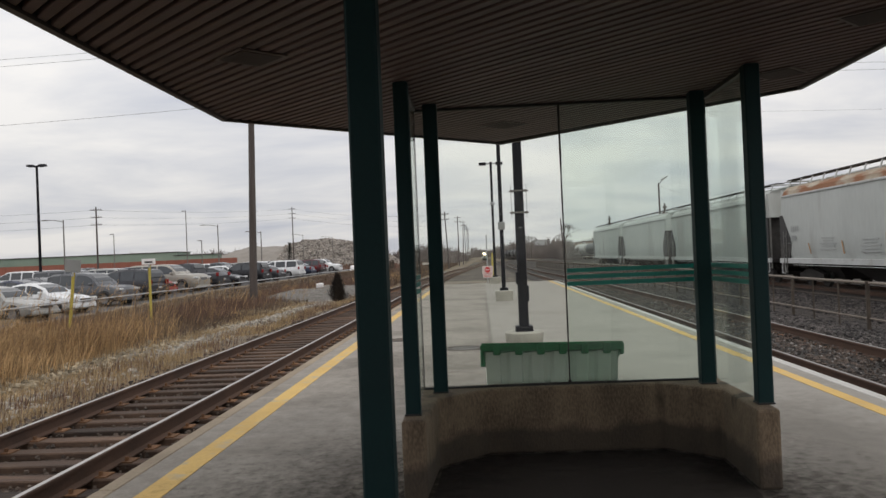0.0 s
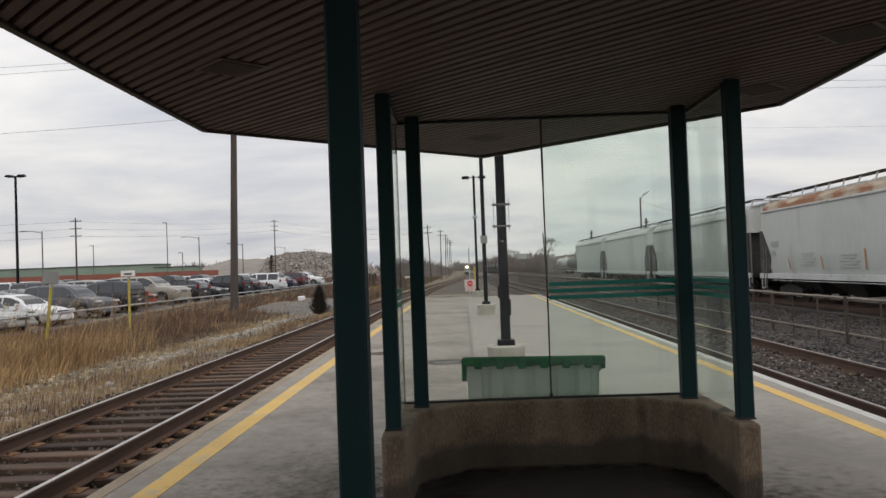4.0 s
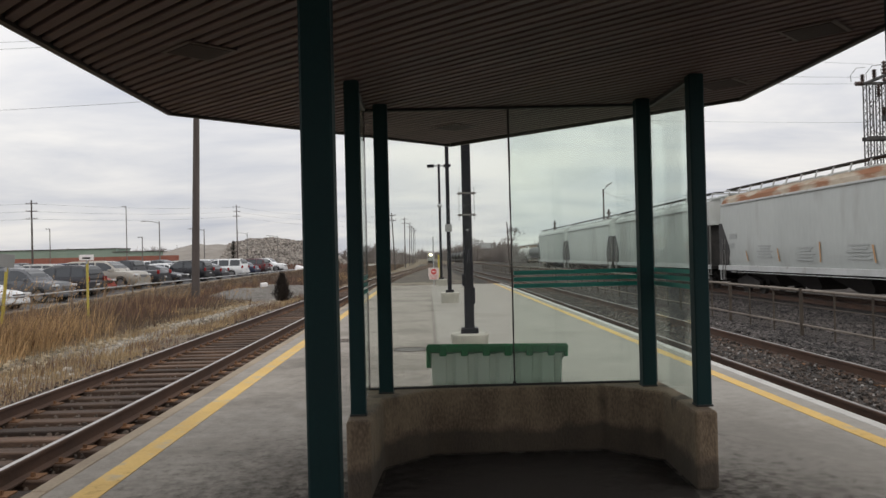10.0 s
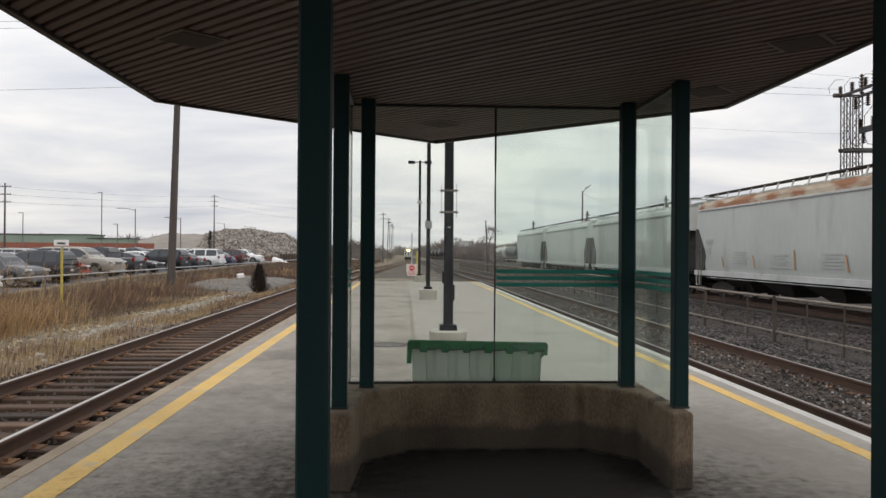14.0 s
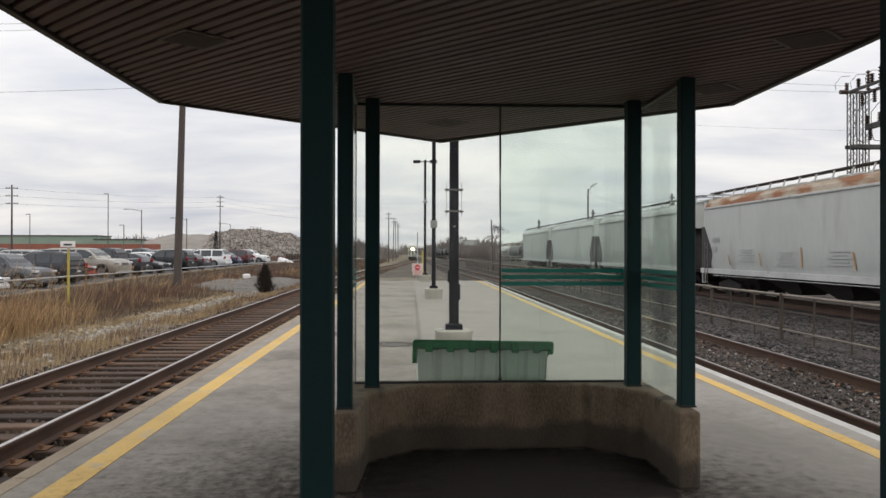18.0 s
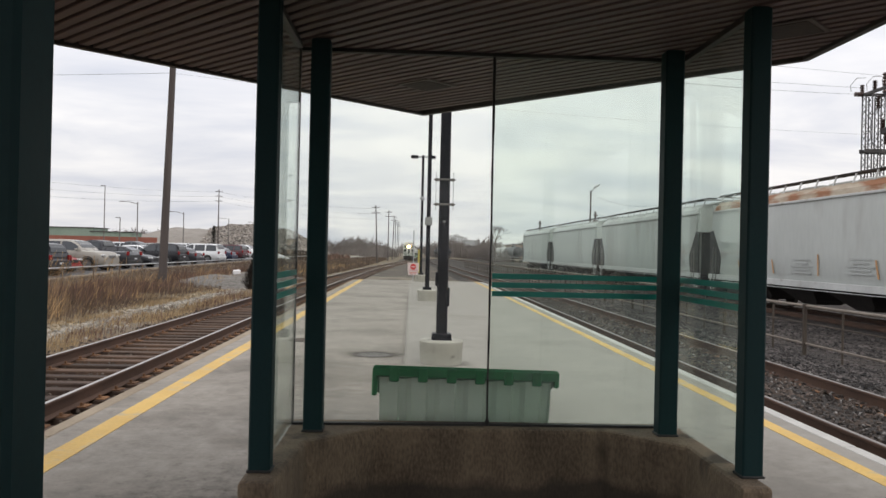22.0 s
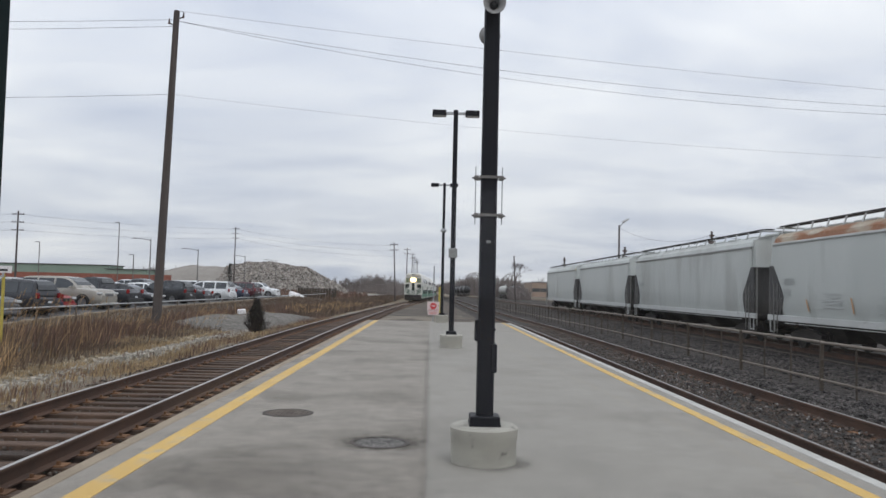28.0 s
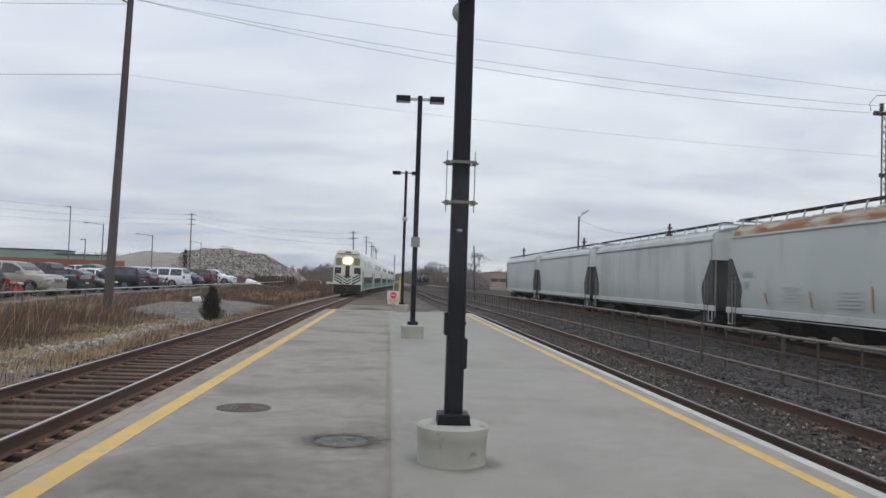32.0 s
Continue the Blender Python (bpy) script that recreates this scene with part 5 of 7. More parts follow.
DRAWN = ((0.0, 0.0), (7.0, 1.0), (13.0, 4.5), (18.0, 8.0), (21.0, 13.0), (23.0, 18.5), (24.5, 25.0), (27.0, 43.0), (29.5, 60.0), (32.0, 78.0))
SHUNTED = [tank_car(27.6, 214, TANK_WHITE, -1.0, "white tank car drawn away across the far yard", YARD_TURN), tank_car(28.5, 197.7, TANK_BLACK, -0.95, "black tank car drawn behind the white one", YARD_TURN)]
tank_car(44, 262, TANK_BLACK, -1.0, "black tank car in the far yard", 40)

# ---- the train that comes in ----
CAR_STEP = 26.0


def coach(cab):
    """A two-level coach with slanted level ends, its length along y, its nose at -y."""
    c = thing("commuter_cab_car" if cab else "commuter_coach", pose(TL, 600, RAIL_Z),
              "white and green double-deck commuter cab car with lit headlights" if cab else "white and green double-deck commuter coach", "train car", "commuter train")
    L, W = 12.9, 1.5
    prof = [(W - 0.05, 0.55), (W, 0.7), (W, 3.1), (W - 0.07, 3.9), (W - 0.26, 4.5), (W - 0.62, 4.85)]

    def ring_at(y, k=1.0):
        return [(-x * k, y, z) for x, z in prof] + [(x * k, y, z) for x, z in reversed(prof)]
    part("body", Geo().loft([ring_at(-L, 0.97), ring_at(-L + 0.25), ring_at(L - 0.25), ring_at(L, 0.97)]), T_WHITE, c, "white body shell")
    for s in (-1, 1):
        x = s * (W + 0.003)
        part("green_band", Geo().box(min(x, x + s * 0.008), max(x, x + s * 0.008), -L + 3.2, L - 3.2, 0.72, 1.95), T_GREEN, c, "green lower side panel")
        for k in range(9):
            y = -L + 4.6 + k * 2.08
            part("window", Geo().box(min(x, x + s * 0.012), max(x, x + s * 0.012), y, y + 1.6, 1.30, 2.0, 0.02), T_GLASS, c)
            part("window", Geo().prism([(s * (W + 0.012), 3.2), (s * (W + 0.025), 3.2), (s * (W - 0.068), 3.92), (s * (W - 0.09), 3.92)], "y", y, y + 1.6), T_GLASS, c)
        for ye in (-L + 1.2, L - 2.6):
            part("door", Geo().box(min(x, x + s * 0.012), max(x, x + s * 0.012), ye, ye + 1.4, 0.75, 2.75, 0.02), T_GREEN, c)
            part("window", Geo().box(min(x + s * 0.008, x + s * 0.02), max(x + s * 0.008, x + s * 0.02), ye + 0.25, ye + 1.15, 1.75, 2.6, 0.02), T_GLASS, c)
    part("underframe", Geo().box(-1.2, 1.2, -L + 0.6, L - 0.6, 0.25, 0.56), UNDER, c)
    for s in (-1, 1):
        truck(c, s * 9.6)
    if cab:
        f = -L - 0.002
        part("nose_frame", Geo().box(-0.42, 0.42, f - 0.16, f, 0.75, 4.3, 0.05), T_WHITE, c, "white projecting gangway frame")
        part("roof_brow", Geo().loft([[(-1.05, f - 0.25, 4.42), (1.05, f - 0.25, 4.42), (1.12, f, 4.30), (-1.12, f, 4.30)], [(-0.85, f - 0.2, 4.72), (0.85, f - 0.2, 4.72), (0.95, f, 4.82), (-0.95, f, 4.82)]]), T_WHITE, c)
        for s in (-1, 1):
            # sky reflection is painted into the upper windows' pale tint
            part("cab_window", Geo().box(min(s * 0.62, s * 1.24), max(s * 0.62, s * 1.24), f - 0.03, f, 3.2, 3.95, 0.03), surface("sky_tinted_cab_window", (0.16, 0.19, 0.11), (0.24, 0.27, 0.17), 0.1, bump=0), c)
            part("cab_window", Geo().box(min(s * 0.66, s * 1.34), max(s * 0.66, s * 1.34), f - 0.03, f, 2.32, 2.95, 0.03), T_GLASS, c)
            for q in range(3):
                zz = 1.18 + q * 0.29
                g = Geo().prism([(s * 0.5, zz), (s * 1.38, zz + 0.46), (s * 1.38, zz + 0.62), (s * 0.5, zz + 0.16)], "y", f - 0.02, f - 0.004)
                part("chevron_stripe", g, T_NOSE_GREEN, c, "dark green chevron stripe")
                part("nose_chevron", Geo().prism([(0.0, zz - 0.0), (s * 0.4, zz + 0.24), (s * 0.4, zz + 0.38), (0.0, zz + 0.14)], "y", f - 0.182, f - 0.165), T_NOSE_GREEN, c, "dark green chevron stripe")
            part("headlight", Geo().lathe([(0.13, 0), (0.13, 0.03), (0.02, 0.045)], 16, pose(s * 0.17, f - 0.266, 3.66, 90)), T_LIGHT, c, "lit headlight")
            part("reflector", Geo().lathe([(0.37, 0), (0.37, 0.004), (0.05, 0.006)], 20, pose(s * 0.13, f - 0.255 - 0.004 * (s > 0), 3.66, 90)), T_GLARE, c, "glowing disc standing for headlight glare")
            part("ditch_light", Geo().lathe([(0.08, 0), (0.08, 0.03), (0.02, 0.04)], 14, pose(s * 1.0, f - 0.02, 0.72, 90)), LAMP_CLEAR, c)
        part("lamp_panel", Geo().box(-0.4, 0.4, f - 0.25, f - 0.1, 3.28, 4.18, 0.03), T_WHITE, c)
        part("gangway_door_window", Geo().box(-0.22, 0.22, f - 0.175, f - 0.158, 1.95, 3.15, 0.02), T_GLASS, c)
        part("pilot", Geo().loft([[(-1.35, f, 0.25), (1.35, f, 0.25), (1.35, f + 0.5, 0.25), (-1.35, f + 0.5, 0.25)], [(-1.4, f - 0.08, 0.30), (1.4, f - 0.08, 0.30), (1.4, f + 0.5, 0.30), (-1.4, f + 0.5, 0.30)], [(-1.45, f - 0.24, 1.2), (1.45, f - 0.24, 1.2), (1.45, f + 0.5, 1.2), (-1.45, f + 0.5, 1.2)]]), UNDER, c, "black pilot plate")
        part("coupler", Geo().box(-0.15, 0.15, f - 0.7, f, 0.6, 0.9, 0.04), UNDER, c)
        part("number_board", Geo().box(-0.3, 0.3, f - 0.27, f - 0.252, 4.5, 4.62), TRIM, c)
    return c


cab_car = coach(True)
first_coach = coach(False)
TRAIN = [cab_car, first_coach] + [copy_thing(first_coach, pose(TL, 700, RAIL_Z)) for _ in range(9)]
# where the nose stands along the line, time by time
NOSE = ((0.0, 474.0), (3.0, 439.0), (6.0, 403.0), (9.0, 368.0), (12.0, 332.0), (15.0, 297.0), (18.0, 262.0), (21.0, 226.5), (23.0, 201.0), (24.5, 183.0), (26.5, 159.5), (28.0, 141.5), (29.0, 129.0), (30.0, 116.5), (31.0, 103.5), (32.0, 90.5))


def motions():
    for k, car in enumerate(TRAIN):
        rows = []
        for i in range(len(NOSE)):
            t, nose = NOSE[i]
            yc = nose + 12.9 + k * CAR_STEP
            xa, xb = TL + bend(yc - 9.6), TL + bend(yc + 9.6)
            yaw = -math.degrees(math.atan2(xb - xa, 19.2))
            rows.append((t, pose((xa + xb) / 2, yc, RAIL_Z + drop(yc), 0, 0, yaw)))
        walk(car, rows)
    for k, car in enumerate(SHUNTED):      # a cut of cars drawn slowly away across the far yard
        walk(car, [(t, pose(27.6 + YARD_X * (m - 16.3 * k), 214 + 16.3 * k * -1 + m, -1.0 - 0.0039 * (m - 16.3 * k), 0, 0, YARD_TURN)) for t, m in DRAWN])


# ---- low pipe fence between the tracks ----
FX = 9.0


def pipe_fence(y0, panels):
    """Pipe panels of three bays: a heavy post at each end, two light ones between, three rails and wire mesh."""
    bay = 1.45
    for k in range(panels):
        y = y0 + k * 3 * bay
        lean = math.sin(k * 2.3) * 0.012
        f = thing("pipe_fence_panel", pose(FX + lean, y, -0.52 + fall(FX, y), 0, lean * 40, 0), "rusty low pipe fence panel with wire mesh between the tracks", "fence", "pipe fence panels")
        part("end_post", Geo().box(-0.036, 0.036, -0.036, 0.036, 0, 1.12, 0.008), FENCE_POST, f)
        for q in (1, 2):
            part("post", Geo().tube((0, q * bay, 0), (0, q * bay, 1.08), 0.022, seg=8), FENCE_POST, f)
        part("top_rail", Geo().tube((0, 0.05, 1.08), (0, 3 * bay - 0.05, 1.08 + 0.006 * math.sin(k)), 0.032, seg=8), FENCE_TOP, f, "pale weathered top rail")
        part("middle_rail", Geo().tube((0, 0.05, 0.72), (0, 3 * bay - 0.05, 0.72), 0.015, seg=6), FENCE_POST, f)
        part("bottom_rail", Geo().tube((0, 0.05, 0.30), (0, 3 * bay - 0.05, 0.30), 0.026, seg=6), FENCE_TOP, f)
        g = Geo()
        if y < 34:
            for i in range(29):
                yy = 0.1 + i * 0.149
                g.box(0.029, 0.031, yy, yy + 0.001, 0.05, 1.05)
            for i in range(9):
                g.box(0.034, 0.037, 0.06, 3 * bay - 0.06, 0.1 + i * 0.115, 0.101 + i * 0.115)
            part("wire_mesh", g, UNDER, f, kind="stuff")


pipe_fence(-3.25, 30)

# ---- car park fence ----
LFX = -12.35


def chain_fence(y0, n, step=3.0):
    for k in range(n):
        y = y0 + k * step
        f = thing("chain_link_panel", pose(LFX, y, -0.34), "grey chain-link fence panel along the car park", "fence", "car park fence")
        part("post", Geo().tube((0, 0, 0), (0, 0, 0.95), 0.03, seg=8), FENCE_R, f)
        part("top_rail", Geo().tube((0, 0, 0.91), (0, step, 0.91), 0.03, seg=6), GALV, f)
        if y < 75:
            g = Geo()
            d = 0.22 if y < 45 else 0.4
            i = -0.9
            while i < step:
                for s in (1, -1):
                    a0, a1 = (i, i + 0.9) if s > 0 else (i + 0.9, i)
                    z0, z1 = 0.03, 0.9
                    if a0 < 0: z0, a0 = z0 + (0 - a0) / (a1 - a0) * (z1 - z0), 0
                    if a1 < 0: z1, a1 = z1 + (0 - a1) / (a0 - a1) * (z0 - z1), 0
                    if a1 > step: z1, a1 = z0 + (step - a0) / (a1 - a0) * (z1 - z0), step
                    if a0 > step: z0, a0 = z1 + (step - a1) / (a0 - a1) * (z0 - z1), step
                    g.add([(0, a0 - 0.003, z0), (0, a0 + 0.003, z0), (0, a1 + 0.003, z1), (0, a1 - 0.003, z1)], [(0, 1, 2, 3)])
                i += d
            part("wire_mesh", g.raw("wire_mesh"), GALV, f, kind="stuff")


chain_fence(12, 32)
for x, y, h, lean, sw, sh in ((-11.2, 22.9, 1.9, 6, 0.46, 0.36), (-11.19, 28.6, 2.05, 0, 0.5, 0.2)):
    b = thing("sign_post", pose(x, y, -0.4, 0, lean, 0), "yellow post with a small grey sign beside the car park fence", "sign post", "car park sign posts")
    part("tube", Geo().tube((0, 0, 0), (0, 0, h), 0.045, seg=10), YELLOW_POST, b)
    part("sign_plate", Geo().box(-sw / 2, sw / 2, -0.06, -0.047, h + 0.02, h + 0.02 + sh, 0.004), SIGN_WHITE if sw > 0.48 else SIGN_GREY, b)
    if sw > 0.48:
        part("text_bar", Geo().box(-0.14, 0.14, -0.064, -0.0602, h + 0.07, h + 0.13), TRIM, b)
    part("plate_bracket", Geo().box(-0.03, 0.03, -0.047, 0.0, h - 0.1, h + sh * 0.8), GALV, b)
kb = thing("lot_kerb", pose(0, 0, 0), "pale concrete kerb along the edge of the car park", "kerb", kind="structure")
for k in range(34):
    part("kerb_stone", Geo().box(-16.45, -16.25, 10 + k * 3.0, 12.97 + k * 3.0, -0.5, lot_z(11.5 + k * 3.0) + 0.08, 0.02), KERB, kb)

# ---- parked cars ----


KINDS = {
    # length, lower outline, greenhouse: base rear, base front, roof rear, roof front, belt z, roof z, half width, wheel radius
    "sedan": (4.6, [(-2.28, 0.35), (-2.30, 0.62), (-2.2, 0.92), (-1.7, 0.98), (-1.0, 0.96), (0.75, 0.93), (1.5, 0.84), (2.15, 0.70), (2.30, 0.52), (2.26, 0.25), (1.8, 0.2), (-1.9, 0.22)], (-1.75, 1.0, -0.95, 0.2, 0.92, 1.43, 0.88, 0.32)),
    "hatch": (4.1, [(-2.02, 0.35), (-2.05, 0.7), (-1.95, 0.98), (-1.0, 0.98), (0.75, 0.95), (1.4, 0.86), (1.9, 0.74), (2.05, 0.52), (2.0, 0.25), (1.6, 0.2), (-1.7, 0.22)], (-1.95, 1.05, -1.45, 0.25, 0.94, 1.48, 0.86, 0.31)),
    "suv": (4.6, [(-2.28, 0.45), (-2.30, 0.8), (-2.25, 1.1), (-1.0, 1.1), (0.85, 1.08), (1.6, 1.02), (2.15, 0.92), (2.30, 0.65), (2.26, 0.35), (1.8, 0.28), (-1.9, 0.3)], (-2.22, 1.0, -1.95, 0.3, 1.06, 1.70, 0.92, 0.36)),
    "bigsuv": (5.2, [(-2.58, 0.5), (-2.60, 0.9), (-2.55, 1.2), (-1.0, 1.2), (1.0, 1.19), (1.8, 1.16), (2.45, 1.08), (2.60, 0.8), (2.56, 0.42), (2.0, 0.34), (-2.1, 0.36)], (-2.52, 1.2, -2.3, 0.42, 1.16, 1.82, 0.98, 0.40)),
    "van": (4.9, [(-2.45, 0.4), (-2.46, 0.8), (-2.42, 1.08), (-1.0, 1.08), (1.2, 1.04), (1.8, 0.94), (2.3, 0.78), (2.45, 0.55), (2.4, 0.28), (1.9, 0.22), (-2.0, 0.24)], (-2.38, 1.55, -2.15, 0.55, 1.04, 1.74, 0.95, 0.33)),
    "pickup": (5.5, [(-2.75, 0.5), (-2.76, 0.9), (-2.72, 1.12), (-0.95, 1.12), (0.9, 1.12), (1.9, 1.1), (2.6, 1.02), (2.76, 0.75), (2.72, 0.42), (2.2, 0.34), (-2.3, 0.36)], (-0.95, 1.15, -0.75, 0.45, 1.1, 1.82, 0.95, 0.40)),
}


def lerp_list(pts, x):
    """Height of a line of points (x, z) at x, eased between them."""
    if x <= pts[0][0]:
        return pts[0][1]
    for (a, p), (b_, q) in zip(pts, pts[1:]):
        if x <= b_:
            k = (x - a) / (b_ - a)
            return p + (q - p) * (k * k * (3 - 2 * k) * 0.4 + k * 0.6)
    return pts[-1][1]


def parked_car(kind, colour):
    """A car along x with its nose at +x: a rounded lower body, a tapered cabin, set-in glass, wheels and lamps."""
    L, low_, (rb_, fb, rt, ft, zb, zt, hw_, wr) = KINDS[kind]
    names = {"sedan": "saloon car", "hatch": "hatchback", "suv": "sport utility vehicle", "bigsuv": "large sport utility vehicle", "van": "minivan", "pickup": "pickup truck"}
    c = thing("parked_" + {"sedan": "sedan", "hatch": "hatchback", "suv": "suv", "bigsuv": "suv", "van": "minivan", "pickup": "pickup"}[kind], pose(0, 0, -500), colour + " " + names[kind] + " parked in the car park", "car", "parked cars")
    p = PAINT[colour]
    x0, x1 = min(q[0] for q in low_), max(q[0] for q in low_)
    deck = sorted({q for q in low_ if q[1] > 0.5})
    sill = min(q[1] for q in low_)
    rings = []
    n = 18
    for i in range(n + 1):
        x = x0 + (x1 - x0) * i / n
        e = min(x - x0, x1 - x) / 0.55
        k = 1.0 if e >= 1 else 0.80 + 0.20 * math.sqrt(max(0.0, 1 - (1 - e) ** 2))
        w = hw_ * k
        zt_ = lerp_list(deck, x)
        zl = sill + (0.10 if e < 0.5 else 0.0)
        sec = [(w * 0.88, zl), (w * 0.97, zl + 0.12), (w, (zl + zt_) * 0.5), (w * 0.985, zt_ - 0.16), (w * 0.94, zt_ - 0.05), (w * 0.80, zt_)]
        rings.append([(x, -a, z) for a, z in sec] + [(x, a, z) for a, z in reversed(sec)])
    part("body", Geo().loft(rings), p, c, soft=True)
    roof_line = [(rb_, zb - 0.08), ((rb_ + rt) / 2 - 0.04, (zb + zt) / 2 + 0.08), (rt, zt - 0.05), (rt + 0.35, zt), ((rt + ft) / 2, zt + 0.02), (ft - 0.25, zt - 0.01), (ft, zt - 0.06), ((ft + fb) / 2 + 0.06, (zb + zt) / 2 + 0.03), (fb, zb - 0.08)]

    def cab_w(z):
        f = max(0.0, min(1.0, (z - zb + 0.08) / (zt - zb + 0.08)))
        return (hw_ * 0.955) * (1 - f) + hw_ * 0.76 * f - 0.02 * f * (1 - f)
    rings = []
    m_ = 16
    for i in range(m_ + 1):
        x = rb_ + (fb - rb_) * i / m_
        zr = max(zb - 0.05, lerp_list(roof_line, x))
        zl = zb - 0.10
        zs = [zl, zl + (zr - zl) * 0.5, zl + (zr - zl) * 0.86]
        sec = [(cab_w(z), z) for z in zs] + [(cab_w(zr) * 0.86, zr)]
        rings.append([(x, -a, z) for a, z in sec] + [(x, a, z) for a, z in reversed(sec)])
    part("cabin", Geo().loft(rings), p, c, soft=True)

    def side_glass(s, a, b):
        g, top_, bot_ = [], [], []
        for i in range(5):
            x = a + (b - a) * i / 4
            zr = lerp_list(roof_line, x)
            z1 = min(zr - 0.085, zt - 0.10)
            z0 = zb + 0.03
            if z1 < z0 + 0.03:
                z1 = z0 + 0.03
            bot_.append((x, s * (cab_w(z0) + 0.008), z0))
            top_.append((x, s * (cab_w(z1) + 0.008), z1))
        ringo = bot_ + top_[::-1]
        part("side_window", Geo().loft([ringo, [(x, y - s * 0.03, z) for x, y, z in ringo]]), CAR_GLASS, c)
    lo, hi = rb_ + (0.42 if kind in ("sedan",) else 0.22), fb - 0.34
    cuts = {"sedan": ((0.0, 0.13), (0.17, 0.52), (0.56, 1.0)), "hatch": ((0.0, 0.18), (0.22, 0.55), (0.59, 1.0)), "suv": ((0.0, 0.26), (0.30, 0.60), (0.64, 1.0)), "bigsuv": ((0.0, 0.28), (0.32, 0.62), (0.66, 1.0)), "van": ((0.0, 0.3), (0.34, 0.64), (0.68, 1.0)), "pickup": ((0.0, 0.42), (0.48, 1.0))}[kind]
    for s in (-1, 1):
        for a, b in cuts:
            side_glass(s, lo + (hi - lo) * a, lo + (hi - lo) * b)

    def end_glass(nm, xa, xb, lift):
        rows_ = []
        for i in range(6):
            x = xa + (xb - xa) * i / 5
            zr = lerp_list(roof_line, x)
            w = cab_w(zr) * 0.80
            rows_.append([(x, -w, zr + 0.012), (x, w, zr + 0.012), (x, w, zr - 0.03), (x, -w, zr - 0.03)])
        part(nm, Geo().loft(rows_), CAR_GLASS, c)
    end_glass("windscreen", ft + 0.02, fb - 0.08, 0.012)
    end_glass("rear_window", rb_ + (0.10 if rt - rb_ > 0.4 else 0.05), rt + 0.02, 0.012)
    wb = L * 0.29
    for sx in (-1, 1):
        for s in (-1, 1):
            m = pose(sx * wb + 0.05, s * (hw_ - 0.10), wr, -90 * s, 0, 0)
            part("wheel_arch", Geo().lathe([(wr + 0.06, -0.02), (wr + 0.06, 0.105), (wr + 0.0, 0.105), (wr + 0.0, -0.02)], 20, m), TRIM, c)
            t = part("tyre", Geo().lathe([(wr * 0.6, -0.1), (wr * 0.93, -0.1), (wr, -0.07), (wr, 0.07), (wr * 0.93, 0.115), (wr * 0.64, 0.115), (wr * 0.6, 0.08)], 20, m), RUBBER, c)
            rim = Geo().lathe([(wr * 0.64, 0.06), (wr * 0.64, 0.118), (wr * 0.55, 0.10), (wr * 0.2, 0.09), (0.02, 0.11)], 14, m)
            part("rim", rim, ALLOY, t)
    fr = max(x for x, z in low_)
    rr = -min(x for x, z in low_)
    lz = zb - 0.28
    for s in (-1, 1):
        part("headlight", Geo().box(fr - 0.24, fr - 0.02, s * (hw_ - 0.22) - 0.16, s * (hw_ - 0.22) + 0.16, lz - 0.03, lz + 0.10, 0.03), LAMP_CLEAR, c)
        part("taillight", Geo().box(-rr - 0.012, -rr + 0.12, s * (hw_ - 0.15) - 0.10, s * (hw_ - 0.15) + 0.10, zb - 0.22, zb + 0.04, 0.02), LAMP_RED, c, "red tail light")
        part("mirror", Geo().box(fb - 0.42, fb - 0.26, s * (hw_ + 0.07) - 0.08, s * (hw_ + 0.07) + 0.08, zb + 0.0, zb + 0.14, 0.03), p, c)
        part("door_handle", Geo().box(-0.25, -0.08, min(s * (hw_ - 0.005), s * (hw_ + 0.02)), max(s * (hw_ - 0.005), s * (hw_ + 0.02)), zb - 0.16, zb - 0.13), TRIM, c)
        part("sill_trim", Geo().box(-wb + wr + 0.1, wb - wr, min(s * (hw_ - 0.03), s * (hw_ + 0.006)), max(s * (hw_ - 0.03), s * (hw_ + 0.006)), 0.22, 0.34, 0.01), TRIM, c)
    part("grille", Geo().box(fr - 0.06, fr + 0.012, -0.36, 0.36, lz - 0.14, lz + 0.04, 0.02), ALLOY if kind in ("bigsuv", "suv") else TRIM, c)
    part("front_bumper", Geo().box(fr - 0.12, fr + 0.03, -hw_ + 0.1, hw_ - 0.1, 0.26, 0.42, 0.03), p, c)
    part("rear_bumper", Geo().box(-rr - 0.04, -rr + 0.1, -hw_ + 0.08, hw_ - 0.08, 0.36, 0.58, 0.03), TRIM if kind in ("pickup", "suv", "bigsuv") else p, c)
    part("number_plate", Geo().box(-rr - 0.052, -rr - 0.041, -0.15, 0.15, 0.62, 0.72), PLATE_PALE, c)
    return c


MODELS = {}


def put_car(kind, colour, x, y, yaw):
    key = (kind, colour)
    m = pose(x, y, lot_z(y), 0, 0, yaw)
    if key not in MODELS:
        MODELS[key] = parked_car(kind, colour)
        MODELS[key].matrix_world = m
        return MODELS[key]
    return copy_thing(MODELS[key], m)


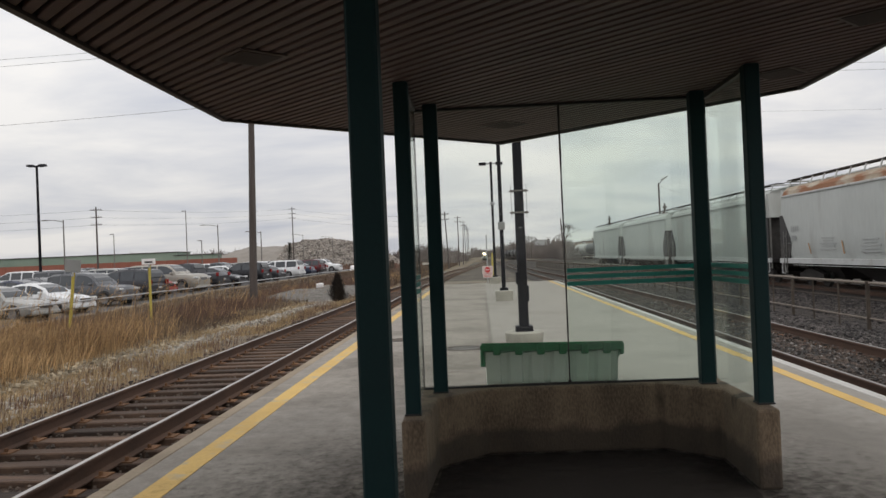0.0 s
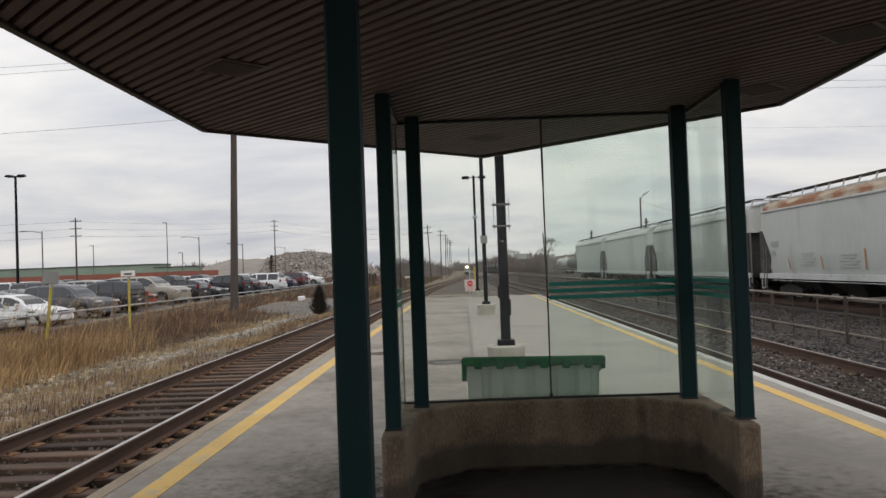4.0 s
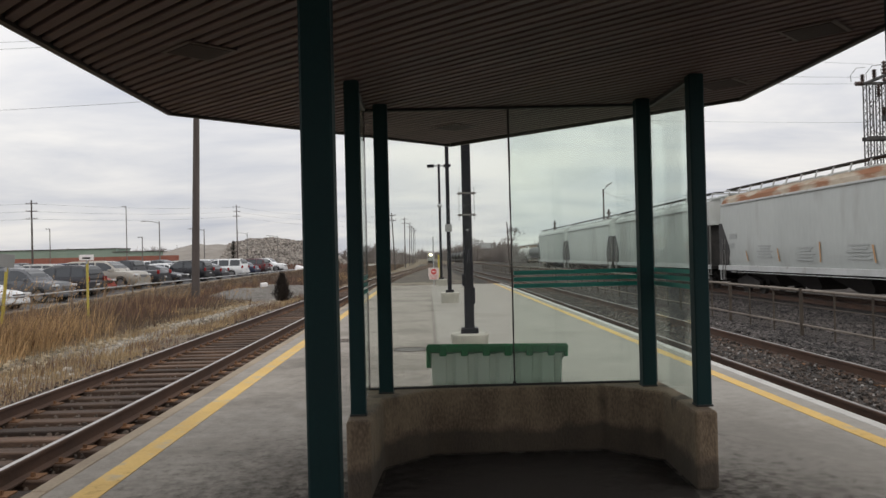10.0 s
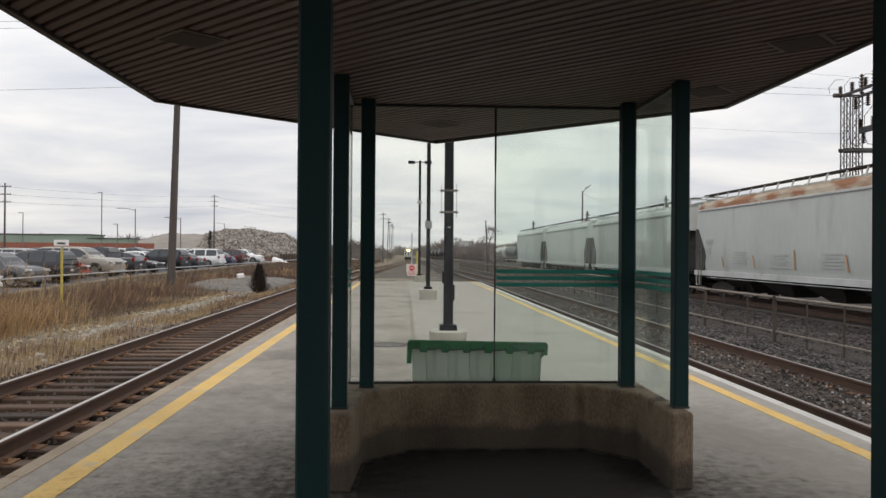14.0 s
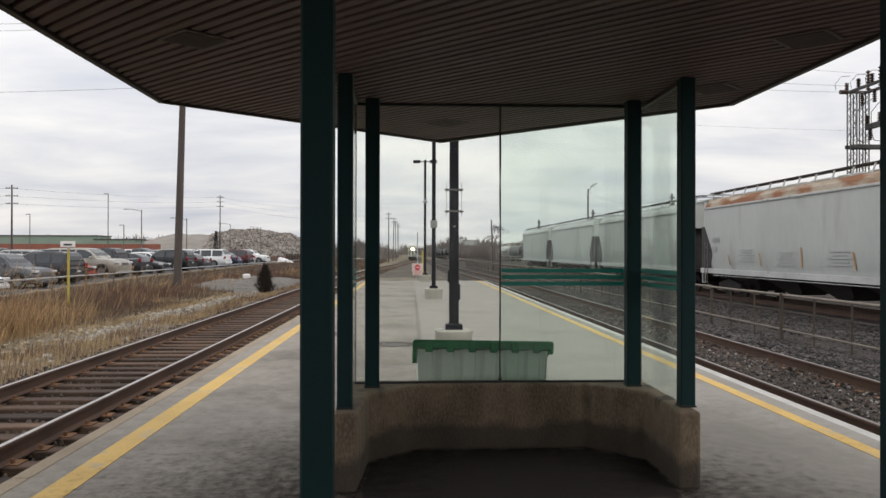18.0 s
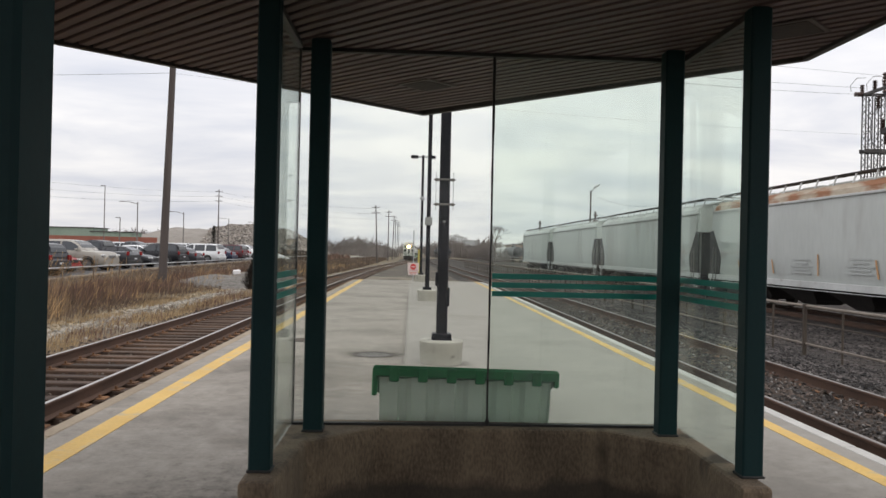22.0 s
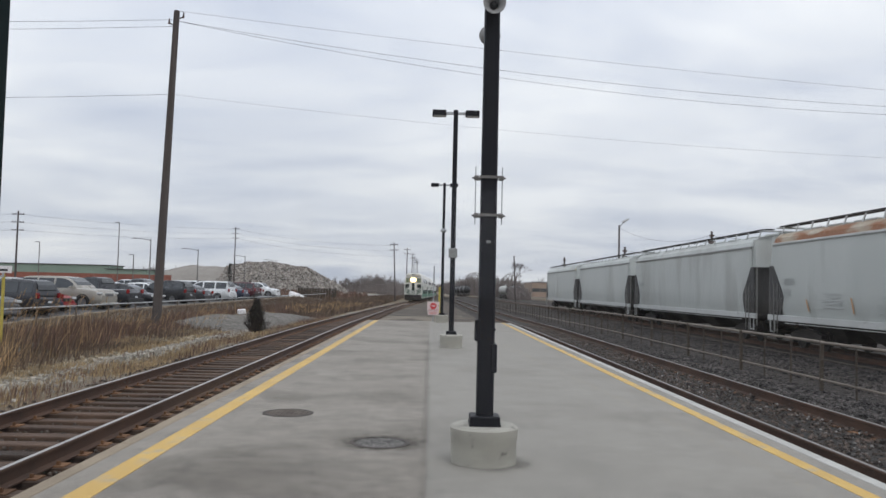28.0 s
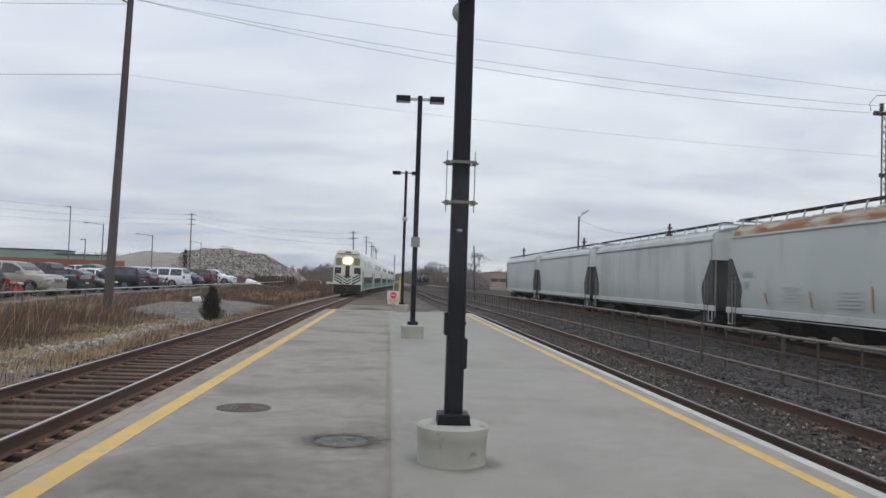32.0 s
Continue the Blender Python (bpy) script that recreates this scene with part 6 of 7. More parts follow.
# first row, noses (0) or tails (180) to the fence
ROW1 = (("sedan", "grey", 25.6, 0, 0), ("hatch", "silver", 29.4, 0, 0), ("sedan", "silver", 34.0, 0, 0), ("sedan", "white", 37.3, 0, 0), ("suv", "grey", 41.95, 0, 0), ("suv", "charcoal", 45.65, 180, 0), ("hatch", "navy", 47.9, 180, 0.9), ("hatch", "red", 50.0, 0, 1.1),
        ("bigsuv", "beige", 52.9, 0, 0), ("pickup", "charcoal", 56.9, 180, 0), ("sedan", "black", 61.2, 0, 0), ("suv", "black", 68.2, 180, 0), ("sedan", "charcoal", 73.2, 180, 0), ("van", "white", 81.2, 180, 0), ("sedan", "navy", 86.6, 180, 0), ("suv", "maroon", 92.2, 180, 0),
        ("sedan", "silver", 96.4, 180, 0.6), ("suv", "white", 103.1, 0, 0))
for kd, cl, yy, yaw, back in ROW1:
    put_car(kd, cl, -17.25 - back - KINDS[kd][0] / 2, yy - 0.75, yaw - 11 + random.uniform(-2, 2))
mixk, mixc = ("sedan", "suv", "sedan", "van", "hatch", "suv", "pickup"), ("white", "grey", "silver", "black", "navy", "white", "maroon", "silver", "red", "grey", "beige")
pairs = [("sedan", "grey"), ("sedan", "white"), ("suv", "grey"), ("suv", "white"), ("suv", "black"), ("sedan", "silver"), ("van", "white"), ("sedan", "black"), ("suv", "navy"), ("hatch", "white"), ("sedan", "navy"), ("van", "grey"), ("pickup", "grey"), ("sedan", "maroon"), ("suv", "silver")]
for xr, ya, yb, skip in ((-24.9, 36, 108, 0.06), (-38.5, 44, 112, 0.1), (-44.2, 50, 112, 0.15)):
    y = ya
    while y < yb:
        if random.random() > skip:
            kd, cl = random.choice(pairs)
            put_car(kd, cl, xr + random.uniform(-0.3, 0.3), y, random.choice((0, 180)) - 11 + random.uniform(-2, 2))
        y += 3.3

# ---- posts, lamps and wires round the car park ----


def wire(pts, r=0.012, sag=0.0, n=14, name="overhead_wire", label="thin sagging overhead wire"):
    a, b = Vector(pts[0]), Vector(pts[1])
    rings = []
    d = (b - a).normalized()
    u = d.cross(Vector((0, 0, 1))).normalized()
    w = u.cross(d)
    for i in range(n + 1):
        k = i / n
        p = a.lerp(b, k) - Vector((0, 0, sag * 4 * k * (1 - k)))
        rings.append([tuple(p + (u * math.cos(q) + w * math.sin(q)) * r) for q in (0.5, 2.6, 4.7)])
    return tagged(part(name, Geo().loft(rings), WIRE), label, "wire", "overhead wires")


def cobra(x, y, z, arm=-2.2):
    c = thing("street_lamp", pose(x, y, 0), "grey street lamp with a curved arm beyond the car park", "street lamp", "street lamps")
    part("shaft", Geo().tube((0, 0, -0.2), (0, 0, z), 0.11, 0.07, 8), LATTICE, c)
    part("arm", Geo().tube((0, 0, z - 0.25), (arm * 0.55, 0, z + 0.02), 0.045, seg=6).tube((arm * 0.55, 0, z + 0.02), (arm, 0, z + 0.06), 0.04, seg=6), LATTICE, c)
    part("lamp_head", Geo().loft([[(arm * 0.96, -0.12, z), (arm * 1.28, -0.1, z), (arm * 1.28, 0.1, z), (arm * 0.96, 0.12, z)], [(arm * 0.98, -0.08, z + 0.14), (arm * 1.22, -0.06, z + 0.1), (arm * 1.22, 0.06, z + 0.1), (arm * 0.98, 0.08, z + 0.14)]]), LATTICE, c)


for x, y, z in ((-51.5, 99, 8.0), (-40.45, 124.8, 7.87), (-37.7, 139.5, 7.15), (-42.9, 196, 8.2), (-35.8, 197, 7.4)):
    cobra(x, y, z)


def lot_lamp(x, y, z, heads=True):
    c = thing("lot_lamp", pose(x, y, 0), "tall dark car park lamp post", "lamp post", "car park lamps")
    part("shaft", Geo().tube((0, 0, -0.1), (0, 0, z), 0.10, 0.075, 8), POLE_BLACK if heads else LATTICE, c)
    if heads:
        part("crossarm", Geo().box(-0.5, 0.5, -0.04, 0.04, z - 0.1, z - 0.03), POLE_BLACK, c)
        for s in (-1, 1):
            part("lamp_head", Geo().loft([[(s * 0.15, -0.2, z - 0.1), (s * 0.62, -0.2, z - 0.06), (s * 0.62, 0.2, z - 0.06), (s * 0.15, 0.2, z - 0.1)], [(s * 0.2, -0.15, z + 0.06), (s * 0.58, -0.12, z + 0.08), (s * 0.58, 0.12, z + 0.08), (s * 0.2, 0.15, z + 0.06)]]), POLE_BLACK, c)
    else:
        part("lamp_head", Geo().box(-0.75, 0.05, -0.12, 0.12, z - 0.02, z + 0.1, 0.03), LATTICE, c)


lot_lamp(-28.0, 51.5, 8.5)
lot_lamp(-53.05, 145.3, 11.65, False)
lot_lamp(-68.8, 150, 8.2, False)
lot_lamp(-48.4, 139.9, 5.95, False)


def utility_pole(x, y, z, arms=2, lean=0.0, r=0.16, z0=-0.5, label="weathered wooden utility pole", insul=True):
    c = thing("utility_pole", pose(x, y, z0, 0, lean, 0), label, "utility pole", "utility poles")
    h = z - z0
    part("shaft", Geo().tube((0, 0, 0), (0, 0, h), r, r * 0.62, 12), WOOD_POLE, c, soft=True)
    for k in range(arms):
        zz = h - 0.5 - 1.1 * k
        a = part("crossarm", Geo().box(-0.85, 0.85, -0.05, 0.05, zz - 0.05, zz + 0.05, 0.01), WOOD_POLE, c)
        for xx in (-0.75, -0.35, 0.35, 0.75):
            part("insulator", Geo().lathe([(0.05, zz + 0.06), (0.06, zz + 0.12), (0.03, zz + 0.2)], 8, pose(xx, 0, 0)), INSUL, a)
    return c


big = utility_pole(-11.01, 40.81, 13.4, 0, 1.5, 0.20, -0.6, "tall leaning wooden utility pole between the grass and the car park")
for zz, s in ((13.6, 1), (13.3, -1)):
    part("insulator", Geo().tube((0, 0, zz), (s * 0.3, 0, zz + 0.15), 0.03, seg=6).tube((s * 0.3, 0, zz + 0.1), (s * 0.3, 0, zz + 0.35), 0.05, 0.03, 8), INSUL, big)
utility_pole(-56.5, 118, 11.0, 3)
utility_pole(-44.86, 194, 14.9, 3)
for px_, py_, pz_, ln in ((-6.3, 170, 10.8, -2.5), (-5.4, 215, 12.0, 0.0), (-5.2, 255, 12.4, 1.5), (-5.3, 300, 13.1, 0.0), (-5.6, 350, 14.1, 1.0), (-5.8, 410, 15.2, 0.0)):
    utility_pole(px_, py_, pz_, 2, ln, z0=-0.6 + drop(py_))
utility_pole(10.7, 99, 5.5, 0, -3.0, 0.11, -1.0)
top = (-10.65, 40.8, 12.95)
wire((top, (24.9, 45.1, 10.6)), 0.009, 0.75)
wire((top, (24.9, 44.6, 10.85)), 0.009, 0.55)
wire(((-10.65, 40.8, 13.4), (26.3, 44.9, 11.6)), 0.007, 0.2)
wire(((-10.75, 40.8, 9.7), (25.4, 45.0, 8.4)), 0.005, 0.35)
for z0, z1 in ((13.2, 14.8), (12.9, 14.2), (9.9, 10.9)):
    wire(((-10.7, 40.8, z0 - 0.2), (-72, 43, z1)), 0.009, 1.0)
for zz in (10.5, 9.4, 8.3):
    wire(((-56.5, 118, zz), (-44.9, 194, zz + 3.9)), 0.016, 0.5)
    wire(((-56.5, 118, zz), (-120, 90, zz)), 0.016, 1.0)
    wire(((-44.9, 194, zz + 3.9), (-6.3, 170, zz - 0.4)), 0.016, 0.9)

# ---- substation gantry behind the freight cars ----
GANTRY = surface("weathered_gantry_steel", (0.06, 0.06, 0.062), (0.13, 0.125, 0.12), 0.7, 0.3, scale=2, fine=20, bump=0.1)


def lattice_leg(parent, x, y, h, w=0.55):
    g = Geo()
    for sx in (-1, 1):
        for sy in (-1, 1):
            g.box(x + sx * w / 2 - 0.025, x + sx * w / 2 + 0.025, y + sy * w / 2 - 0.025, y + sy * w / 2 + 0.025, 0, h)
    part("leg_angle", g, GANTRY, parent)
    b = Geo()
    z, s = 0.2, 1
    while z < h - w:
        for sy in (-1, 1):
            b.tube((x - s * w / 2, y + sy * w / 2, z), (x + s * w / 2, y + sy * w / 2, z + w), 0.017, seg=4)
        for sx in (-1, 1):
            b.tube((x + sx * w / 2, y - s * w / 2, z), (x + sx * w / 2, y + s * w / 2, z + w), 0.017, seg=4)
        z, s = z + w, -s
    part("bracing", b, GANTRY, parent)


def insulator_stack(parent, x, y, z, up=1, h=0.7):
    prof = []
    for k in range(6):
        prof += [(0.05, z + up * k * h / 6), (0.14, z + up * (k + 0.5) * h / 6)]
    part("insulator", Geo().lathe(prof + [(0.04, z + up * h)], 10, pose(x, y, 0)), INSUL, parent)


gan = thing("substation_gantry", pose(25.78, 45.0, -0.5), "steel lattice substation gantry with insulators behind the freight cars", "electrical gantry")
GH = 11.0
for x in (-0.36, 0.34):
    lattice_leg(gan, x, 0, GH, 0.36)
    lattice_leg(gan, x, -7.0, GH, 0.36)
for x in (-0.52, 0.52):
    part("beam", Geo().box(x - 0.07, x + 0.07, -7.4, 0.3, GH, GH + 0.16, 0.02), GANTRY, gan)
part("beam", Geo().box(-0.6, 0.6, -0.1, 0.1, GH + 0.005, GH + 0.15, 0.02), GANTRY, gan)
part("beam", Geo().box(0.26, 0.44, -7.2, -0.2, GH - 2.1, GH - 1.78, 0.02), GANTRY, gan)
part("beam", Geo().box(-0.62, 4.6, -0.3, -0.19, GH - 3.12, GH - 2.9, 0.02), GANTRY, gan)
part("beam", Geo().box(-0.62, 4.6, 0.19, 0.3, GH - 3.12, GH - 2.9, 0.02), GANTRY, gan)
for y in (-0.1, -1.3, -2.6, -3.9, -5.2):
    insulator_stack(gan, 0.52, y, GH + 0.16, 1, 1.15)
    insulator_stack(gan, -0.52, y + 0.35, GH + 0.16, 1, 0.5)
    insulator_stack(gan, 0.0, y - 0.3, GH - 0.02, -1, 0.75)
    insulator_stack(gan, 0.35, y - 0.2, GH - 1.78, 1, 0.5)
    insulator_stack(gan, 0.35, y - 0.5, GH - 2.1, -1, 0.6)
for x in (-0.95, -0.8, -0.65):
    part("strain_insulator", Geo().lathe([(0.03, -0.07), (0.13, -0.05), (0.13, 0.02), (0.03, 0.06)], 10, pose(x, 0.1, GH + 0.1, 0, 90, 0)), INSUL, gan)
for x in (1.35, 2.3):
    part("transformer_can", Geo().lathe([(0.22, GH - 4.5), (0.25, GH - 4.45), (0.25, GH - 3.75), (0.18, GH - 3.62), (0.02, GH - 3.58)], 14, pose(x, -0.25, 0)), UNDER, gan)
    insulator_stack(gan, x, -0.25, GH - 3.6, 1, 0.4)
part("can_beam", Geo().box(0.9, 3.0, -0.45, -0.05, GH - 4.62, GH - 4.5), GANTRY, gan)
for x, y in ((-0.5, -0.4), (0.1, -0.9), (0.3, -2.0), (0.5, -3.2)):
    g = Geo()
    pts_ = [Vector((x - 0.2, y, GH + 0.9)), Vector((x - 0.75, y - 0.1, GH + 0.85)), Vector((x - 1.05, y, GH + 0.45)), Vector((x - 1.0, y, GH + 0.1))]
    for p0, p1 in zip(pts_, pts_[1:]):
        g.tube(p0, p1, 0.014, seg=5)
    part("jumper", g, WIRE, gan)
    g = Geo()
    pts_ = [Vector((x + 0.9, y - 0.6, GH - 0.4)), Vector((x + 0.3, y - 0.4, GH - 0.75)), Vector((x + 0.12, y, GH - 1.2)), Vector((x + 0.12, y, GH - 2.3)), Vector((x + 0.3, y, GH - 2.75)), Vector((x + 0.6, y - 0.1, GH - 2.8))]
    for p0, p1 in zip(pts_, pts_[1:]):
        g.tube(p0, p1, 0.02, seg=5)
    part("jumper", g, WIRE, gan)

# yard poles that rise behind the freight cars
yl = thing("yard_lamp", pose(18.8, 83, -0.5), "grey yard light on a wooden pole behind the freight cars", "street lamp")
part("shaft", Geo().tube((0, 0, 0), (0, 0, 8.5), 0.12, 0.08, 8), WOOD_POLE, yl)
part("arm", Geo().tube((0, 0, 8.3), (0.45, 0, 8.9), 0.05, seg=6), GALV, yl)
part("lamp_head", Geo().tube((0.3, 0, 8.8), (0.9, 0, 9.15), 0.14, 0.07, 8), GALV, yl)
for x, y, z in ((18.4, 79, 5.7), (24.95, 75, 7.0), (17.05, 104, 5.7)):
    yp = utility_pole(x, y, z, 0, 0, 0.15)
    part("bracket", Geo().box(-0.25, 0.25, -0.1, 0.1, z - 0.6, z - 0.35).box(-0.2, 0.2, -0.1, 0.1, z + 0.05, z + 0.2), INSUL, yp)
wire(((18.9, 83, 7.7), (24.95, 75, 6.7)), 0.012, 0.9)
wire(((18.4, 79, 5.4), (24.95, 75, 6.5)), 0.012, 0.7)
wire(((18.4, 79, 5.1), (24.95, 75, 6.2)), 0.012, 0.6)
wire(((24.95, 75, 6.6), (33, 62, 6.6)), 0.012, 0.6)

# ---- far things ----


def far_building(name, x0, x1, y0, y1, h, mat_, label, windows=0, band=None):
    b = thing(name, pose(0, 0, -0.3), label, "building")
    part("wall", Geo().box(x0, x1, y0, y1, 0, h), mat_, b)
    part("roof", Geo().box(x0 - 0.2, x1 + 0.2, y0 - 0.2, y1 + 0.2, h, h + 0.16, 0.03), FASCIA if band is None else band, b)
    for k in range(windows):
        x = x0 + (x1 - x0) * (k + 0.5) / windows
        part("window", Geo().box(x - 1.2, x + 1.2, y0 - 0.06, y0 - 0.01, h * 0.35, h * 0.6), CAR_GLASS, b)
    return b


far_building("warehouse", -125, -66.7, 176, 184, 5.1, GREEN_BLD, "long pale green flat-roofed warehouse behind the car park", 9)
far_building("warehouse", -66.6, -58.0, 174, 180, 4.3, GREEN_BLD, "pale green low annex beside the warehouse", 3)
far_building("warehouse", -150, -104, 150, 170, 5.6, BLUE_BLD, "blue-grey low warehouse far behind the car park", 6, GREY_BLD)
hoard = thing("red_hoarding", pose(0, 0, 0.1), "brick-red hoarding along the far side of the car park", "fence")
for k in range(21):
    part("panel", Geo().box(-117.7 + k * 3.45, -117.7 + k * 3.45 + 3.4, 150 - 0.05, 150 + 0.05, 0, 2.75), RED_FENCE, hoard)
far_building("brick_building", 32.2, 40, 255, 275, 4.4, BRICK_BLD, "low tan brick building beyond the yard", 3)
far_building("apartment_building", 45, 60, 700, 720, 12, GREY_BLD, "pale apartment building in the distance", 6)

# rubble heap
HX, HY = -47.0, 225.0


def heap(x, y):
    u, v = (x - HX) / 31.0, (y - HY) / 26.0
    left = 6.6 * max(0.0, 1 - abs((x + 57) / 20.0) ** 3.5 - v * v)
    right = 7.7 * max(0.0, 1 - abs((x + 44) / 23.0) ** 2.4 - v * v)
    return max(left, right) + (0.8 * noise.noise((x * 0.3, y * 0.3, 1)) if max(left, right) > 0.3 else 0) - 0.5


tagged(part("earth_mound", grid(steps((-90, -12, 1.5)), steps((198, 252, 2.0)), heap).raw("earth_mound"), DIRT_HEAP), "big grey heap of earth and rubble beyond the car park", "rubble heap")
rb_g = Geo()
rnd = random.Random(7)
for _ in range(4200):
    x, y = rnd.uniform(-46, -20) if _ % 6 else rnd.uniform(-52, -44), rnd.uniform(199, 226)
    z = heap(x, y)
    if z < 0.3:
        continue
    s = rnd.uniform(0.1, 0.42)
    m = pose(x, y, z, rnd.uniform(0, 360), rnd.uniform(0, 360), rnd.uniform(0, 360))
    rb_g.box(-s, s, -s * rnd.uniform(0.4, 1), s * 0.7, -s * rnd.uniform(0.2, 0.6), s * 0.4, 0, m)
tagged(part("rubble", rb_g.raw("rubble"), CHUNK), "broken concrete chunks piled on the heap", "rubble", kind="stuff")
snow = thing("white_tarp_pile", pose(-16.4, 110, 0.05), "white tarpaulin-covered pile at the end of the car park", "pile")
part("cover", Geo().loft([[(0.8 * ox + 1.1 * k * math.cos(a), 0.7 * k * math.sin(a), 0.8 * z) for a in [i * math.pi / 6 for i in range(12)]] for k, z, ox in ((1.0, 0, 0), (0.8, 0.3, -0.2), (0.5, 0.62, -0.55), (0.2, 0.85, -0.85), (0.05, 0.9, -0.95))]), SIGN_WHITE, snow, soft=True)
bf = thing("board_fence", pose(0, 0, -0.3), "dark weathered board fence at the end of the car park", "fence")
for k in range(14):
    part("board", Geo().box(-17.6 + k * 0.36, -17.6 + k * 0.36 + 0.32, 118 + k * 0.25, 118.06 + k * 0.25, 0, 1.5 + 0.1 * math.sin(k * 3.1)), FENCE_POST, bf)


# ---- vegetation ----


def blades(name, n, area, height, lean, width, mat_, label, seed, density=None, category="grass"):
    """A field of bent grass blades as one object."""
    r = np.random.RandomState(seed)
    vs, fs = [], []
    k = 0
    made = 0
    while made < n:
        x, y = r.uniform(area[0], area[1]), area[2] + (area[3] - area[2]) * r.rand() ** 1.3
        if density and r.rand() > density(x, y):
            n -= 1
            continue
        made += 1
        z = gz(x, y) - 0.02
        h = r.uniform(*height) * (0.75 + 0.5 * noise.noise((x * 0.5, y * 0.35, seed)))
        a = r.uniform(0, 6.283)
        lx, ly = lean * h * (r.rand() - 0.2) + 0.25 * h * (r.rand() - 0.5), 0.6 * h * (r.rand() - 0.5) * (0.4 + lean)
        w = width * r.uniform(0.6, 1.5) * (1 + y / 60.0)
        dx, dy = w * math.cos(a), w * math.sin(a)
        vs += [(x - dx, y - dy, z), (x + dx, y + dy, z), (x + lx * 0.45 + dx * 0.8, y + ly * 0.45 + dy * 0.8, z + h * 0.62), (x + lx * 0.45 - dx * 0.8, y + ly * 0.45 - dy * 0.8, z + h * 0.62), (x + lx, y + ly, z + h)]
        fs += [(k, k + 1, k + 2, k + 3), (k + 3, k + 2, k + 4)]
        k += 5
    g = Geo()
    g.v, g.f = vs, fs
    return tagged(part(name, g.raw(name), mat_), label, category, kind="stuff")


def strip(x, y):
    """A band of tipped limestone along the foot of the bank."""
    c = -6.95 - 0.3 * min(1.0, max(0.0, (y - 14) / 10.0))
    return math.exp(-((x - c) / 0.55) ** 2)


def bare(x, y):
    """Little grows on the gravel mound."""
    return 0.06 if 41.5 < y < 60 and -11.0 < x < -6.6 else 1.0


def thick(x, y):
    """Where the tall grass stands: dense in the near ditch, thin past the big pole."""
    far = 1.0 if y < 20 else max(0.02, 1.0 - (y - 20) / 6.0)
    return min(1.0, max(0.04, (-x - 8.2) / 1.6)) * far * (0.55 + 0.9 * max(0.0, 0.5 + noise.noise((x * 0.7, y * 0.4, 2))))


blades("tall_grass", 120000, (-12.3, -8.2, 8, 60), (0.35, 1.0), 0.8, 0.0042, GRASS, "tall dry tan grass in the ditch by the car park fence", 3, thick)
blades("tall_grass", 9000, (-12.3, -6.5, 62, 150), (0.3, 0.8), 0.5, 0.012, GRASS_DULL, "dull brown grass farther along the line", 4)
blades("tall_grass", 1500, (-11, -6.8, 66, 140), (0.4, 0.9), 0.5, 0.012, GRASS, "tall dry tan grass farther along the line", 14)
blades("dull_grass", 34000, (-12.3, -8.3, 21, 62), (0.1, 0.42), 0.6, 0.006, GRASS_DULL, "low dull olive-brown grass by the car park fence", 13, lambda x, y: bare(x, y) * min(1.0, max(0.0, (y - 21) / 5.0)) * max(0.15, 0.7 + 0.9 * noise.noise((x * 0.6, y * 0.25, 15))))
blades("dull_grass", 20000, (-16.2, -12.2, 12, 110), (0.1, 0.32), 0.6, 0.008, GRASS_DULL, "low dull grass on the bank below the car park", 16)
blades("brown_weeds", 40000, (-12.2, -8.6, 18, 75), (0.25, 0.8), 0.4, 0.006, WEED, "rust-brown dead weeds among the grass", 5, lambda x, y: bare(x, y) * max(0.0, min(1.0, (-x - 8.9) / 1.5)) * max(0.0, 0.45 + 1.5 * noise.noise((x * 0.35, y * 0.16, 9))))
blades("short_grass", 80000, (-9.6, -5.5, 8, 60), (0.04, 0.23), 0.5, 0.005, GRASS_LOW, "short straw-coloured grass on the bank beside the track", 6, lambda x, y: max(0.08, 0.6 + 1.3 * noise.noise((x * 0.8, y * 0.3, 6))) * (0.25 if y > 40 else 1.0) * (1 - 0.8 * strip(x, y) * (0.5 if y < 18 else 1.0)))
blades("trackside_weeds", 12000, (-7.4, -5.3, 9, 60), (0.1, 0.42), 0.4, 0.004, WEED, "thin dark weeds at the edge of the ballast", 8, lambda x, y: max(0.05, 0.3 + 1.6 * noise.noise((x * 0.9, y * 0.5, 12))))
blades("far_grass", 9000, (-13, -6.5, 110, 240), (0.4, 1.0), 0.4, 0.03, GRASS_DULL, "dull dry grass far along the line", 10)
blades("far_brush", 9000, (-60, -14, 119, 200), (0.8, 2.0), 0.2, 0.05, WEED, "brown brush beyond the car park", 11)
# feathery seed heads over the near grass
r_ = np.random.RandomState(51)
plume = Geo()
for i in range(420):
    x, y = r_.uniform(-12.2, -9.3), 9 + 24 * r_.rand() ** 1.2
    z = gz(x, y)
    h = r_.uniform(0.8, 1.35)
    lx, ly = r_.uniform(-0.1, 0.4), r_.uniform(-0.15, 0.15)
    tip = Vector((x + lx, y + ly, z + h))
    plume.tube((x, y, z), tip, 0.004, 0.002, 3, False)
    d = Vector((lx * 0.6 + 0.05, ly, 0.25)).normalized()
    for k in range(16):
        q = tip + d * (0.26 * k / 16)
        o = Vector((r_.normal(), r_.normal(), r_.normal() * 0.4)).normalized() * r_.uniform(0.015, 0.045) * (1 - k / 22)
        w = d * 0.03
        plume.add([q - w * 0.3, q + o + w, q + w], [(0, 1, 2)])
tagged(part("seed_heads", plume.raw("seed_heads"), GRASS), "feathery brown seed heads on tall stalks", "grass", kind="stuff")


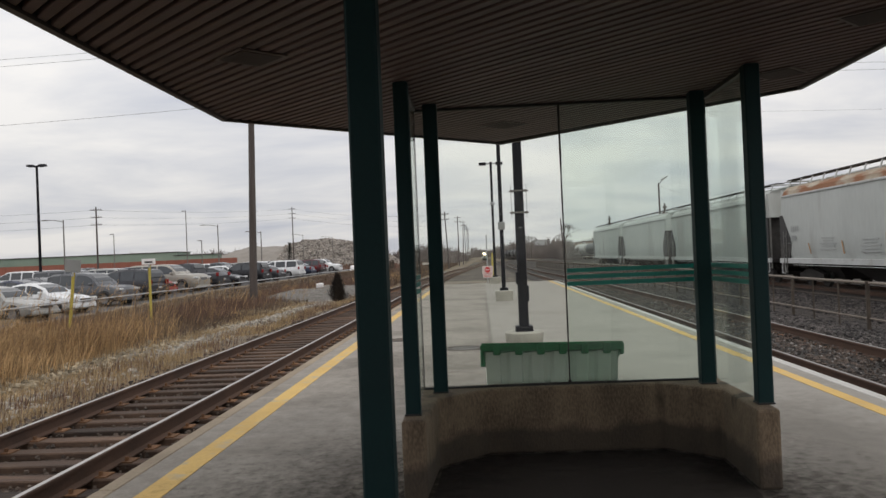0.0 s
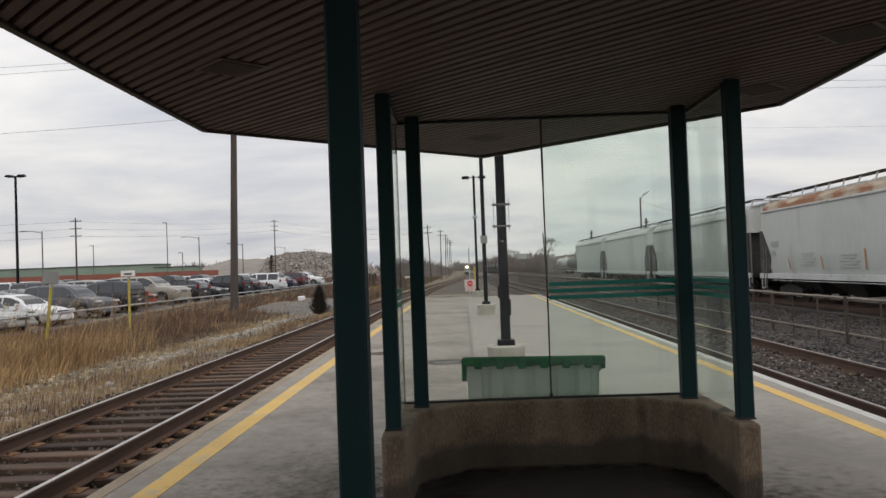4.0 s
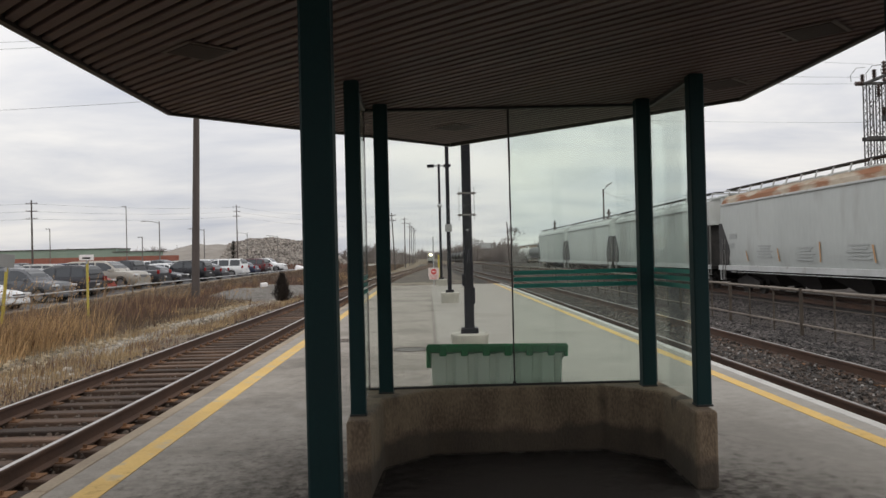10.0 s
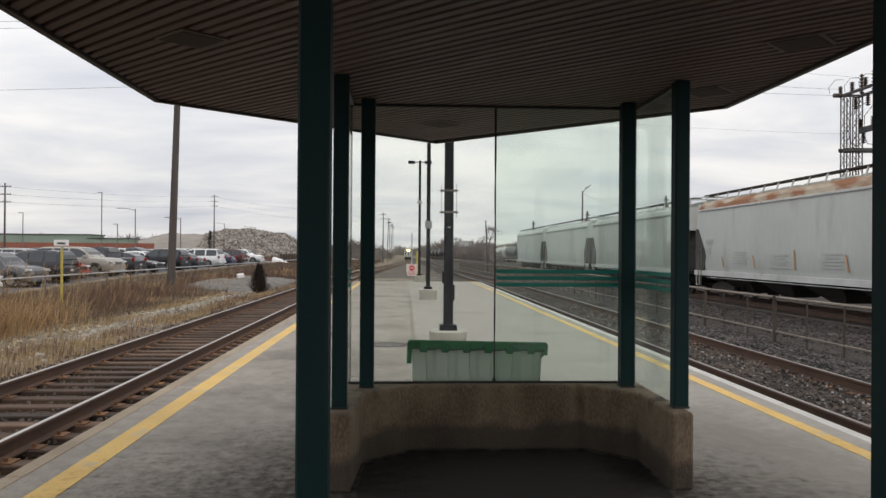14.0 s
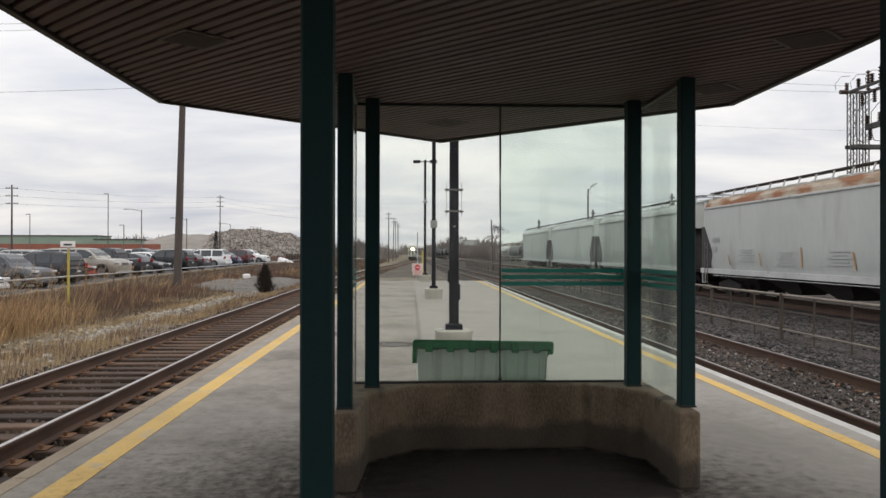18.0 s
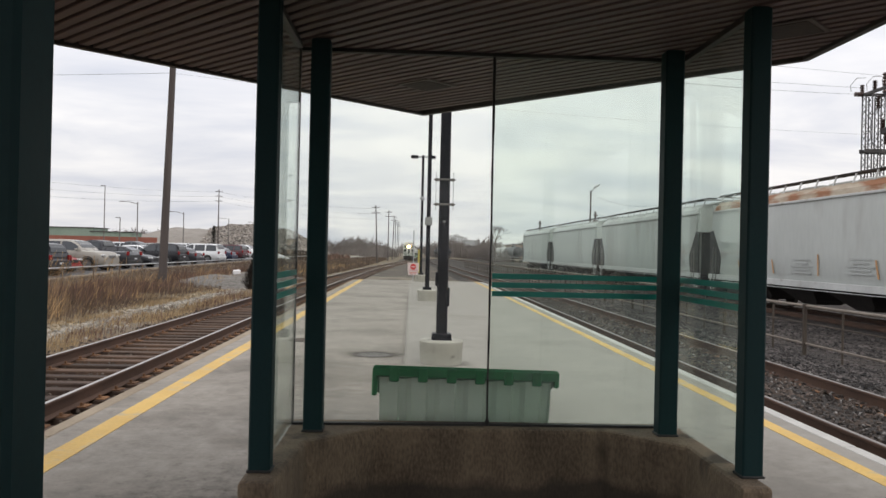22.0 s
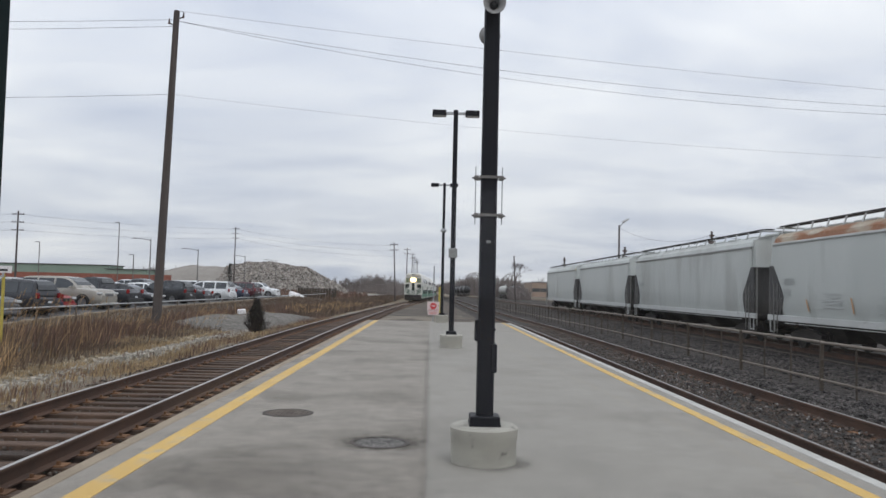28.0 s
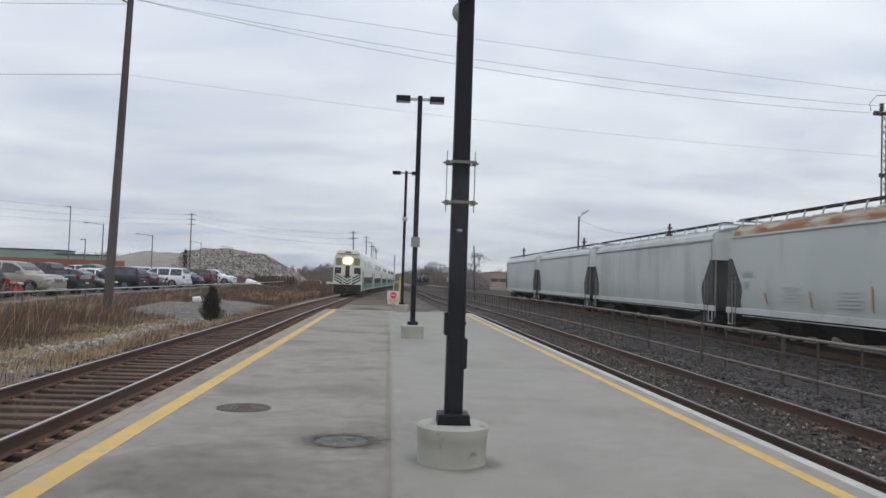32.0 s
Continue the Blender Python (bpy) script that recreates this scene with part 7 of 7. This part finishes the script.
def scatter(name, n, area, size, mat_, label, seed, zf, keep=None, flat=0.7):
    """Loose angular stones as one object."""
    r = np.random.RandomState(seed)
    base = [(-1, -1, -1), (1, -1, -0.8), (0.9, 1, -1), (-1, 0.8, -0.9), (-0.6, -0.7, 1), (0.7, -0.5, 0.8), (0.5, 0.7, 1), (-0.7, 0.6, 0.7)]
    faces = [(3, 2, 1, 0), (4, 5, 6, 7), (0, 1, 5, 4), (1, 2, 6, 5), (2, 3, 7, 6), (3, 0, 4, 7)]
    b = np.array(base)
    vs, fs = [], []
    for i in range(n):
        x = r.uniform(area[0], area[1])
        y = area[2] + (area[3] - area[2]) * r.rand() ** 1.5
        if keep and r.rand() > keep(x, y):
            continue
        s = r.uniform(*size)
        a, t = r.uniform(0, 6.28), r.uniform(-0.7, 0.7)
        q = b * s * np.array([r.uniform(0.6, 1.3), r.uniform(0.6, 1.2), flat * r.uniform(0.6, 1.2)])
        ca, sa, ct, st = math.cos(a), math.sin(a), math.cos(t), math.sin(t)
        px, pz = q[:, 0] * ct - q[:, 2] * st, q[:, 0] * st + q[:, 2] * ct
        X, Y = px * ca - q[:, 1] * sa + x, px * sa + q[:, 1] * ca + y
        Z = pz + zf(x, y) + s * 0.2
        k = len(vs)
        vs += list(zip(X.tolist(), Y.tolist(), Z.tolist()))
        fs += [tuple(v + k for v in f) for f in faces]
    g = Geo()
    g.v, g.f = vs, fs
    return tagged(part(name, g.raw(name), mat_), label, "stones", kind="stuff")


BR = RAIL_Z - 0.175
scatter("ballast_stones", 44000, (7.0, 10.8, 6, 60), (0.018, 0.05), STONE, "loose dark grey ballast beside the track", 21, lambda x, y: drop(y) + (BR - 0.06 if x < 7.6 else BR - 0.03 - (x - 7.6) * 0.1))
scatter("pale_stones", 3400, (4.8, 10.4, 6, 56), (0.009, 0.022), STONE_LIGHT, "few pale stones among the dark ballast", 27, lambda x, y: drop(y) + (BR + 0.03 if x < 7.1 else BR - 0.03 - max(0.0, x - 7.6) * 0.1))
scatter("ballast_stones", 11000, (4.7, 7.1, 6, 50), (0.011, 0.03), STONE_BROWN, "loose grey ballast between the rails", 22, lambda x, y: drop(y) + BR + 0.02)
scatter("ballast_stones", 6000, (-5.4, -2.3, 5, 45), (0.012, 0.026), surface("brown_track_stone", (0.04, 0.029, 0.022), (0.12, 0.092, 0.074), 0.9, bump=0, island=0.5), "small brown stones in the track bed", 23, lambda x, y: drop(y) + BR - 0.035)
scatter("limestone_gravel", 11000, (-9.0, -6.3, 8, 48), (0.02, 0.07), STONE_PALE, "pale limestone pieces along the bank", 24, lambda x, y: gz(x, y), lambda x, y: max(0.05, min(1.0, 0.6 + 2.2 * noise.noise((x * 0.5, y * 0.14, 5)))) * min(1.0, max(0.15, (-x - 6.4) / 0.8)) * (0.45 if y < 26 else 1.0))
scatter("limestone_pile", 20000, (-8.7, -5.5, 9, 41), (0.016, 0.07), surface("bright_limestone", (0.23, 0.207, 0.168), (0.37, 0.34, 0.29), 0.9, bump=0.2, island=0.4), "heaped pale limestone along the bank", 29, lambda x, y: gz(x, y) + 0.1 * strip(x, y) * min(1.0, max(0.0, (y - 20) / 8.0)) - 0.02, lambda x, y: strip(x, y) * max(0.1, min(1.0, 0.75 + 1.6 * noise.noise((x * 0.7, y * 0.3, 19)))) * (0.5 if y < 17 else 1.0))
scatter("yard_stones", 15000, (10.2, 14.2, 8, 60), (0.02, 0.055), STONE, "loose dark stones beyond the pipe fence", 30, lambda x, y: gz(x, y) + 0.04)
scatter("limestone_gravel", 2000, (-10.5, -6.5, 34, 56), (0.03, 0.10), STONE_PALE, "grey and pale rubble stones near the small bush", 25, lambda x, y: gz(x, y))
blk = thing("concrete_block", pose(-9.25, 49.0, -0.06, 4, -6, 25), "pale broken concrete block lying among the stones", "concrete block")
part("block", Geo().box(-0.2, 0.2, -0.16, 0.16, 0, 0.24, 0.03), SIGN_WHITE, blk)

def mound(x, y):
    k = max(0.0, 1 - ((x + 8.9) / 2.5) ** 2) * max(0.0, min(1.0, (y - 41) / 3.0, (63.5 - y) / 6.0))
    return gz(x, y) - 0.12 + 0.2 * min(1.0, k * 4) + 0.42 * k * (0.75 + 0.6 * noise.noise((x * 0.6, y * 0.3, 8))) + 0.05 * noise.noise((x * 3, y * 2, 4))


pad = grid(steps((-11.6, -6.3, 0.25)), steps((41, 64, 0.5)), mound)
tagged(part("gravel_pad", pad.raw("gravel_pad"), GRAVEL_PAD), "grey heaped gravel beyond the small bush", "gravel", kind="structure")
# small dark bush by the track
bu = thing("juniper_bush", pose(-6.5, 39.8, -0.52), "small dark conical evergreen bush beside the track", "bush")
part("trunk", Geo().tube((0, 0, 0), (0.02, 0, 1.1), 0.035, 0.01, 6), WOOD_POLE, bu)
r_ = np.random.RandomState(31)
cg = Geo()
for i in range(3200):
    z = r_.rand() ** 1.35 * 1.30
    a = r_.rand() * 6.283
    rad = (0.60 * min(1.0, 0.55 + z * 1.4) * (1 - z / 1.36) ** 0.75 + 0.02) * (0.8 + 0.75 * noise.noise((math.cos(a) * 2.2, math.sin(a) * 2.2, z * 3.2))) * r_.rand() ** 0.4
    p = Vector((rad * math.cos(a), rad * math.sin(a), z + 0.03))
    d = Vector((math.cos(a) * 0.5, math.sin(a) * 0.5, 0.9 + 0.3 * r_.rand())).normalized() * r_.uniform(0.08, 0.24)
    w = Vector((-math.sin(a), math.cos(a), 0)) * 0.018
    cg.add([p - w, p + w, p + d], [(0, 1, 2)])
part("crown", cg.raw("crown"), JUNIPER, bu, kind="stuff")


cf = thing("evergreen_tree", pose(-43.7, 185, -0.3), "dark narrow evergreen tree before the rubble heap", "tree")
part("trunk", Geo().tube((0, 0, 0), (0, 0, 5.6), 0.14, 0.03, 7), WOOD_POLE, cf)
cg = Geo()
for i in range(2600):
    z = 0.7 + r_.rand() ** 1.2 * 5.7
    a = r_.rand() * 6.283
    rad = (1.45 * (1 - z / 6.6) ** 0.8 + 0.05) * (0.75 + 0.6 * noise.noise((math.cos(a) * 1.8, math.sin(a) * 1.8, z * 1.1))) * r_.rand() ** 0.5
    p = Vector((rad * math.cos(a), rad * math.sin(a), z))
    d = Vector((math.cos(a), math.sin(a), -0.15 + 0.5 * r_.rand())).normalized() * r_.uniform(0.2, 0.5)
    w = Vector((-math.sin(a), math.cos(a), 0)) * 0.09
    cg.add([p - w, p + w, p + d], [(0, 1, 2)])
part("crown", cg.raw("crown"), surface("dark_spruce", (0.03, 0.034, 0.026), (0.06, 0.062, 0.05), 0.9, bump=0, island=0.4), cf, kind="stuff")


def bare_tree(x, y, h, seed, z0=-0.5):
    """A leafless tree: tapered trunk, limbs, and many fine twigs."""
    t = thing("bare_tree", pose(x, y, z0), "leafless grey tree far along the line", "tree", "bare trees")
    r = random.Random(seed)
    limbs, twigs = Geo(), Geo()

    def grow(p, d, length, rad, depth):
        q = p + d * length
        (limbs if depth < 2 else twigs).tube(p, q, rad, rad * 0.6, 5 if depth < 2 else 3, False)
        if depth == 5:
            return
        for _ in range(3 if depth < 4 else 4):
            nd = (d + Vector((r.uniform(-1, 1), r.uniform(-1, 1), r.uniform(-0.25, 0.6))) * 0.9).normalized()
            grow(q - d * length * r.uniform(0, 0.3), nd, length * r.uniform(0.62, 0.84), max(rad * 0.58, 0.016), depth + 1)
    part("trunk", Geo().tube((0, 0, 0), (0, 0, h * 0.28), h * 0.022, h * 0.016, 8), TWIG, t)
    grow(Vector((0, 0, h * 0.26)), Vector((0.03, 0, 1)), h * 0.22, h * 0.015, 0)
    part("limbs", limbs, TWIG, t)
    part("crown", twigs.raw("crown"), TWIG, t, "fine bare twigs", kind="stuff")
    return t


t0 = bare_tree(20.3, 190, 10.5, 1)
for k, (x, y, s) in enumerate(((17, 300, 200), (21, 330, 20), (31, 300, 90), (52, 320, 0))):
    copy_thing(t0, pose(x, y, -0.5, 0, 0, s))


def woods(name, pts, h, n, seed, label, spread=10):
    """A far belt of bare brush and trees as one object: thin stems with sprays of fine twigs, of uneven height."""
    r = np.random.RandomState(seed)
    g = Geo()
    seg = [(Vector(a), Vector(b)) for a, b in zip(pts, pts[1:])]
    tot = [(b - a).length for a, b in seg]
    for _ in range(n):
        u = r.rand() * sum(tot)
        for (a, b), L in zip(seg, tot):
            if u <= L:
                p = a.lerp(b, u / L)
                break
            u -= L
        x, y = p.x + r.uniform(-spread, spread) * 0.4, p.y + r.uniform(-spread, spread)
        hh = h * (0.5 + 0.55 * noise.noise((x * 0.06, y * 0.04, seed)) + 0.4 * r.rand() ** 2)
        w = 0.012 * h * r.uniform(0.5, 1.5)
        z0 = -1.8
        ln = r.uniform(-0.1, 0.1) * hh
        k = len(g.v)
        g.v += [(x - w, y, z0), (x + w, y, z0), (x + ln, y, z0 + hh * 0.9)]
        g.f += [(k, k + 1, k + 2)]
        for q in range(14):
            b0 = 0.05 + 0.75 * r.rand()
            bx, bz = x + ln * b0, z0 + hh * b0
            side = r.uniform(-1, 1)
            l = hh * r.uniform(0.12, 0.34) * (1.15 - 0.5 * b0)
            tx, tz = bx + side * l * 0.8, bz + l * (1 - 0.45 * abs(side))
            t = w * r.uniform(0.5, 0.95)
            k = len(g.v)
            g.v += [(bx - t, y, bz), (bx + t, y, bz), (tx + t * 0.5, y + side * 0.4, tz), (tx - t * 0.5, y + side * 0.4, tz)]
            g.f += [(k, k + 1, k + 2, k + 3)]
    return tagged(part(name, g.raw(name), WOODS), label, "woods", kind="stuff")


woods("far_woods", [(-420, 330), (-120, 380), (-30, 420), (-9, 440)], 11.0, 5600, 41, "distant belt of bare brown woods")
woods("far_woods", [(-13, 240), (-12, 330), (-10, 420)], 5.2, 1600, 42, "bare scrub along the left of the line", 3)
woods("far_woods", [(12, 520), (60, 430), (160, 400), (420, 330)], 11.0, 4600, 43, "distant belt of bare woods beyond the yard")
woods("far_woods", [(24, 210), (30, 300), (26, 420)], 6.5, 1500, 44, "bare scrub at the edge of the yard", 6)
woods("far_woods", [(-4, 900), (30, 900)], 12, 900, 45, "hazy woods where the line vanishes", 30)
woods("far_brushwood", [(-300, 300), (-120, 345), (-30, 400), (-8, 430)], 5.5, 3600, 48, "low bare brushwood before the distant woods")
woods("far_brushwood", [(14, 470), (60, 400), (160, 370), (300, 330)], 6.0, 2600, 49, "low bare brushwood beyond the yard")
woods("far_woods", [(-58, 214), (-50, 262)], 7.5, 260, 47, "bare trees between the warehouse and the heap", 8)
woods("far_woods", [(-150, 205), (-60, 225)], 7.0, 900, 46, "bare trees behind the warehouse", 4)

# ---- ties, piece by piece ----
tie_me = Geo().box(-1.25, 1.25, -0.11, 0.11, -0.16, 0.0, 0.012).mesh("tie")
tie_me.materials.append(TIE)
far_l, far_r, plates = Geo(), Geo(), Geo()
rt = random.Random(11)
y = -12.0
count = 0
while y < 330:
    dx, yaw = rt.uniform(-0.06, 0.06), rt.uniform(-1.2, 1.2)
    zt = ty_left + drop(y) + rt.uniform(-0.006, 0.008)
    if 3 < y < 100:
        o = new("tie", tie_me)
        o.parent = track_left
        o.matrix_local = pose(TL + bend(y) + dx, y, zt, 0, 0, yaw)
        for s in (-1, 1):
            if y < 60:
                plates.box(TL + s * 0.7575 - 0.17, TL + s * 0.7575 + 0.17, y - 0.09, y + 0.09, zt, zt + 0.012)
                for q in (-1, 1):
                    plates.box(TL + s * 0.7575 + q * 0.10 - 0.014, TL + s * 0.7575 + q * 0.10 + 0.014, y - 0.05, y - 0.02, zt + 0.01, zt + 0.05)
    else:
        far_l.box(TL + bend(y) + dx - 1.25, TL + bend(y) + dx + 1.25, y - 0.11, y + 0.11, zt - 0.16, zt)
    if 3 < y < 60:
        o = new("tie", tie_me)
        o.parent = track_right
        o.matrix_local = pose(TR + dx, y + 0.2, ty_right + drop(y) - 0.004 + rt.uniform(-0.012, 0.012), 0, 0, yaw)
        for s in (-1, 1):
            plates.box(TR + s * 0.7575 - 0.17, TR + s * 0.7575 + 0.17, y + 0.11, y + 0.29, ty_right + drop(y), ty_right + drop(y) + 0.012)
    y += 0.53
part("far_ties", far_l.raw("far_ties"), TIE_FAR, track_left, "brown ties farther down the line", kind="stuff")
part("tie_plates", plates.raw("tie_plates"), PLATE, track_left, "rusty tie plates and spikes", kind="stuff")

motions()
